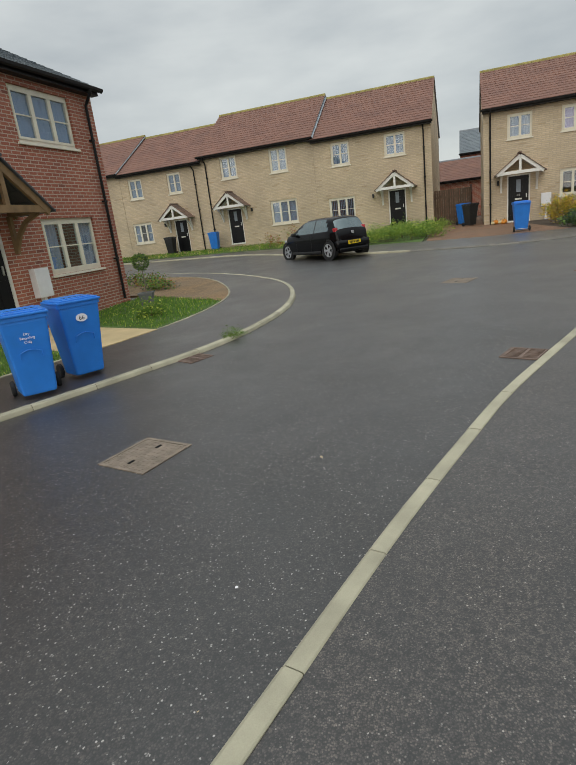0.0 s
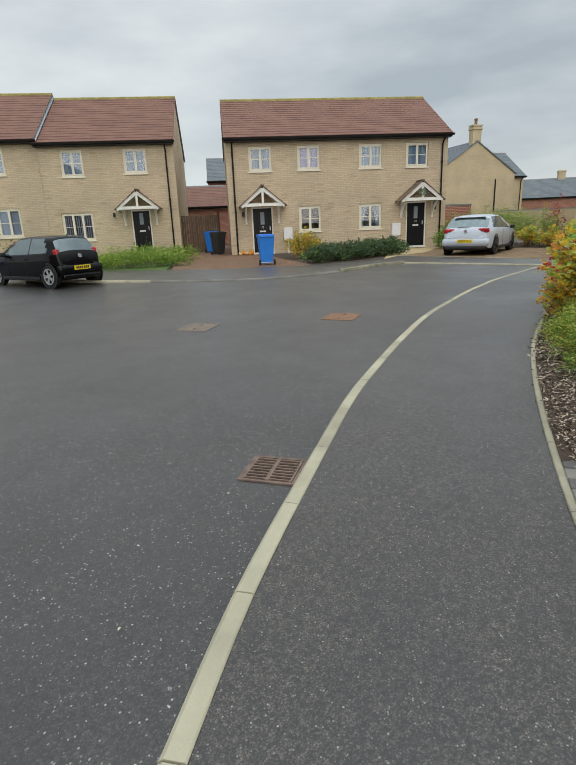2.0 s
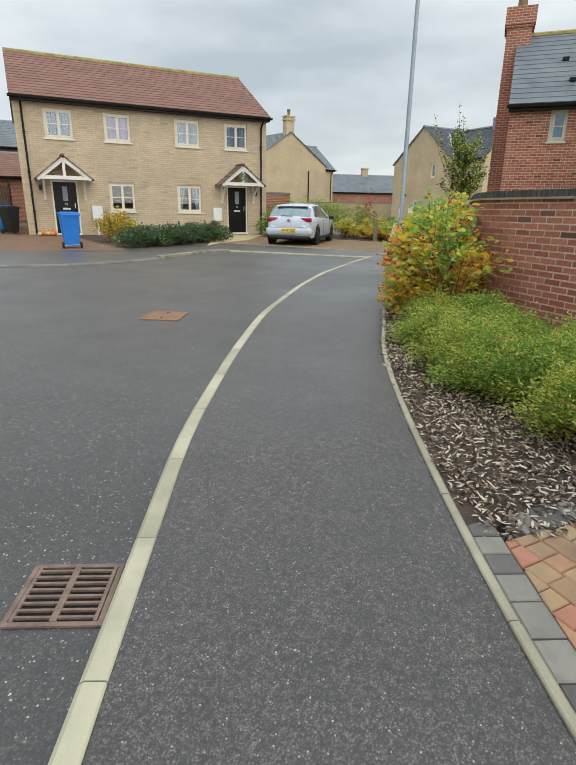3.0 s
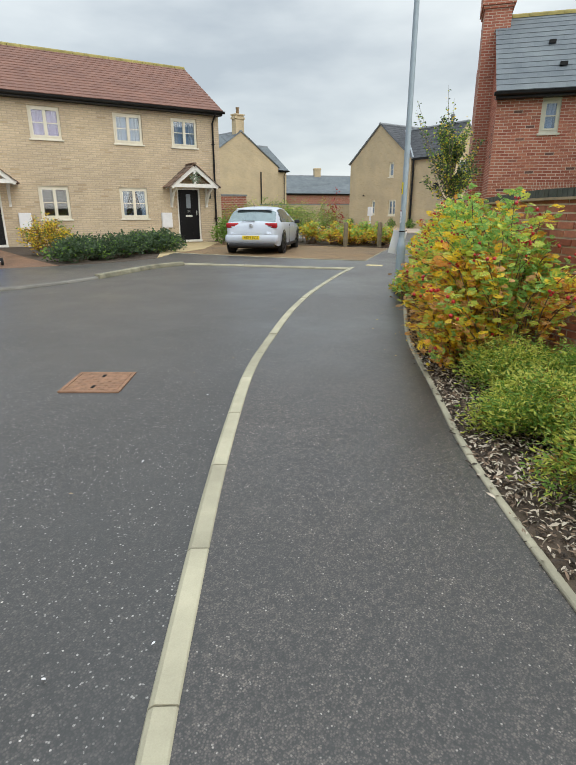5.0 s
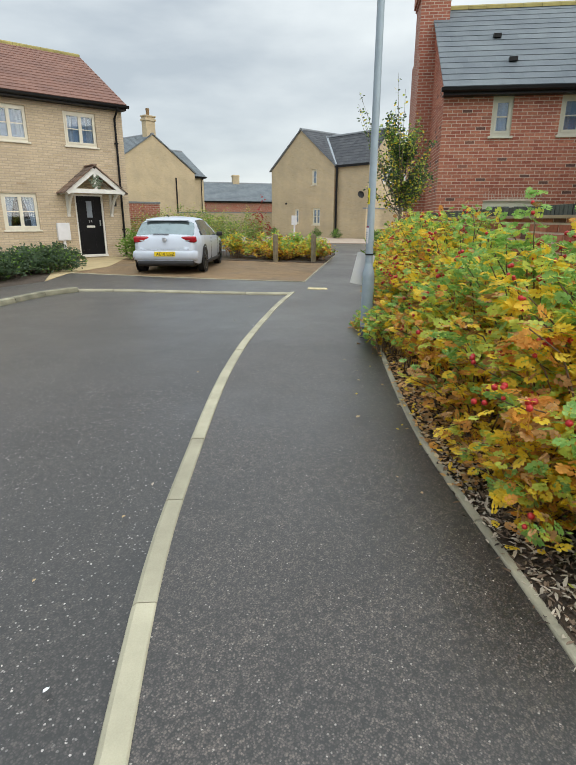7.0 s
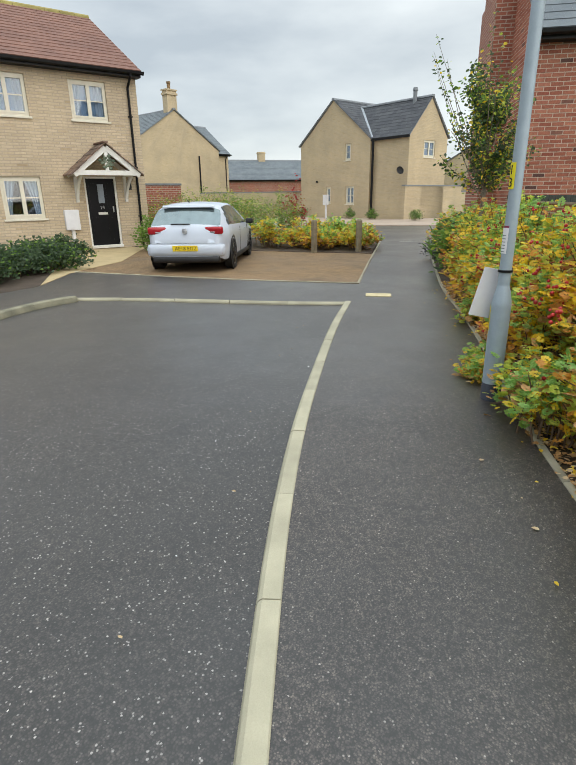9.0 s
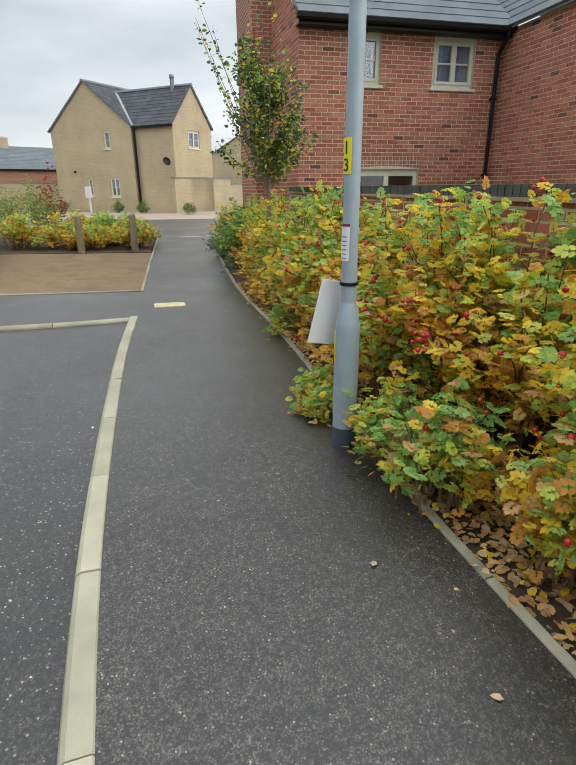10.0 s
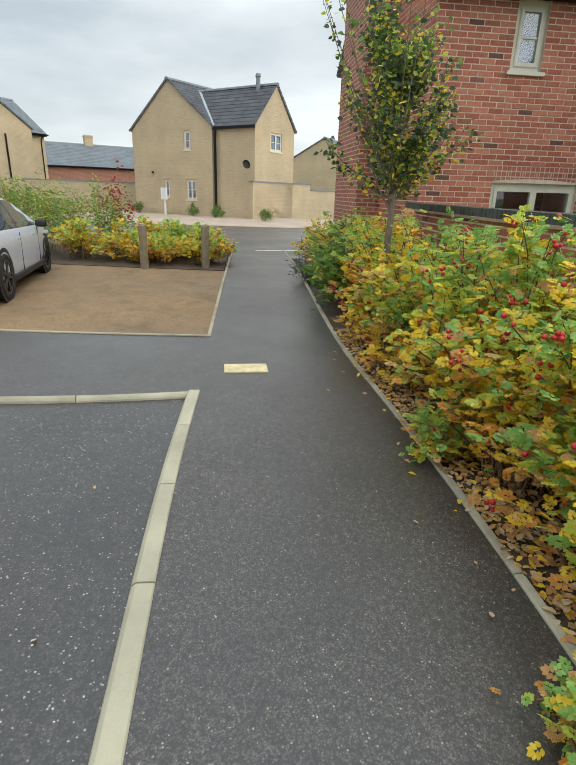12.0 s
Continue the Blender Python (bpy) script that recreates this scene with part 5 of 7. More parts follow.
for k, (sx, sy) in enumerate(((3.9, 21.9), (4.7, 21.6), (5.5, 21.4), (6.2, 21.7), (4.5, 22.8), (5.5, 22.9), (6.6, 22.9), (7.2, 23.8), (3.2, 23.2), (6.0, 24.0))):
    shrub(sx, sy, 0.75, 0.7, 0.55 + 0.1 * (k % 3), 250 + k, "sprawling yellow-green shrub in the front garden", [M_FRESH_LEAF, M_LEAF_LIME, M_BOX_LEAF], (0.45, 0.2, 0.35), 0.085, 20, 60, group="front garden shrubs", narrow=True, low=0.3)
for k, (sx, sy) in enumerate(((1.2, 26.2), (0.1, 26.6), (2.2, 25.6))):
    shrub(sx, sy, 0.5, 0.45, 1.05 - 0.2 * k, 265 + k, "thin reddish shrub before the terrace", [M_BOX_RUST, M_RED_LEAF, M_BOX_LEAF], (0.5, 0.2, 0.3), 0.07, 8, 30)
for k, (sx, sy, h) in enumerate(((20.9, 15.0, 0.75), (21.4, 15.9, 0.8), (20.5, 15.8, 0.7), (20.6, 16.7, 0.8), (21.6, 16.8, 0.85), (20.3, 17.6, 0.85), (22.3, 15.6, 0.75), (22.2, 16.6, 0.85))):
    rose_bush(sx, sy, 0.6, 0.55, h, 40 * k, 300 + k, "low rose bush with yellow and green leaves", 26, 40, 0.11, 0.46, 0, "verge rose bushes")
for k, (sx, sy, h) in enumerate(((20.9, 18.3, 1.7), (21.8, 18.0, 1.6), (20.3, 19.2, 1.6), (21.4, 19.4, 1.75), (20.4, 20.4, 1.7), (21.5, 20.7, 1.8), (20.0, 21.5, 1.6), (21.3, 21.9, 1.7))):
    shrub(sx, sy, 0.65, 0.6, h, 320 + k, "tall straggling green shrub on the verge", [M_BOX_LEAF, M_FRESH_LEAF, M_LEAF_LIME, M_BOX_RUST], (0.45, 0.25, 0.2, 0.1), 0.07, 40, 60, group="tall verge shrubs", narrow=True)
shrub(22.3, 17.9, 0.45, 0.45, 1.9, 335, "crimson-leaved shrub on the verge", [M_RED_LEAF, M_BOX_RUST], (0.8, 0.2), 0.08, 14, 28)
for k, u in enumerate((-5.3, -0.75, 1.1, 4.4)):
    v = D_POSE @ Vector((u, -0.9, 0))
    shrub(v.x, v.y, 0.36, 0.36, 0.62, 340 + k, "small clipped round bush by the far house", [M_BOX_LEAF, M_DARK_LEAF], (0.6, 0.4), 0.06, 18, 50, group="clipped round bushes")
shrub(19.9, 12.15, 0.5, 0.45, 0.6, 350, "grey-leaved lavender at the hedge end", [leafy("lavender_leaf", (0.16, 0.16, 0.17), (0.26, 0.25, 0.27)), M_DARK_LEAF], (0.8, 0.2), 0.07, 26, 60, narrow=True)
for k, (sx, sy) in enumerate(((18.3, 11.55), (19.1, 11.5), (17.6, 11.3))):
    shrub(sx, sy, 0.36, 0.36, 1.0, 355 + k, "tuft of long strap leaves in the hedge", [M_DARK_LEAF, M_BOX_LEAF], (0.3, 0.7), 0.16, 12, 30, name="strap_leaf_plant", narrow=True)


def tree(x, y, height, seed, label):
    rng = np.random.default_rng(seed)
    root = empty("tree", pose(x, y, ground_z(x, y) - 0.05), label, "tree")
    bm = bmesh.new()
    trunk = [(0.03 * math.sin(z * 1.3), 0.025 * math.cos(z * 1.7), z) for z in np.linspace(0, height * 0.82, 12)]
    tube(bm, trunk, 0.055, 0.012, 9)
    part("trunk", bm, M_BARK, root, smooth=True)
    spots, ways = [], []
    for k in range(34):
        z0 = (0.41 + 0.39 * rng.uniform(0, 1) ** 1.3) * height
        a = (0.4, 1.7, 2.9, 4.0, 5.2)[k % 5] + rng.normal(0, 0.28)
        reach = rng.uniform(0.5, 1.0) * (0.95 - 0.62 * (z0 / height - 0.41) / 0.39)
        rise = rng.uniform(0.35, 1.1) * (0.5 + 0.8 * reach)
        pts = []
        for s in np.linspace(0, 1, 7):
            pts.append((reach * s * math.cos(a) + rng.normal(0, 0.02), reach * s * math.sin(a) + rng.normal(0, 0.02), z0 + rise * s ** 1.4))
        bm = bmesh.new()
        tube(bm, pts, 0.016, 0.003, 6)
        part("limb", bm, M_BARK, root)
        p = np.array(pts)
        m = 200 if k < 28 else 50
        f = rng.uniform(0.18, 1.0, m) * 5.999
        i = f.astype(int)
        q = p[i] + (p[i + 1] - p[i]) * (f - i)[:, None] + rng.normal(0, 0.06, (m, 3))
        spots.append(q)
        ways.append(np.c_[rng.normal(0, 1, (m, 2)), rng.uniform(-0.8, 0.3, m)])
    for k in range(7):
        a = rng.uniform(1.9, 3.6)
        z0 = rng.uniform(0.35, 0.6) * height
        pts = [(0.95 * s * math.cos(a) * rng.uniform(0.95, 1.05), 0.95 * s * math.sin(a), z0 + 1.9 * s ** 1.2) for s in np.linspace(0, 1, 8)]
        bm = bmesh.new()
        tube(bm, pts, 0.010, 0.002, 5)
        part("limb", bm, M_BARK, root)
        p = np.array(pts)
        f = rng.uniform(0.3, 1.0, 34) * 6.999
        i = f.astype(int)
        spots.append(p[i] + (p[i + 1] - p[i]) * (f - i)[:, None] + rng.normal(0, 0.02, (34, 3)))
        ways.append(np.c_[rng.normal(0, 1, (34, 2)), rng.uniform(-0.5, 0.5, 34)])
    spots, ways = np.concatenate(spots), np.concatenate(ways)
    idx = rng.choice(4, len(spots), p=(0.5, 0.24, 0.16, 0.10))
    crown = leaf_object("crown", spots, ways, rng.uniform(0.04, 0.075, len(spots)), [M_DARK_LEAF, M_BOX_LEAF, M_LEAF_LIME, M_LEAF_YELLOW], idx, SINGLE_LEAF, root, seed, 0.3)
    return root


tree(16.62, 10.66, 3.55, 7, "young street tree with thinning green and yellow leaves")

# ---- loose litter, mulch, turf ----
def scatter(name, spots, mats, weights, size, label, category, seed, template=SINGLE_LEAF, lift=0.012, tilt=0.25):
    rng = np.random.default_rng(seed)
    pos = np.array([(x, y, ground_z(x, y) + lift) for x, y in spots])
    pos[:, 2] += rng.uniform(0, 0.02, len(pos))
    way = np.c_[rng.normal(0, 1, (len(pos), 2)), rng.normal(0, tilt, len(pos))]
    ob = leaf_object(name, pos, way, size * rng.uniform(0.5, 1.3, len(pos)), mats, rng.choice(len(mats), len(pos), p=weights), template, None, seed, 2.6)
    return tagged(ob, label, category, kind="stuff")


def between(a, b, n, seed, lo=0.0, hi=1.0):
    rng = np.random.default_rng(seed)
    a, b = resample(a, 200), resample(b, 200)
    k = rng.integers(0, 200, n)
    f = rng.uniform(lo, hi, n)[:, None]
    return a[k] + (b[k] - a[k]) * f + rng.normal(0, 0.03, (n, 2))


M_CHIP_A = plain("bark_chip_brown", (0.24, 0.165, 0.115), 0.9, vary=0.3, scale=12)
M_CHIP_B = plain("bark_chip_pale", (0.58, 0.50, 0.40), 0.9, vary=0.2, scale=12)
M_CHIP_C = plain("bark_chip_dark", (0.055, 0.040, 0.03), 0.9, vary=0.3, scale=12)
bed_edge = EDGE_R[(EDGE_R[:, 0] > 4.2) & (EDGE_R[:, 0] < 8.4)]
bed_wall = [(6.0, 3.2), (7.1, 4.4), (8.4, 6.0), (9.0, 6.7)]
scatter("bark_mulch", between(np.r_[np.array([(4.02, 4.0)]), bed_edge], [(6.2, 2.6)] + bed_wall, 23000, 5, 0.03, 0.98), [M_CHIP_A, M_CHIP_B, M_CHIP_C], (0.36, 0.34, 0.30), 0.046, "coarse bark chip mulch with pale and dark pieces", "mulch", 5, NARROW_LEAF, 0.0, 0.35)
hedge_edge = EDGE_R[(EDGE_R[:, 0] > 8.0) & (EDGE_R[:, 0] < 16.5)]
scatter("leaf_litter", between(hedge_edge, offset_line(hedge_edge, 0.75), 11000, 6, 0.05, 1.0), [M_LEAF_BROWN, M_LEAF_TAN, M_LEAF_YELLOW], (0.60, 0.28, 0.12), 0.045, "brown fallen leaves under the roses", "leaf litter", 6, SINGLE_LEAF, 0.005, 0.3)
rng_f = np.random.default_rng(9)
fallen = [(x + rng_f.normal(0, 0.12), y + rng_f.normal(0, 0.1)) for x, y in resample(offset_line(hedge_edge, -0.12), 40)]
scatter("fallen_leaves", fallen, [M_LEAF_YELLOW, M_LEAF_TAN], (0.6, 0.4), 0.04, "a few yellow leaves fallen on the footway", "leaves", 8, SINGLE_LEAF, 0.006, 0.1)
gutter = [(x + rng_f.normal(0, 0.25), y + rng_f.normal(0, 0.25)) for x, y in resample(offset_line(KERB_R, -0.35)[20:], 46)]
scatter("road_grit", gutter, [M_CHIP_B, M_PAPER, M_LEAF_TAN], (0.4, 0.35, 0.25), 0.022, "small pale stones and scraps along the gutter", "grit", 12, SINGLE_LEAF, -0.045, 0.3)
M_BLADE = leafy("grass_blade", (0.11, 0.25, 0.035), (0.20, 0.37, 0.055))
lawn_out = [(-6.0, 5.4), (-4.0, 7.25), (-2.85, 8.5), (-2.28, 9.3), (-1.66, 10.28), (-1.2, 11.7)]
lawn_in = [(-6.9, 6.4), (-6.0, 8.9), (-5.0, 11.3), (-4.4, 13.0), (-4.0, 14.0), (-3.6, 14.6)]
blades = between(lawn_out, lawn_in, 18000, 21, 0.02, 0.98)
blades = blades[np.abs(blades @ np.array((0.65, 0.76)) - 4.9) > 0.83]
rng_b = np.random.default_rng(22)
gp = np.array([(x, y, ground_z(x, y) + 0.004) for x, y in blades])
tagged(leaf_object("grass", gp, np.c_[rng_b.normal(0, 0.35, (len(gp), 2)), np.ones(len(gp))], rng_b.uniform(0.04, 0.08, len(gp)), [M_BLADE, M_LEAF_LIME], rng_b.choice(2, len(gp), p=(0.9, 0.1)), [leaflet((0, 0), 0, 1.0, 0.14)], None, 23, 0.1), "short green lawn grass", "grass", kind="stuff")
garden_out = [(3.8, 21.5), (2.4, 23.2), (1.0, 25.4), (-1.0, 27.0), (-7.5, 30.4), (-12, 32.2)]
garden_in = [(6, 28.6), (3, 29.7), (0, 30.8), (-3.2, 32.0), (-8.6, 33.9), (-13, 35.6)]
gp = np.array([(x, y, ground_z(x, y) + 0.003) for x, y in between(garden_out, garden_in, 12000, 24, 0.02, 0.98)])
tagged(leaf_object("rough_grass", gp, np.c_[rng_b.normal(0, 0.4, (len(gp), 2)), np.ones(len(gp))], rng_b.uniform(0.08, 0.17, len(gp)), [M_BLADE, M_LEAF_LIME, M_LEAF_TAN], rng_b.choice(3, len(gp), p=(0.7, 0.15, 0.15)), [leaflet((0, 0), 0, 1.0, 0.16)], None, 25, 0.1), "rough grass in the terrace's front gardens", "grass", kind="stuff")

# ---- wheeled bins ----
M_BIN_BLUE = plain("blue_bin_plastic", (0.012, 0.205, 0.70), 0.42, vary=0.08, scale=4, grain=200, bump=0.05)
M_BIN_BLACK = plain("black_bin_plastic", (0.016, 0.017, 0.019), 0.45, vary=0.15, scale=4)
M_RUBBER = plain("tyre_rubber", (0.014, 0.014, 0.014), 0.8, vary=0.2)


def wheeled_bin(m, material, label, text="", badge="", group="wheeled bins"):
    """A two-wheeled refuse bin: front towards -y, wheels at the back."""
    root = empty("wheelie_bin", m @ Matrix.Diagonal((0.94, 0.94, 0.93, 1)), label, "wheelie bin", group)
    bm = bmesh.new()
    prof = ((0.0, 0.19, 0.215, -0.17, 0.19), (0.02, 0.20, 0.225, -0.18, 0.20), (0.5, 0.235, 0.26, -0.235, 0.26), (0.90, 0.265, 0.285, -0.285, 0.32), (0.935, 0.265, 0.285, -0.285, 0.32), (0.937, 0.285, 0.30, -0.30, 0.335), (0.985, 0.285, 0.30, -0.30, 0.335))
    rings = []
    for z, wf, wb, yf, yb in prof:
        r = 0.035
        ring = []
        for cx, cy, a0 in ((wf - r, yf + r, -90), (wb - r, yb - r, 0), (-wb + r, yb - r, 90), (-wf + r, yf + r, 180)):
            for k in range(4):
                a = radians(a0 + 30 * k)
                ring.append(bm.verts.new((cx + r * math.cos(a), cy + r * math.sin(a), z + 0.06)))
        rings.append(ring)
    for a, b in zip(rings, rings[1:]):
        for k in range(16):
            bm.faces.new((a[k], a[(k + 1) % 16], b[(k + 1) % 16], b[k]))
    bm.faces.new(rings[0][::-1])
    bm.faces.new(rings[-1])
    body = part("body", bm, material, root)
    bm = bmesh.new()
    box(bm, -0.295, 0.295, -0.325, 0.335, 1.047, 1.078, bevel=0.012)
    box(bm, -0.27, 0.27, -0.30, 0.31, 1.07, 1.098, bevel=0.014)
    box(bm, -0.20, 0.20, -0.24, 0.22, 1.092, 1.112, bevel=0.010)
    lid = part("lid", bm, material, root)
    part("lid_slot", boxes((-0.17, 0.17, -0.15, -0.135, 1.111, 1.116)), M_BIN_BLACK, lid)
    bm = bmesh.new()
    tube(bm, [(-0.25, 0.40, 1.03), (0.25, 0.40, 1.03)], 0.016)
    for x in (-0.2, 0.2):
        box(bm, x - 0.02, x + 0.02, 0.33, 0.41, 1.0, 1.06, bevel=0.006)
    part("handle_bar", bm, material, root)
    bm = bmesh.new()
    pts = [(-0.12 + 0.24 * k / 10, -0.262 + 0.0, 0.60 + 0.035 * math.sin(math.pi * k / 10)) for k in range(11)]
    pts = [(-0.125, -0.254, 0.52)] + pts + [(0.125, -0.254, 0.52)]
    tube(bm, pts, 0.007, sides=6)
    part("moulded_rib", bm, material, body)
    for x in (-0.27, 0.27):
        bm = bmesh.new()
        lathe(bm, [(0.03, -0.028), (0.085, -0.028), (0.1, -0.018), (0.1, 0.018), (0.085, 0.028), (0.03, 0.028)], 20, pose(x, 0.24, 0.10, 0, 90, 0))
        part("wheel", bm, M_RUBBER, root)
    bm = bmesh.new()
    tube(bm, [(-0.28, 0.24, 0.10), (0.28, 0.24, 0.10)], 0.012)
    part("axle", bm, M_STEEL, root)
    lean = math.degrees(math.atan2(0.05, 0.43))
    if text:
        for k, line in enumerate(text):
            lettering(line, 0.045, pose(0, -0.279 + 0.0055 * k, 0.815 - 0.05 * k, 90 - 6.5, 0, 0), M_PAPER, body)
    if badge:
        bm = bmesh.new()
        lathe(bm, [(0.001, 0), (0.062, 0), (0.062, 0.004), (0.001, 0.004)], 24, pose(0, -0.281, 0.84, 83.5, 0, 0) @ Matrix.Diagonal((1.25, 0.85, 1, 1)))
        b = part("badge", bm, M_PAPER, body)
        lettering(badge, 0.075, pose(0, -0.2885, 0.813, 83.5, 0, 0), M_INK, b)
    return root


def on_ground(x, y, turn=0, lift=0.0):
    return pose(x, y, ground_z(x, y) + lift, 0, 0, turn)


wheeled_bin(on_ground(-2.93, 6.03, 30), M_BIN_BLUE, "blue wheelie bin with white recycling wording at the kerb", ("Dry", "Recycling", "Only"))
wheeled_bin(on_ground(-2.60, 6.74, 40), M_BIN_BLUE, "blue wheelie bin with a 66 badge at the kerb", (), "66")
wheeled_bin(on_ground(8.95, 19.15, 165), M_BIN_BLUE, "blue wheelie bin standing back to front on the footway")
wheeled_bin(on_ground(9.95, 27.6, 10), M_BIN_BLUE, "blue wheelie bin by the yard fence")
wheeled_bin(on_ground(9.62, 25.75, 15), M_BIN_BLACK, "black wheelie bin beside the house corner")
wheeled_bin(on_ground(-3.2, 31.3, -10), M_BIN_BLUE, "blue wheelie bin in the terrace's front garden")
wheeled_bin(on_ground(-5.9, 32.3, -15), M_BIN_BLACK, "black wheelie bin by a terrace front door")
wheeled_bin(on_ground(-8.6, 25.2, 20), M_BIN_BLUE, "blue wheelie bin behind the garden plants")
wheeled_bin(on_ground(-7.9, 25.5, 15), M_BIN_BLUE, "blue wheelie bin behind the garden plants")

# ---- covers and gratings ----
M_IRON = plain("rusted_iron", (0.30, 0.165, 0.10), 0.8, 0.0, vary=0.25, scale=14, grain=120, bump=0.3)
M_IRON_GREY = plain("worn_cast_iron", (0.25, 0.20, 0.155), 0.75, 0.1, vary=0.25, scale=9, grain=120, bump=0.3)
# near-black colour standing in for the shade inside slots and keyholes
M_HOLE_SHADE = plain("hole_shade_black", (0.003, 0.003, 0.003), 1.0)


def seated(x, y, turn, lift):
    """A pose on the road surface that leans with its slope."""
    e = 0.3
    gx = (ground_z(x + e, y) - ground_z(x - e, y)) / (2 * e)
    gy = (ground_z(x, y + e) - ground_z(x, y - e)) / (2 * e)
    n = Vector((-gx, -gy, 1)).normalized()
    q = Vector((0, 0, 1)).rotation_difference(n)
    return Matrix.Translation((x, y, ground_z(x, y) + lift)) @ q.to_matrix().to_4x4() @ pose(0, 0, 0, 0, 0, turn)


def access_cover(x, y, turn, w, d, material, label):
    root = empty("manhole_cover", seated(x, y, turn, -0.05), label, "manhole cover", "manhole covers")
    a, b = w / 2, d / 2
    f = 0.03
    part("frame", boxes((-a, a, -b, -b + f, -0.05, 0.008), (-a, a, b - f, b, -0.05, 0.008), (-a, -a + f, -b + f, b - f, -0.05, 0.008), (a - f, a, -b + f, b - f, -0.05, 0.008)), material, root)
    lid = part("lid", boxes((-a + f + 0.006, a - f - 0.006, -b + f + 0.006, b - f - 0.006, -0.04, 0.006)), material, root)
    bm = bmesh.new()
    n = 9
    for i in range(n):
        for j in range(n):
            cx = -a + 0.06 + (w - 0.12) * i / (n - 1)
            cy = -b + 0.06 + (d - 0.12) * j / (n - 1)
            s = 0.018
            l = 0.006
            if (i + j) % 2:
                box(bm, cx - s, cx + s, cy - l, cy + l, 0.005, 0.0085)
            else:
                box(bm, cx - l, cx + l, cy - s, cy + s, 0.005, 0.0085)
    t = part("tread", bm, material, lid)
    t["kind"] = "stuff"
    for sx in (-1, 1):
        # solid black block: the keyhole's inner shade as colour, no hole cut
        part("keyhole_shade", boxes((sx * a * 0.55 - 0.03, sx * a * 0.55 + 0.03, -0.012, 0.012, 0.0, 0.0115)), M_HOLE_SHADE, lid)
    return root


access_cover(-1.19, 3.91, 56, 0.54, 0.52, M_IRON_GREY, "worn square cast-iron manhole cover with mud")
access_cover(3.53, 10.05, 45, 0.50, 0.52, M_IRON_GREY, "pale worn manhole cover in the road")
access_cover(5.68, 9.23, 38, 0.52, 0.52, M_IRON, "rust-orange square manhole cover in the road")


M_GRATE = plain("worn_grate_iron", (0.21, 0.145, 0.115), 0.75, 0.1, vary=0.25, scale=14, bump=0.3)


def gully(x, y, turn, w, d, label):
    root = empty("drain_grate", seated(x, y, turn, -0.05), label, "drain grate", "drain grates")
    a, b = w / 2, d / 2
    # thin black sheet painted as the shaded depth below the bars
    part("pit_shade", boxes((-a + 0.004, a - 0.004, -b + 0.004, b - 0.004, 0.001, 0.003)), M_HOLE_SHADE, root)
    part("frame", boxes((-a, a, -b, -b + 0.022, -0.03, 0.012), (-a, a, b - 0.022, b, -0.03, 0.012), (-a, -a + 0.022, -b + 0.022, b - 0.022, -0.03, 0.012), (a - 0.022, a, -b + 0.022, b - 0.022, -0.03, 0.012)), M_GRATE, root)
    part("spine", boxes((-0.014, 0.014, -b + 0.022, b - 0.022, 0.003, 0.016)), M_GRATE, root)
    for sx in (-1, 1):
        part("side_rail", boxes((sx * (a - 0.034) - 0.008, sx * (a - 0.034) + 0.008, -b + 0.022, b - 0.022, 0.003, 0.015)), M_GRATE, root)
    n = 8
    for k in range(n):
        y0 = -b + 0.045 + (d - 0.09) * k / (n - 1)
        part("bar", boxes((-a + 0.03, a - 0.03, y0 - 0.006, y0 + 0.006, 0.003, 0.0145)), M_GRATE, root)
    return root


gully(2.485, 5.137, -44, 0.40, 0.36, "rusty slotted iron drain grate against the kerb")
gully(-1.2, 6.98, 45, 0.38, 0.34, "rusty slotted iron drain grate against the kerb of the corner plot")
marker = empty("cover_slab", seated(14.78, 11.65, -66, 0.0), "small cream rectangular cover set in the footway", "cover")
part("slab", boxes((-0.20, 0.20, -0.115, 0.115, -0.03, 0.012), bevel=0.008), plain("cream_cover", (0.66, 0.56, 0.33), 0.8, vary=0.2, scale=9), marker)

# ---- vehicles ----
M_CAR_WHITE = plain("white_car_paint", (0.52, 0.57, 0.65), 0.22, 0.0, vary=0.03)
M_CAR_BLACK = plain("black_car_paint", (0.004, 0.004, 0.005), 0.12, 0.0, vary=0.1)
M_CAR_GREY = plain("dark_metallic_paint", (0.006, 0.0065, 0.008), 0.1, 0.0, vary=0.05)
for m_ in (M_CAR_WHITE, M_CAR_BLACK, M_CAR_GREY):
    m_.node_tree.nodes["Principled BSDF"].inputs["Coat Weight"].default_value = 0.1 if m_ is M_CAR_WHITE else 0.0
M_CAR_BLACK.node_tree.nodes["Principled BSDF"].inputs["Specular IOR Level"].default_value = 0.22
M_CAR_GREY.node_tree.nodes["Principled BSDF"].inputs["Specular IOR Level"].default_value = 0.4
M_CAR_GLASS = plain("tinted_car_glass", (0.20, 0.25, 0.26), 0.05, 0.7, vary=0.1)
M_CAR_GLASS.node_tree.nodes["Principled BSDF"].inputs["Specular IOR Level"].default_value = 0.8
M_TRIM = plain("black_trim", (0.014, 0.014, 0.015), 0.55, vary=0.2)
M_TAIL = plain("red_lamp_lens", (0.42, 0.012, 0.02), 0.15, vary=0.2, scale=30)
M_HEAD = plain("clear_lamp_lens", (0.40, 0.42, 0.44), 0.10, 0.3, vary=0.2, scale=25)
M_ALLOY = plain("silver_alloy", (0.62, 0.63, 0.65), 0.35, 0.8, vary=0.1)
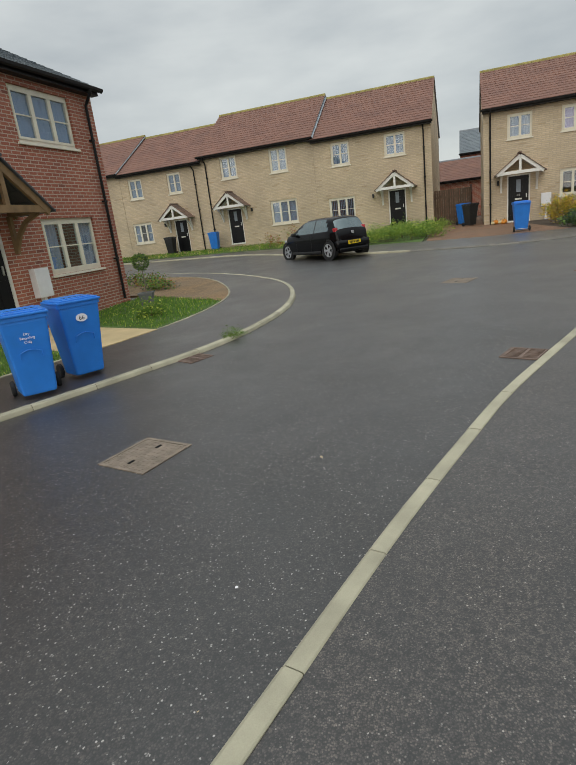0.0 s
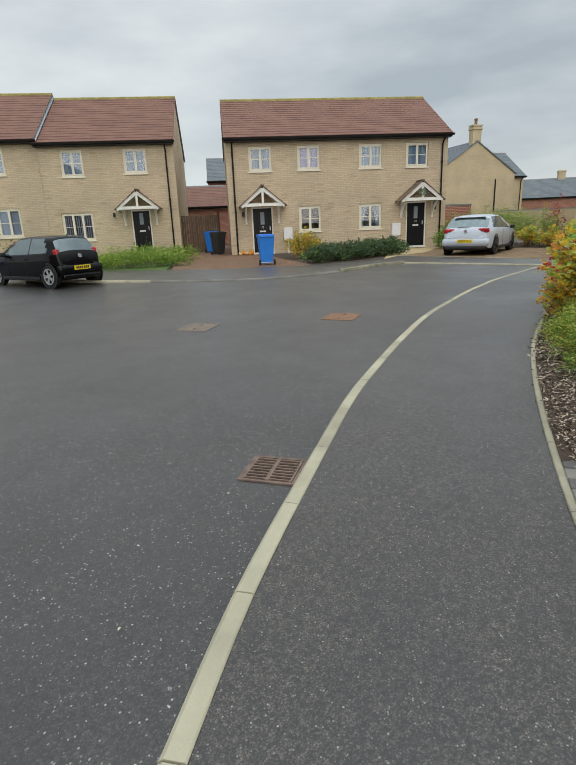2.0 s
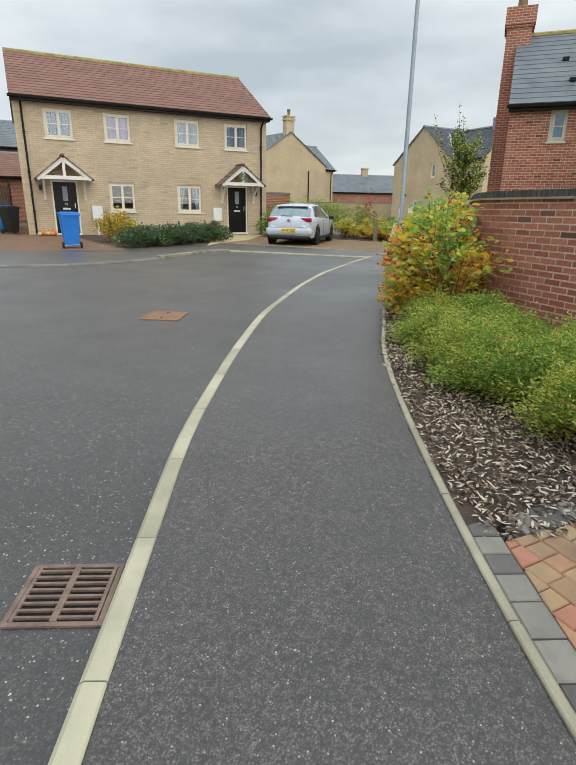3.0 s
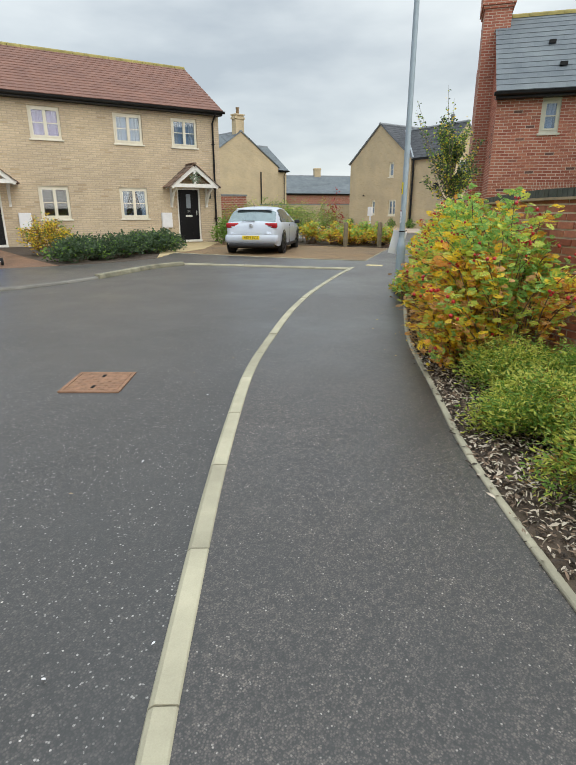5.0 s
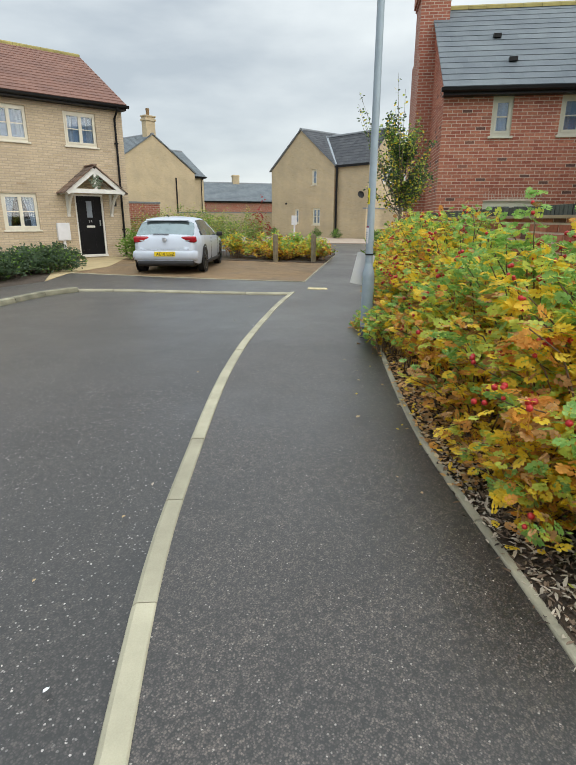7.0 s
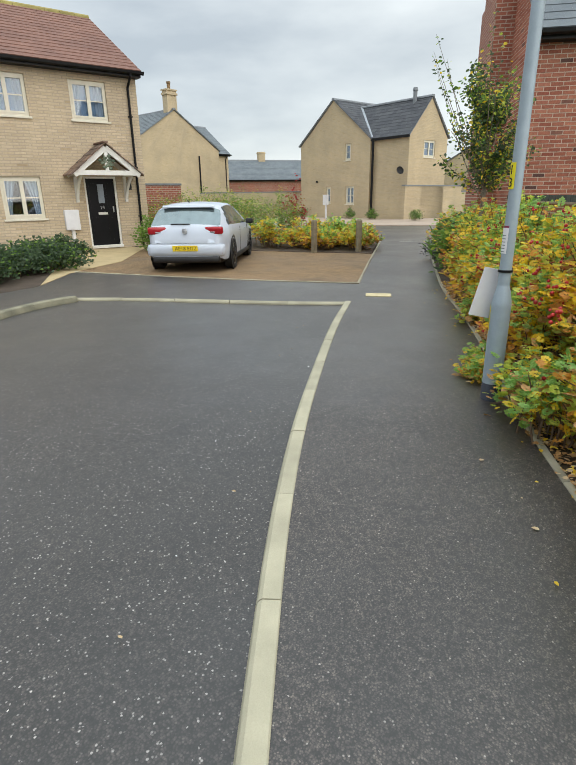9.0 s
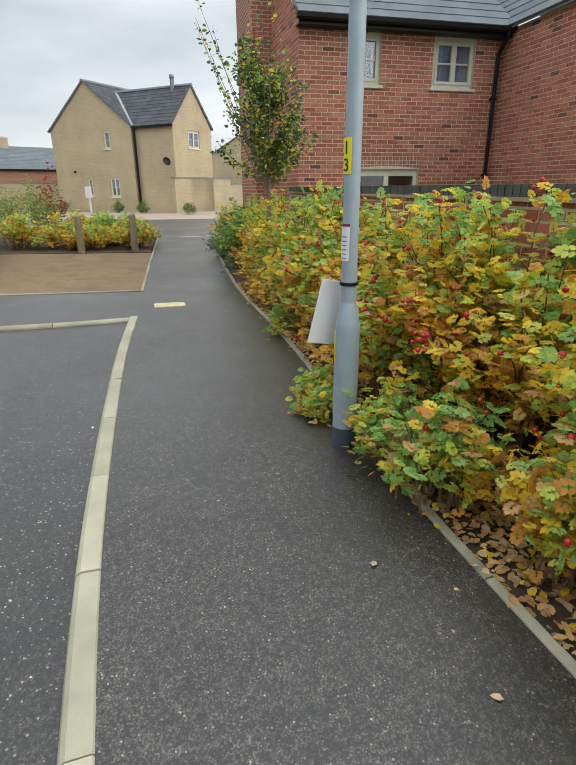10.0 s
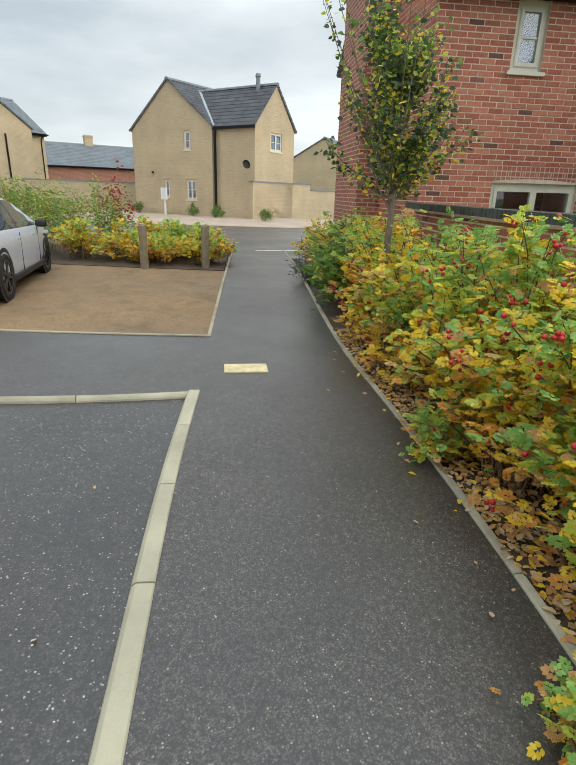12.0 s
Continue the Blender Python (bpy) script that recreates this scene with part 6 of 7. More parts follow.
M_ALLOY_DARK = plain("dark_alloy", (0.05, 0.05, 0.055), 0.35, 0.7, vary=0.1)
M_PLATE_Y = plain("yellow_plate", (0.80, 0.58, 0.02), 0.45, vary=0.05)
M_PLATE_W = plain("white_plate", (0.80, 0.80, 0.80), 0.45, vary=0.05)
M_PLATE_G = plain("green_plate_flash", (0.05, 0.50, 0.12), 0.45, vary=0.05)


def smooth_curve(nodes, s, rounds=2):
    p = np.array(nodes, float)
    v = np.interp(s, p[:, 0], p[:, 1])
    for _ in range(rounds):
        w = v.copy()
        w[1:-1] = 0.25 * v[:-2] + 0.5 * v[1:-1] + 0.25 * v[2:]
        v = w
    return v


def lathe_ring(bm, r0, r1, depth, sides, m):
    """A flat ring of some depth, open in the middle."""
    rows = []
    for r, z in ((r0, 0), (r1, 0), (r1, depth), (r0, depth)):
        rows.append([bm.verts.new(m @ Vector((r * math.cos(2 * math.pi * k / sides), r * math.sin(2 * math.pi * k / sides), z))) for k in range(sides)])
    for j in range(4):
        a, b = rows[j], rows[(j + 1) % 4]
        for k in range(sides):
            bm.faces.new((a[k], a[(k + 1) % sides], b[(k + 1) % sides], b[k]))


def wheel_part(root, x, y, r, side, rim_mat, spokes=5):
    bm = bmesh.new()
    lathe(bm, [(r * 0.66, -0.045), (r * 0.72, -0.092), (r * 0.93, -0.10), (r, -0.07), (r, 0.07), (r * 0.93, 0.10), (r * 0.72, 0.092), (r * 0.66, 0.045)], 32, pose(x, y, r, 0, 90, 90))
    wheel = part("wheel", bm, M_RUBBER, root, "", True)
    rim = bmesh.new()
    out = side * 0.085
    lathe_ring(rim, r * 0.64, r * 0.73, 0.022, 28, pose(x, y, r, 0, 90, 90) @ Matrix.Translation((0, 0, out - 0.011)))
    for k in range(spokes):
        a = 2 * math.pi * k / spokes
        for da in (-0.16, 0.16):
            bar(rim, (x, y + out, r), (x + r * 0.68 * math.cos(a + da), y + out, r + r * 0.68 * math.sin(a + da)), 0.02, 0.034)
    lathe(rim, [(0.001, -0.01), (0.05, -0.01), (0.05, 0.015), (0.001, 0.015)], 14, pose(x, y + out, r, 0, 90, 90))
    part("rim", rim, rim_mat, wheel)
    bm = bmesh.new()
    lathe(bm, [(0.001, -0.002), (r * 0.42, -0.002), (r * 0.42, 0.002), (0.001, 0.002)], 24, pose(x, y + side * 0.052, r, 0, 90, 90))
    part("brake_disc", bm, M_TRIM, wheel)


def car(m, L, W, H, paint, label, top, belt, plan, axles, r, rim_mat, glass_side, pillars, glass_front, glass_rear, number="", extras=None):
    """A car lofted from cross-sections, front along +x: a painted shell, its panes, wheels, lamps and plates."""
    root = empty("car", m, label, "car")
    n = 110
    u = np.linspace(0, 1, n)
    s = 0.5 * u + 0.25 * (1 - np.cos(np.pi * u))
    zt, zb0, wp = smooth_curve(top, s, 3) * H, smooth_curve(belt, s, 3) * H, smooth_curve(plan, s, 3) * W / 2
    groups = {}
    rows = []
    for i in range(n):
        x = -L / 2 + L * s[i]
        t = zt[i]
        b = min(zb0[i], t - 0.02)
        w = wp[i]
        up = min(1.0, max(0.0, (t - b) / (0.30 * H)))
        wr = w * (0.94 - 0.25 * up)
        lo = 0.17 + 0.10 * max(0.0, (s[i] - 0.92) / 0.08) ** 1.5 + 0.08 * max(0.0, (0.05 - s[i]) / 0.05)
        ring = [(0, lo), (w * 0.82, lo), (w * 0.955, lo + 0.10 * (b - lo)), (w * 0.995, lo + 0.30 * (b - lo)), (w, lo + 0.72 * (b - lo)), (w * 0.985, b - 0.03), (w * 0.955, b)]
        for f in (0.3, 0.6, 0.86):
            ring.append((w * 0.955 + (wr - w * 0.955) * f ** 1.15, b + (t - b) * f))
        ring += [(wr * 0.93, t - 0.018), (wr * 0.72, t), (wr * 0.36, t + 0.014), (0, t + 0.018)]
        rows.append([(x, y, z) for y, z in ring])
    k = len(rows[0])

    def kind(i, j):
        c = (s[i] + s[i + 1]) / 2
        if 6 <= j <= 8 and glass_side[0] < c < glass_side[1]:
            for p in pillars:
                if abs(c - p) < 0.008:
                    return "trim"
            e = 0.045 * (j - 6)
            if glass_side[0] + e * 0.6 < c < glass_side[1] - e * 1.6:
                return "side_window_%d" % sum(c > p for p in pillars)
            return "body"
        if j >= 10 and glass_front[0] < c < glass_front[1]:
            return "windscreen"
        if j >= 9 and glass_rear[0] < c < glass_rear[1]:
            return "rear_window"
        if j <= 1:
            return "trim"
        return "body"

    for side in (1, -1):
        for i in range(n - 1):
            for j in range(k - 1):
                quad = [rows[i][j], rows[i + 1][j], rows[i + 1][j + 1], rows[i][j + 1]]
                quad = [(a, b * side, c) for a, b, c in quad]
                name = kind(i, j)
                if name.startswith("side"):
                    name += "l" if side > 0 else "r"
                groups.setdefault(name, []).append(quad if side < 0 else quad[::-1])
    for row, flip in ((rows[0], False), (rows[-1], True)):
        for j in range(k - 1):
            a, b = row[j], row[j + 1]
            quad = [a, b, (b[0], -b[1], b[2]), (a[0], -a[1], a[2])]
            groups["body"].append(quad if flip else quad[::-1])
    body = None
    for name in sorted(groups):
        bm = bmesh.new()
        for quad in groups[name]:
            vs = [bm.verts.new(p) for p in quad]
            bm.faces.new(vs)
        bmesh.ops.remove_doubles(bm, verts=bm.verts, dist=0.0008)
        mat = paint if name == "body" else M_TRIM if name == "trim" else M_CAR_GLASS
        ob = part("body" if name == "body" else "trim" if name == "trim" else "side_window" if name.startswith("side") else name, bm, mat, root, "", True)
        if name == "body":
            body = ob
    for ax in axles:
        for side in (1, -1):
            y = side * (W / 2 - 0.10)
            i = int(np.searchsorted(s, (ax + L / 2) / L))
            bm = bmesh.new()
            # black ring stands in for the shaded arch opening, which is not cut
            lathe_ring(bm, r * 1.0, r + 0.055, 0.014, 32, pose(ax, side * (wp[i] - 0.004), r + 0.01, 0, 90, 90) @ Matrix.Translation((0, 0, -0.006)))
            part("arch_shade_ring", bm, M_TRIM, root)
            wheel_part(root, ax, side * (wp[i] - 0.085), r, side, rim_mat)
    if extras:
        extras(root, body)
    return root


def plate(parent, m, text, mat, green=False):
    p = part("number_plate", boxes((-0.26, 0.26, -0.008, 0.004, -0.056, 0.056)), mat, parent)
    p.matrix_basis = m
    if green:
        part("flash", boxes((-0.255, -0.215, -0.0095, -0.0085, -0.052, 0.052)), M_PLATE_G, p)
    if text:
        lettering(text, 0.105, pose(0.015, -0.0095, -0.037, 90, 0, 0), M_INK, p)
    else:
        for k in range(7):
            part("character", boxes((-0.21 + 0.058 * k + (0.02 if k > 3 else 0), -0.168 + 0.058 * k + (0.02 if k > 3 else 0), -0.0095, -0.0085, -0.035, 0.035)), M_INK, p)
    return p


def block(name, parent, mat, m, sx, sy, sz, bevel):
    bm = bmesh.new()
    box(bm, -sx / 2, sx / 2, -sy / 2, sy / 2, -sz / 2, sz / 2, bevel=bevel)
    o = part(name, bm, mat, parent, "", True)
    o.matrix_basis = m
    return o


def hatch_extras(L, W, H, number, tail_w, bumper, tail_h=0.14):
    def add(root, body):
        for side in (1, -1):
            block("tail_lamp", root, M_TAIL, pose(-L / 2 + (0.108 if tail_h < 0.2 else 0.165), side * (W / 2 - 0.10 - tail_w / 2), H * 0.61, 0, 8 if tail_h > 0.2 else -8, side * 16), 0.13, tail_w, tail_h, 0.035)
            block("lamp_lens", root, M_HEAD, pose(-L / 2 + (0.104 if tail_h < 0.2 else 0.155), side * (W / 2 - 0.12 - tail_w / 2), H * 0.59, 0, -8, side * 16), 0.13, tail_w * 0.34, tail_h * 0.16, 0.008)
            block("wing_mirror", root, M_TRIM, pose(L * 0.185, side * (W / 2 + 0.06), H * 0.66), 0.10, 0.18, 0.12, 0.035)
            block("door_handle", root, body.data.materials[0], pose(-L * 0.11, side * (W / 2 + 0.002), H * 0.56), 0.16, 0.03, 0.03, 0.01)
            block("door_handle", root, body.data.materials[0], pose(L * 0.10, side * (W / 2 + 0.002), H * 0.555), 0.16, 0.03, 0.03, 0.01)
            block("headlamp", root, M_HEAD, pose(L / 2 - 0.22, side * (W / 2 - 0.22), H * 0.46, 0, 20, -side * 32), 0.30, 0.26, 0.11, 0.04)
            for x in (-0.035, 0.235):
                block("door_gap", root, M_TRIM, pose(-L * 0.06 + x * L, side * (W / 2 - 0.004), H * 0.40), 0.008, 0.012, H * 0.42, 0.003)
            block("exhaust_trim", root, M_TRIM, pose(-L / 2 + 0.0, side * (W / 2 - 0.38), 0.27), 0.05, 0.24, 0.05, 0.015)
            block("reflector", root, M_TAIL, pose(-L / 2 + 0.03, side * (W / 2 - 0.22), 0.40, 0, 0, side * 12), 0.04, 0.24, 0.035, 0.01)
            block("sill_trim", root, M_TRIM, pose(0, side * (W / 2 - 0.01), 0.24), L * 0.5, 0.03, 0.09, 0.012)
        block("lower_bumper", root, bumper, pose(-L / 2 + 0.06, 0, 0.265), 0.19, W * 0.80, 0.13, 0.05)
        block("bumper", root, body.data.materials[0], pose(-L / 2 + 0.075, 0, 0.45), 0.21, W * 0.93, 0.26, 0.10)
        block("spoiler", root, body.data.materials[0], pose(-L / 2 + 0.50, 0, H * 0.945, 0, -14, 0), 0.13, W * 0.62, 0.03, 0.013)
        block("boot_badge", root, M_ALLOY, pose(-L / 2 + 0.018, 0, H * 0.60), 0.02, 0.10, 0.10, 0.03)
        block("rear_wiper", root, M_TRIM, pose(-L / 2 + 0.12, 0.1, H * 0.70, 0, -30, 0), 0.02, 0.4, 0.02, 0.006)
        plate(root, pose(-L / 2 - 0.036, 0, 0.49, 0, 0, -90), number, M_PLATE_Y)
        bm = bmesh.new()
        tube(bm, [(-L * 0.36, 0, H), (-L * 0.40, 0, H + 0.07)], 0.012, 0.004)
        part("aerial", bm, M_TRIM, root)
    return add


HATCH_TOP = ((0, 0.44), (0.012, 0.60), (0.035, 0.68), (0.125, 0.93), (0.18, 0.975), (0.32, 1.0), (0.48, 0.985), (0.56, 0.945), (0.72, 0.685), (0.86, 0.62), (0.955, 0.52), (1.0, 0.36))
HATCH_BELT = ((0, 0.40), (0.02, 0.64), (0.12, 0.675), (0.4, 0.655), (0.72, 0.635), (0.86, 0.58), (1.0, 0.34))
HATCH_PLAN = ((0, 0.78), (0.03, 0.88), (0.10, 0.965), (0.16, 0.99), (0.3, 1.0), (0.7, 1.0), (0.88, 0.955), (0.96, 0.82), (1.0, 0.62))
white_car = car(pose(17.03, 17.12, ground_z(16.95, 17.2) - 0.005, 0, 0, 29), 4.2, 1.76, 1.37, M_CAR_WHITE, "white five-door hatchback parked on the gravel bay", HATCH_TOP, HATCH_BELT, HATCH_PLAN, (-1.33, 1.30), 0.32, M_ALLOY_DARK, (0.115, 0.70), (0.20, 0.415), (0.575, 0.715), (0.04, 0.12), "", hatch_extras(4.2, 1.76, 1.37, "AE18 EGZ", 0.38, M_TRIM))
CITY_TOP = ((0, 0.40), (0.012, 0.60), (0.03, 0.66), (0.10, 0.965), (0.16, 0.99), (0.35, 1.0), (0.52, 0.985), (0.60, 0.94), (0.76, 0.68), (0.88, 0.62), (0.96, 0.52), (1.0, 0.36))
black_car = car(pose(1.86, 18.98, ground_z(1.9, 18.6) - 0.055, 0, 0, 122), 3.25, 1.52, 1.33, M_CAR_BLACK, "small black hatchback parked at the kerb", CITY_TOP, HATCH_BELT, HATCH_PLAN, (-1.2, 1.2), 0.29, M_ALLOY, (0.13, 0.73), (0.36,), (0.615, 0.755), (0.035, 0.095), "", hatch_extras(3.25, 1.52, 1.33, "", 0.15, M_CAR_BLACK, 0.34))
far_car = car(on_ground(-10.2, 30.6, 60), 3.7, 1.66, 1.45, M_CAR_BLACK, "dark car parked before the terrace's far end", CITY_TOP, HATCH_BELT, HATCH_PLAN, (-1.2, 1.2), 0.29, M_ALLOY, (0.13, 0.73), (0.36,), (0.615, 0.755), (0.035, 0.095), "", hatch_extras(3.7, 1.66, 1.45, "", 0.16, M_CAR_BLACK, 0.34))


def saloon_extras(root, body):
    L, W = 4.69, 1.85
    for side in (1, -1):
        bm = bmesh.new()
        pts = [Vector((L / 2 - 0.15, side * 0.675, 0.632)), Vector((L / 2 - 0.29, side * 0.75, 0.706)), Vector((L / 2 - 0.48, side * 0.81, 0.780)), Vector((L / 2 - 0.74, side * 0.845, 0.85))]
        rings = []
        for p, wid, hi in zip(pts, (0.05, 0.085, 0.07, 0.02), (0.045, 0.05, 0.035, 0.012)):
            rings.append([bm.verts.new((p.x + 0.10 * math.cos(a) * wid * 8 * 0.3, p.y + wid * math.cos(a), p.z + hi * math.sin(a))) for a in np.linspace(0, 2 * math.pi, 12, endpoint=False)])
        for a, b in zip(rings, rings[1:]):
            for q in range(12):
                bm.faces.new((a[q], a[(q + 1) % 12], b[(q + 1) % 12], b[q]))
        bm.faces.new(rings[0])
        bm.faces.new(rings[-1])
        part("headlamp", bm, M_HEAD, root, "clear swept-back headlamp", True)
        block("wing_mirror", root, M_CAR_GREY, pose(0.62, side * (W / 2 + 0.06), 0.97), 0.12, 0.2, 0.12, 0.04)
    bm = bmesh.new()
    tube(bm, [(L / 2 - 0.25 - 0.16 * (abs(y) / 0.62) ** 2.2, y, 0.750 + 0.028 * (abs(y) / 0.62) ** 2) for y in np.linspace(-0.62, 0.62, 21)], 0.0035, sides=5)
    part("bonnet_gap", bm, M_TRIM, root)
    bm = bmesh.new()
    box(bm, -0.02, 0.02, -0.035, 0.035, 0, 0.004)
    box(bm, -0.045, -0.02, -0.01, 0.01, 0, 0.004)
    b = part("bonnet_badge", bm, M_ALLOY, root)
    b.matrix_basis = pose(L / 2 - 0.17, 0, 0.712, 0, 20, 0)
    plate(root, pose(L / 2 + 0.006, 0, 0.43, 0, 0, 90) @ pose(0, 0, 0, -8, 0, 0), "BV73 DND", M_PLATE_W, True)


SAL_TOP = ((0, 0.45), (0.02, 0.70), (0.10, 0.76), (0.18, 0.84), (0.32, 0.96), (0.45, 1.0), (0.55, 0.98), (0.63, 0.90), (0.76, 0.675), (0.88, 0.575), (0.95, 0.50), (0.98, 0.46), (1.0, 0.405))
SAL_BELT = ((0, 0.42), (0.03, 0.66), (0.3, 0.68), (0.74, 0.63), (0.87, 0.56), (0.95, 0.47), (1.0, 0.34))
SAL_PLAN = ((0, 0.78), (0.04, 0.88), (0.15, 0.98), (0.3, 1.0), (0.75, 1.0), (0.86, 0.975), (0.93, 0.895), (0.965, 0.80), (0.985, 0.69), (0.995, 0.58), (1.0, 0.42))
grey_car = car(pose(5.79, 1.69, 0.075, 0, 0, 148), 4.69, 1.85, 1.44, M_CAR_GREY, "dark grey electric saloon parked on block paving", SAL_TOP, SAL_BELT, SAL_PLAN, (-1.42, 1.45), 0.34, M_ALLOY_DARK, (0.16, 0.72), (0.42,), (0.64, 0.765), (0.14, 0.30), "", saloon_extras)

# ---- house fittings and yard ----
def meter_box(house_root, x, label_mat=M_PAPER, z0=0.62, z1=1.18, y=0.0):
    b = part("meter_box", boxes((x - 0.2, x + 0.2, y - 0.16, y - 0.003, z0, z1), bevel=0.012), label_mat, house_root, "white plastic meter cabinet")
    part("meter_duct", boxes((x - 0.04, x + 0.04, y - 0.10, y - 0.003, 0.0, z0)), label_mat, b)
    part("meter_door", boxes((x - 0.17, x + 0.17, y - 0.167, y - 0.158, z0 + 0.03, z1 - 0.03), bevel=0.003), label_mat, b)


meter_box(house_a, -7.42)
meter_box(house_a, -2.38)
meter_box(house_r, -3.08, z0=0.52, z1=1.12)
meter_box(house_d, 2.95 + 0.7, y=-1.0, z0=0.85, z1=1.5)
for h, x in ((house_a, -9.4), (house_b, -3.0), (house_b2, -9.9), (house_b3, -15.6), (house_a, -0.55)):
    b = part("wall_lamp", boxes((x - 0.05, x + 0.05, -0.13, -0.05, 1.72, 1.92), (x - 0.02, x + 0.02, -0.06, -0.003, 1.84, 1.88), bevel=0.008), M_TRIM, h)
bm = bmesh.new()
for k in range(12):
    a = k * 2.4
    r = 0.05 + 0.012 * k
    bmesh.ops.create_icosphere(bm, subdivisions=1, radius=0.06, matrix=pose(-1.40 + r * math.cos(a) * 1.3, -0.80, 2.43 + r * math.sin(a), 0, 0, 0) @ Matrix.Diagonal((1.2, 0.35, 0.8, 1)))
part("wreath", bm, leafy("wreath_leaf", (0.14, 0.20, 0.13), (0.34, 0.40, 0.30)), house_a, "pale green decoration in the porch gable")

M_PUMPKIN = plain("orange_pumpkin", (0.72, 0.26, 0.03), 0.55, vary=0.15)
M_SQUASH = plain("pale_squash", (0.66, 0.55, 0.32), 0.55, vary=0.12)
M_STALK = plain("dry_stalk", (0.25, 0.19, 0.08), 0.8)


def pumpkin(x, y, r, material, label):
    root = empty("pumpkin", on_ground(x, y), label, "pumpkin", "pumpkins by the door")
    bm = bmesh.new()
    rings = []
    for i in range(9):
        th = math.pi * i / 8
        ring = []
        for k in range(32):
            a = 2 * math.pi * k / 32
            rr = r * math.sin(th) * (1 + 0.09 * abs(math.sin(a * 4)) - 0.05) + 0.003
            ring.append(bm.verts.new((rr * math.cos(a), rr * math.sin(a), r * 0.8 - r * 0.8 * math.cos(th))))
        rings.append(ring)
    for a, b in zip(rings, rings[1:]):
        for k in range(32):
            bm.faces.new((a[k], a[(k + 1) % 32], b[(k + 1) % 32], b[k]))
    part("flesh", bm, material, root, "", True)
    bm = bmesh.new()
    tube(bm, [(0, 0, r * 1.55), (0.01, 0, r * 1.75), (0.03, 0.01, r * 1.95)], 0.02, 0.012, 7)
    part("stalk", bm, M_STALK, root)


for u, d, r, mt, lab in ((-9.15, -0.35, 0.13, M_PUMPKIN, "orange pumpkin by the front door"), (-9.32, -0.42, 0.10, M_SQUASH, "pale squash by the front door"), (-9.5, -0.35, 0.12, M_PUMPKIN, "orange pumpkin by the front door"), (-9.64, -0.48, 0.08, M_SQUASH, "pale squash by the front door"), (-9.2, -0.58, 0.09, M_PUMPKIN, "orange pumpkin by the front door")):
    v = A_POSE @ Vector((u, d, 0))
    pumpkin(v.x, v.y, r, mt, lab)

M_FENCE = plain("weathered_fence", (0.13, 0.085, 0.055), 0.85, vary=0.25, scale=5, each=0.2)
fence = empty("fence", pose(8.75, 28.5, 0.62, 0, 0, -12), "weathered close-boarded fence across the yard", "fence")
for k in range(16):
    part("board", boxes((0.115 * k, 0.115 * k + 0.105, 0, 0.02, 0, 1.75)), M_FENCE, fence)
for z in (0.35, 1.35):
    part("rail", boxes((0, 1.85, 0.02, 0.06, z, z + 0.08)), M_FENCE, fence)
gate = empty("gate", pose(10.6, 28.1, 0.62, 0, 0, 75), "dark red-brown boarded yard gate standing open", "gate")
for k in range(9):
    part("board", boxes((0.115 * k, 0.115 * k + 0.108, 0, 0.02, 0.04, 1.9)), plain("red_brown_stain", (0.10, 0.035, 0.028), 0.8, vary=0.2, each=0.15) if k == 0 else bpy.data.materials["red_brown_stain"], gate)
part("rail", boxes((0, 1.03, 0.02, 0.06, 0.4, 0.5)), bpy.data.materials["red_brown_stain"], gate)
part("rail", boxes((0, 1.03, 0.02, 0.06, 1.4, 1.5)), bpy.data.materials["red_brown_stain"], gate)
M_POST = plain("weathered_timber", (0.27, 0.225, 0.15), 0.85, vary=0.2, scale=7, bump=0.3)
for px, py in ((19.74, 15.69), (20.4, 14.68)):
    post = empty("timber_post", on_ground(px, py, -20), "weathered square timber post at the parking bay", "bollard", "timber posts")
    part("shaft", boxes((-0.058, 0.058, -0.058, 0.058, -0.1, 0.82), bevel=0.008), M_POST, post)
    bm = bmesh.new()
    lathe(bm, [(0.082, 0.82), (0.05, 0.85), (0.001, 0.86)], 4, pose(0, 0, 0, 0, 0, 45))
    part("cap", bm, M_POST, post)
red_wall = empty("brick_pier", pose(20.2, 23.6, 0.45, 0, 0, -20), "low red brick wall behind the house corner", "wall")
part("wall", boxes((0, 2.2, 0, 0.22, -0.3, 1.9)), M_RED, red_wall)
part("coping", boxes((-0.03, 2.23, -0.03, 0.25, 1.9, 1.97)), M_LEAD, red_wall)

# ---- topiary in a pot ----
pot = empty("topiary", on_ground(-3.07, 12.63), "clipped ball topiary on a stem in a grey square pot", "potted plant")
bm = bmesh.new()
lathe(bm, [(0.16, 0.0), (0.22, 0.30), (0.24, 0.30), (0.24, 0.34), (0.20, 0.34), (0.19, 0.28)], 4, pose(0, 0, 0, 0, 0, 45))
part("pot", bm, plain("grey_planter", (0.15, 0.155, 0.16), 0.7, vary=0.15), pot)
bm = bmesh.new()
tube(bm, [(0, 0, 0.28), (0.015, 0, 0.6), (0.0, 0.01, 0.95)], 0.014)
part("stem", bm, M_BARK, pot)
rng_t = np.random.default_rng(77)
d = rng_t.normal(0, 1, (1500, 3))
d /= np.linalg.norm(d, axis=1)[:, None]
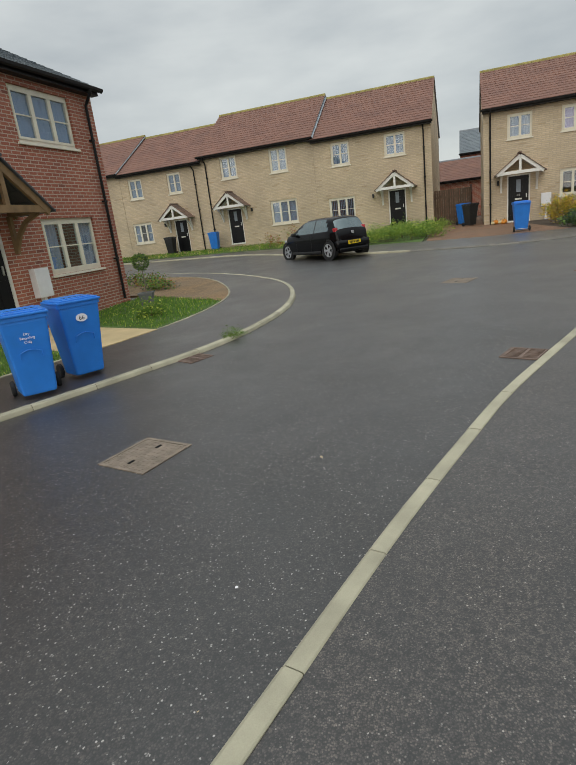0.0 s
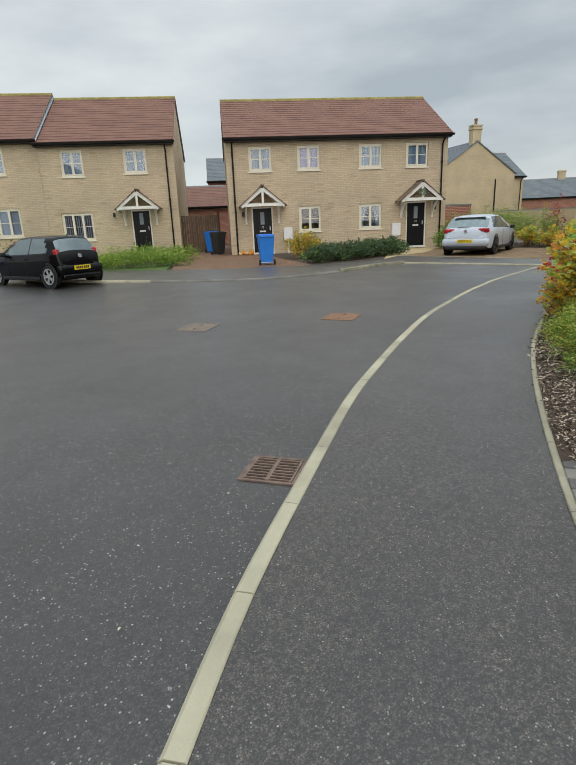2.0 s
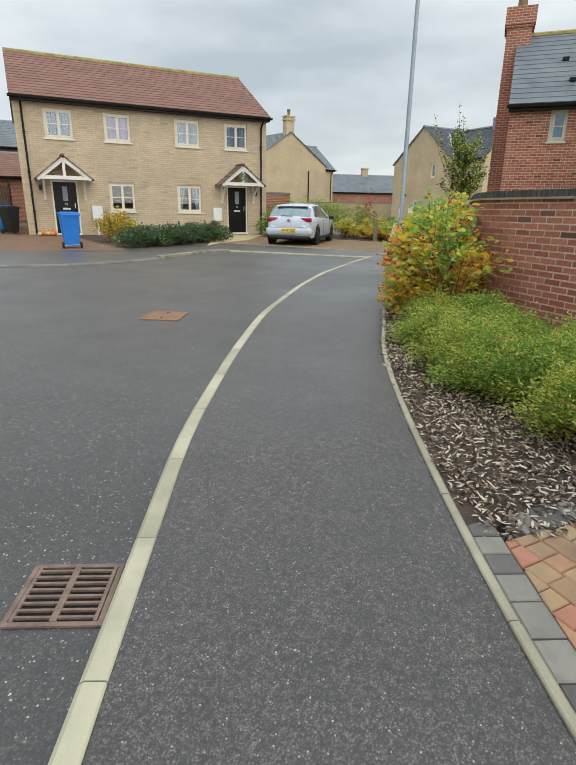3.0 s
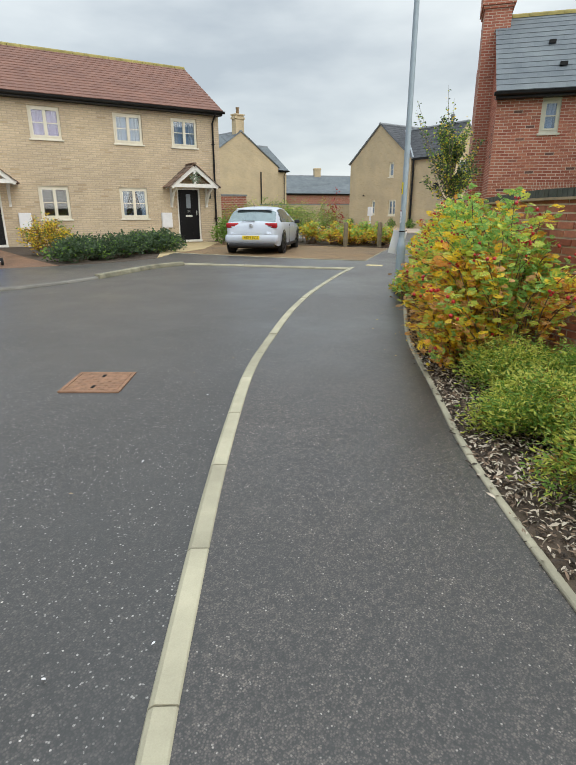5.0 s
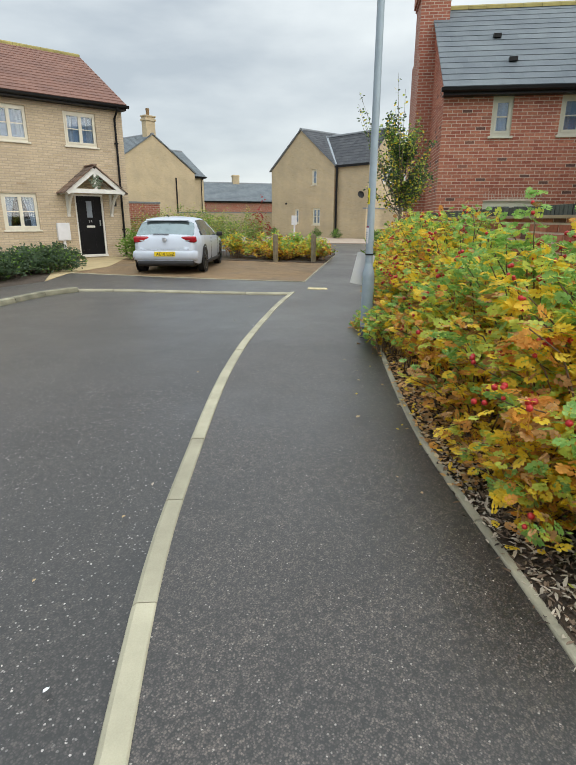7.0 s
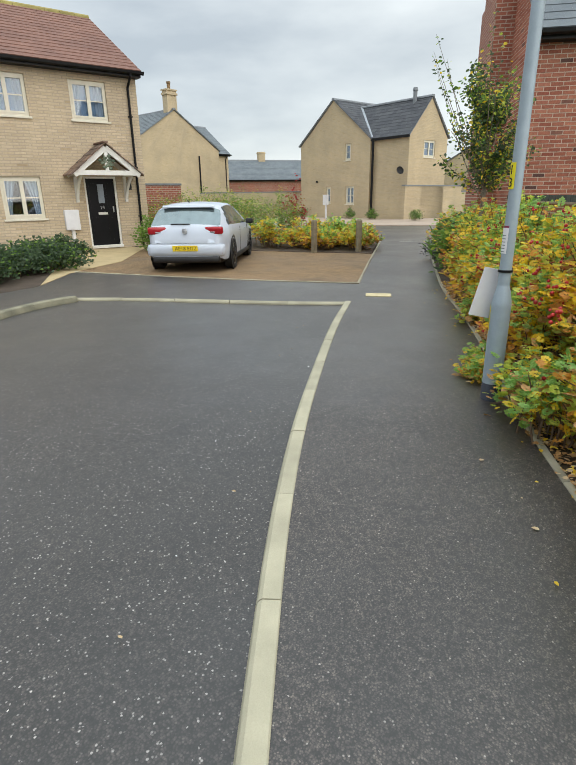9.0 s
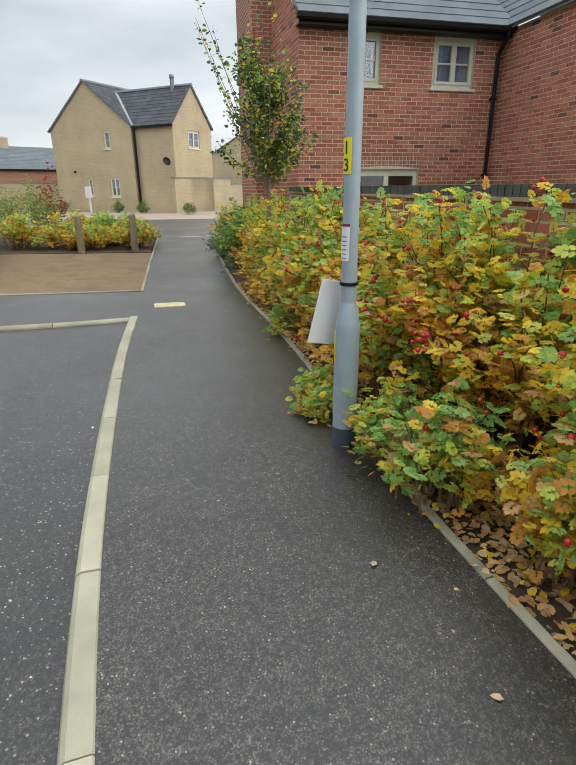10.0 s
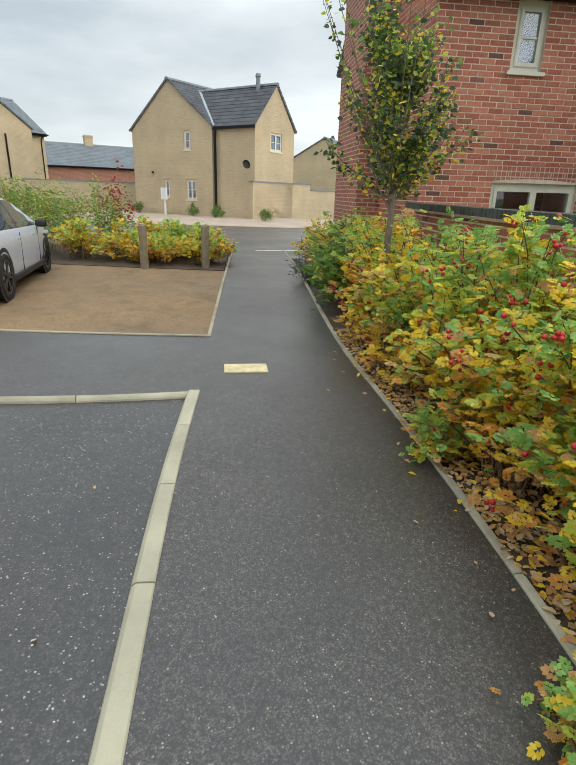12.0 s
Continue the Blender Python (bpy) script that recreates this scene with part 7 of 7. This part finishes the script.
leaf_object("ball", np.array((0, 0, 1.05)) + d * rng_t.uniform(0.13, 0.19, 1500)[:, None], d + rng_t.normal(0, 0.5, d.shape), rng_t.uniform(0.02, 0.04, 1500), [M_BOX_LEAF, M_DARK_LEAF], rng_t.choice(2, 1500), SINGLE_LEAF, pot, 78, 0.3)
for k, (sx, sy) in enumerate(((-2.62, 11.0),)):
    shrub(sx, sy, 0.28, 0.26, 0.36, 400 + k, "small bright green garden plant on the lawn", [M_FRESH_LEAF, M_LEAF_LIME], (0.8, 0.2), 0.06, 16, 30)
for k, (sx, sy, h) in enumerate(((-3.75, 15.9, 0.36), (-3.25, 15.5, 0.26), (-4.4, 17.2, 0.55), (-3.7, 16.6, 0.4))):
    shrub(sx, sy, 0.45, 0.4, h, 410 + k, "straggling garden shrub beside the gravel drive", [M_BOX_LEAF, M_BOX_RUST, M_DARK_LEAF], (0.5, 0.2, 0.3), 0.06, 12, 30)

shrub(-0.72, 7.86, 0.16, 0.10, 0.10, 420, "small weeds growing in the kerb joint", [M_BOX_LEAF, M_FRESH_LEAF], (0.6, 0.4), 0.04, 12, 24, name="weeds", narrow=True)

# ---- bricks of the garden wall and the brick house ----
def brick_material(name, source):
    m, nt, b = base_material(name, 0.85)
    v = object_coords(nt)
    rnd = nt.nodes.new("ShaderNodeObjectInfo").outputs["Random"] if source == "object" else nt.nodes.new("ShaderNodeNewGeometry").outputs["Random Per Island"]
    col = mixed(nt, rnd, (0.32, 0.092, 0.058), (0.50, 0.195, 0.128))
    col = mixed(nt, ramp(nt, rnd, 0.94, 0.98), col, (0.13, 0.060, 0.05))
    col = mixed(nt, 1.0, col, mixed(nt, ramp(nt, noisy(nt, v, 26.0, 4), 0.3, 0.7), (0.78, 0.78, 0.78), (1.18, 1.16, 1.12)), "MULTIPLY")
    col = mixed(nt, 1.0, col, mixed(nt, ramp(nt, noisy(nt, v, 0.8, 4), 0.3, 0.7), (0.86, 0.86, 0.88), (1.1, 1.1, 1.08)), "MULTIPLY")
    nt.links.new(col, b.inputs["Base Color"])
    bumped(nt, b, noisy(nt, v, 70.0, 3), 0.4, 0.006)
    return m


M_BRICK = brick_material("red_brick", "object")
M_BRICK_MANY = brick_material("red_brick_many", "island")
BRICK_FACES = ((0, 1, 2, 3), (0, 4, 5, 1), (1, 5, 6, 2), (2, 6, 7, 3), (3, 7, 4, 0))


def brick_verts(w, h, d, c=0.004):
    f = [(-w / 2 + c, 0, -h / 2 + c), (w / 2 - c, 0, -h / 2 + c), (w / 2 - c, 0, h / 2 - c), (-w / 2 + c, 0, h / 2 - c)]
    k = [(-w / 2, d, -h / 2), (w / 2, d, -h / 2), (w / 2, d, h / 2), (-w / 2, d, h / 2)]
    return f + k


def brick_skin(parent, region, holes, m, seed, inside=None, name="brickwork"):
    """Stretcher bond over an upright face (x along, z up, looking to -y): all its bricks in one joined part."""
    rng = random.Random(seed)
    x0, x1, z0, z1 = region
    verts, faces = [], []
    z = z0
    row = 0
    while z < z1 - 0.02:
        x = x0 - (0.1125 if row % 2 else 0)
        while x < x1 - 0.01:
            a, b = max(x, x0), min(x + 0.215, x1)
            x += 0.225
            c, h = (a + b) / 2, z + 0.0325
            cut = [(a, b)]
            for ha, hb, za, zb in holes:
                if za - 0.03 < h < zb + 0.03:
                    nxt = []
                    for p, q in cut:
                        if q <= ha or p >= hb:
                            nxt.append((p, q))
                        else:
                            if p < ha - 0.02:
                                nxt.append((p, ha))
                            if q > hb + 0.02:
                                nxt.append((hb, q))
                    cut = nxt
            for p, q in cut:
                if q - p < 0.03 or (inside and not inside((p + q) / 2, h)):
                    continue
                base = len(verts)
                dy = rng.uniform(-0.0015, 0.0015)
                for vx, vy, vz in brick_verts(q - p, 0.065, 0.012):
                    verts.append(tuple(m @ Vector(((p + q) / 2 + vx, vy - 0.006 + dy, h + vz))))
                faces += [tuple(base + k for k in f) for f in BRICK_FACES]
        z += 0.075
        row += 1
    ob = new(name, mesh_from(name, verts, faces, [M_BRICK_MANY]))
    ob.parent = parent
    ob["kind"] = "stuff"
    return ob


brick_skin(house_e, (0, 4.11, -0.6, 4.22), [(1.12, 1.58, 3.24, 4.08), (2.64, 3.52, 3.24, 4.08), (1.12, 2.50, 0.55, 2.0)], Matrix.Identity(4), 1)
brick_skin(house_e, (-6.0, 0.0, -0.6, 6.7), [], pose(0, 0, 0, 0, 0, -90), 2, lambda x, z: z < 4.25 + (3.0 - abs(x + 3.0)) * 0.85)
brick_skin(house_e, (-0.0, 5.0, -0.6, 4.22), [], pose(4.11, 0, 0, 0, 0, -90), 3)

wall_r = empty("garden_wall", Matrix.Identity(4), "curved red brick garden wall with dark coping", "wall")
d_wall = np.r_[0, np.cumsum(np.hypot(*np.diff(WALL_LINE, axis=0).T))]


def wall_at(s):
    x, y = np.interp(s, d_wall, WALL_LINE[:, 0]), np.interp(s, d_wall, WALL_LINE[:, 1])
    x2, y2 = np.interp(s + 0.1, d_wall, WALL_LINE[:, 0]), np.interp(s + 0.1, d_wall, WALL_LINE[:, 1])
    x1, y1 = np.interp(s - 0.1, d_wall, WALL_LINE[:, 0]), np.interp(s - 0.1, d_wall, WALL_LINE[:, 1])
    return x, y, math.atan2(y2 - y1, x2 - x1)


def wall_strip(name, y0, y1, z0, z1, material, step=0.25, sag=0.0, parent=wall_r):
    verts, faces = [], []
    n = int(d_wall[-1] / step)
    for k in range(n + 1):
        x, y, a = wall_at(d_wall[-1] * k / n)
        nx, ny = -math.sin(a), math.cos(a)
        for off, z in ((y0, z0), (y1, z0), (y1, z1), (y0, z1)):
            verts.append((x - nx * off, y - ny * off, z))
    for k in range(n):
        for j in range(4):
            j2 = (j + 1) % 4
            faces.append((4 * k + j, 4 * k + j2, 4 * k + 4 + j2, 4 * k + 4 + j))
    faces += [(0, 1, 2, 3), (4 * n + 3, 4 * n + 2, 4 * n + 1, 4 * n)]
    me = mesh_from(name, verts, faces, [material])
    bm = bmesh.new()
    bm.from_mesh(me)
    bmesh.ops.recalc_face_normals(bm, faces=bm.faces)
    bm.to_mesh(me)
    bm.free()
    ob = new(name, me)
    ob.parent = parent
    return ob


M_COPING = plain("mossy_dark_coping", (0.075, 0.085, 0.075), 0.85, vary=0.3, scale=6, grain=60, bump=0.4)
wall_strip("core", 0.0, 0.215, -0.2, 1.76, M_MORTAR)
wall_strip("creasing_tile", -0.045, 0.26, 1.76, 1.785, plain("clay_creasing", (0.36, 0.27, 0.18), 0.85, vary=0.15))
wall_strip("coping_bed", -0.012, 0.227, 1.785, 1.852, M_COPING)
cap_v, cap_f = [], []
rng_c = random.Random(8)
for k in range(int(d_wall[-1] / 0.076)):
    x, y, a = wall_at(0.04 + 0.076 * k)
    m = pose(x, y, 1.785, 0, 0, math.degrees(a) + 180) @ pose(0, rng_c.uniform(-0.003, 0.003), 0, 0, 0, rng_c.uniform(-0.6, 0.6))
    base = len(cap_v)
    for vx, vy, vz in [(p, q, t) for p in (-0.0325, 0.0325) for q in (-0.02, 0.235) for t in (0.0, 0.078)]:
        cap_v.append(tuple(m @ Vector((vx, vy, vz))))
    cap_f += [tuple(base + q for q in f) for f in ((0, 1, 3, 2), (4, 6, 7, 5), (0, 4, 5, 1), (2, 3, 7, 6), (1, 5, 7, 3))]
caps = new("coping", mesh_from("coping", cap_v, cap_f, [M_COPING]))
caps.parent = wall_r
caps["kind"] = "stuff"
half = mesh_from("brick", brick_verts(0.215, 0.065, 0.03), BRICK_FACES, [M_BRICK])
variants = [half] + [mesh_from("brick", brick_verts(0.213 + 0.002 * k, 0.064 + 0.001 * k, 0.03), BRICK_FACES, [M_BRICK]) for k in range(2)]
rng_w = random.Random(3)
many_v, many_f = [], []
count = 0
for row in range(24):
    z = 0.0 + 0.075 * row
    s = 0.1125 if row % 2 else 0.0
    while s < d_wall[-1] - 0.2:
        x, y, a = wall_at(s + 0.11)
        m = pose(x, y, z + 0.0325, 0, 0, math.degrees(a) + 180) @ pose(0, -0.005 + rng_w.uniform(-0.0015, 0.0015), 0, rng_w.uniform(-0.5, 0.5), 0, rng_w.uniform(-0.4, 0.4))
        if 0.2 < s < 3.4 and row > 3 and count < 300:
            ob = new("brick", variants[count % 3])
            ob.parent = wall_r
            ob.matrix_basis = m
            count += 1
        else:
            base = len(many_v)
            many_v += [tuple(m @ Vector(v)) for v in brick_verts(0.215, 0.065, 0.03)]
            many_f += [tuple(base + k for k in f) for f in BRICK_FACES]
        s += 0.225
rest = new("brickwork", mesh_from("brickwork", many_v, many_f, [M_BRICK_MANY]))
rest.parent = wall_r
rest["kind"] = "stuff"

# ---- block paving ----
def paver_material(name, cols, source):
    m, nt, b = base_material(name, 0.85)
    v = object_coords(nt)
    rnd = nt.nodes.new("ShaderNodeObjectInfo").outputs["Random"] if source == "object" else nt.nodes.new("ShaderNodeNewGeometry").outputs["Random Per Island"]
    r = nt.nodes.new("ShaderNodeValToRGB")
    r.color_ramp.interpolation = "CONSTANT"
    r.color_ramp.elements[0].color = rgba(cols[0])
    r.color_ramp.elements[1].position = 0.999
    r.color_ramp.elements[1].color = rgba(cols[-1])
    for k in range(1, len(cols)):
        r.color_ramp.elements.new(k / len(cols)).color = rgba(cols[k])
    nt.links.new(rnd, r.inputs["Fac"])
    geo = nt.nodes.new("ShaderNodeNewGeometry").outputs["Position"]
    col = mixed(nt, 1.0, r.outputs["Color"], mixed(nt, ramp(nt, noisy(nt, geo, 7.0, 3), 0.3, 0.7), (0.80, 0.80, 0.82), (1.16, 1.12, 1.08)), "MULTIPLY")
    col = mixed(nt, 1.0, col, mixed(nt, noisy(nt, geo, 220.0, 2), (0.82, 0.82, 0.82), (1.18, 1.18, 1.18)), "MULTIPLY")
    nt.links.new(col, b.inputs["Base Color"])
    bumped(nt, b, noisy(nt, geo, 220.0, 2), 0.3, 0.004)
    return m


PAVE_COLS = ((0.36, 0.205, 0.125), (0.39, 0.26, 0.15), (0.31, 0.20, 0.125), (0.38, 0.285, 0.165), (0.40, 0.185, 0.125), (0.35, 0.235, 0.14), (0.375, 0.215, 0.13))
GREY_COLS = ((0.10, 0.096, 0.09), (0.20, 0.195, 0.175), (0.13, 0.125, 0.12), (0.235, 0.225, 0.20))
M_PAVE, M_PAVE_MANY = paver_material("paver_autumn", PAVE_COLS, "object"), paver_material("paver_autumn_many", PAVE_COLS, "island")
M_PAVE_DARK = paver_material("paver_charcoal", GREY_COLS, "object")
drive = tagged(new("block_paving"), "autumn-coloured block paving with a charcoal border", "paving", kind="structure")


def clip(poly, p, n):
    """The part of a polygon on the side of p towards which n points."""
    out = []
    for k, a in enumerate(poly):
        b = poly[(k + 1) % len(poly)]
        da, db = (a[0] - p[0]) * n[0] + (a[1] - p[1]) * n[1], (b[0] - p[0]) * n[0] + (b[1] - p[1]) * n[1]
        if da >= 0:
            out.append(a)
        if da * db < 0:
            f = da / (da - db)
            out.append((a[0] + (b[0] - a[0]) * f, a[1] + (b[1] - a[1]) * f))
    return out


def paver_geometry(poly, lift, c=0.006, depth=0.05):
    cx, cy = sum(p[0] for p in poly) / len(poly), sum(p[1] for p in poly) / len(poly)
    n = len(poly)
    v = []
    for inset, dz in ((c, 0.0), (0.0, -c), (0.0, -depth)):
        for x, y in poly:
            dx, dy = cx - x, cy - y
            l = math.hypot(dx, dy) + 1e-6
            px, py = x + dx / l * inset * 1.3, y + dy / l * inset * 1.3
            v.append((px, py, ground_z(px, py) + lift + dz))
    f = [tuple(range(n))]
    for lay in range(2):
        for k in range(n):
            k2 = (k + 1) % n
            f.append((lay * n + k, (lay + 1) * n + k, (lay + 1) * n + k2, lay * n + k2))
    return v, f


edge_near = EDGE_R[EDGE_R[:, 1] < 4.35]
t_edge = np.gradient(edge_near, axis=0)
t_edge /= np.hypot(t_edge[:, 0], t_edge[:, 1])[:, None]
n_edge = np.c_[t_edge[:, 1], -t_edge[:, 0]]
bed_p, bed_t = np.array((4.08, 4.13)), np.array((0.905, -0.425))
bed_n = np.array((-0.425, -0.905))
rng_p = random.Random(11)


def add_paver(poly, material, name="paver", shared=None):
    area = 0.5 * abs(sum(poly[k][0] * poly[(k + 1) % len(poly)][1] - poly[(k + 1) % len(poly)][0] * poly[k][1] for k in range(len(poly))))
    if len(poly) < 3 or area < 0.0008:
        return
    signed = sum(poly[k][0] * poly[(k + 1) % len(poly)][1] - poly[(k + 1) % len(poly)][0] * poly[k][1] for k in range(len(poly)))
    if signed < 0:
        poly = poly[::-1]
    v, f = paver_geometry(poly, 0.004 + rng_p.uniform(-0.002, 0.003))
    if shared is not None:
        base = len(shared[0])
        shared[0].extend(v)
        shared[1].extend(tuple(base + q for q in face) for face in f)
        return
    ob = new(name, mesh_from(name, v, f, [material]))
    ob.parent = drive


# border row along the edging, then along the planting bed
s_edge = np.r_[0, np.cumsum(np.hypot(*np.diff(edge_near, axis=0).T))]
s = 0.0
while s < s_edge[-1] - 0.06:
    e = s + rng_p.choice((0.135, 0.165, 0.19))
    pts = []
    for q, off in ((s + 0.004, 0.055), (e - 0.004, 0.055), (e - 0.004, 0.195), (s + 0.004, 0.195)):
        x, y = np.interp(q, s_edge, edge_near[:, 0]), np.interp(q, s_edge, edge_near[:, 1])
        nx, ny = np.interp(q, s_edge, n_edge[:, 0]), np.interp(q, s_edge, n_edge[:, 1])
        pts.append((x + nx * off, y + ny * off))
    add_paver(clip(pts, bed_p, bed_n), M_PAVE_DARK)
    s = e
s = 0.24
while s < 2.6:
    e = s + rng_p.choice((0.135, 0.165, 0.19))
    pts = [tuple(bed_p + bed_t * q + bed_n * off) for q, off in ((s + 0.003, 0.0), (e - 0.003, 0.0), (e - 0.003, 0.165), (s + 0.003, 0.165))]
    add_paver(pts, M_PAVE_DARK)
    s = e
along = np.array((0.33, 0.944))
across = np.array((0.944, -0.33))
origin = np.array((1.6, 1.0))
far_pavers = ([], [])
made = 0
for row in range(-24, 45):
    s = -4.5 + rng_p.uniform(0, 0.2)
    while s < 5.0:
        e = s + rng_p.choice((0.10, 0.12, 0.12, 0.16, 0.18))
        pts = [origin + along * q + across * (0.12 * row + w) for q, w in ((s + 0.002, 0.002), (e - 0.002, 0.002), (e - 0.002, 0.118), (s + 0.002, 0.118))]
        s = e
        c = sum(pts) / 4
        k = int(np.argmin(np.hypot(edge_near[:, 0] - c[0], edge_near[:, 1] - c[1])))
        poly = clip([tuple(p) for p in pts], edge_near[k] + n_edge[k] * 0.20, n_edge[k])
        poly = clip(poly, bed_p + bed_n * 0.17, bed_n) if len(poly) > 2 else poly
        poly = clip(poly, (5.4, 0), (-1, 0)) if len(poly) > 2 else poly
        if len(poly) < 3 or c[1] < -2.5:
            continue
        if c[0] < 3.8 and c[1] > 1.75 and made < 290:
            add_paver(poly, M_PAVE)
            made += 1
        else:
            add_paver(poly, M_PAVE, shared=far_pavers)
ob = new("pavers_beyond", mesh_from("pavers_beyond", far_pavers[0], far_pavers[1], [M_PAVE_MANY]))
ob.parent = drive
ob["kind"] = "stuff"
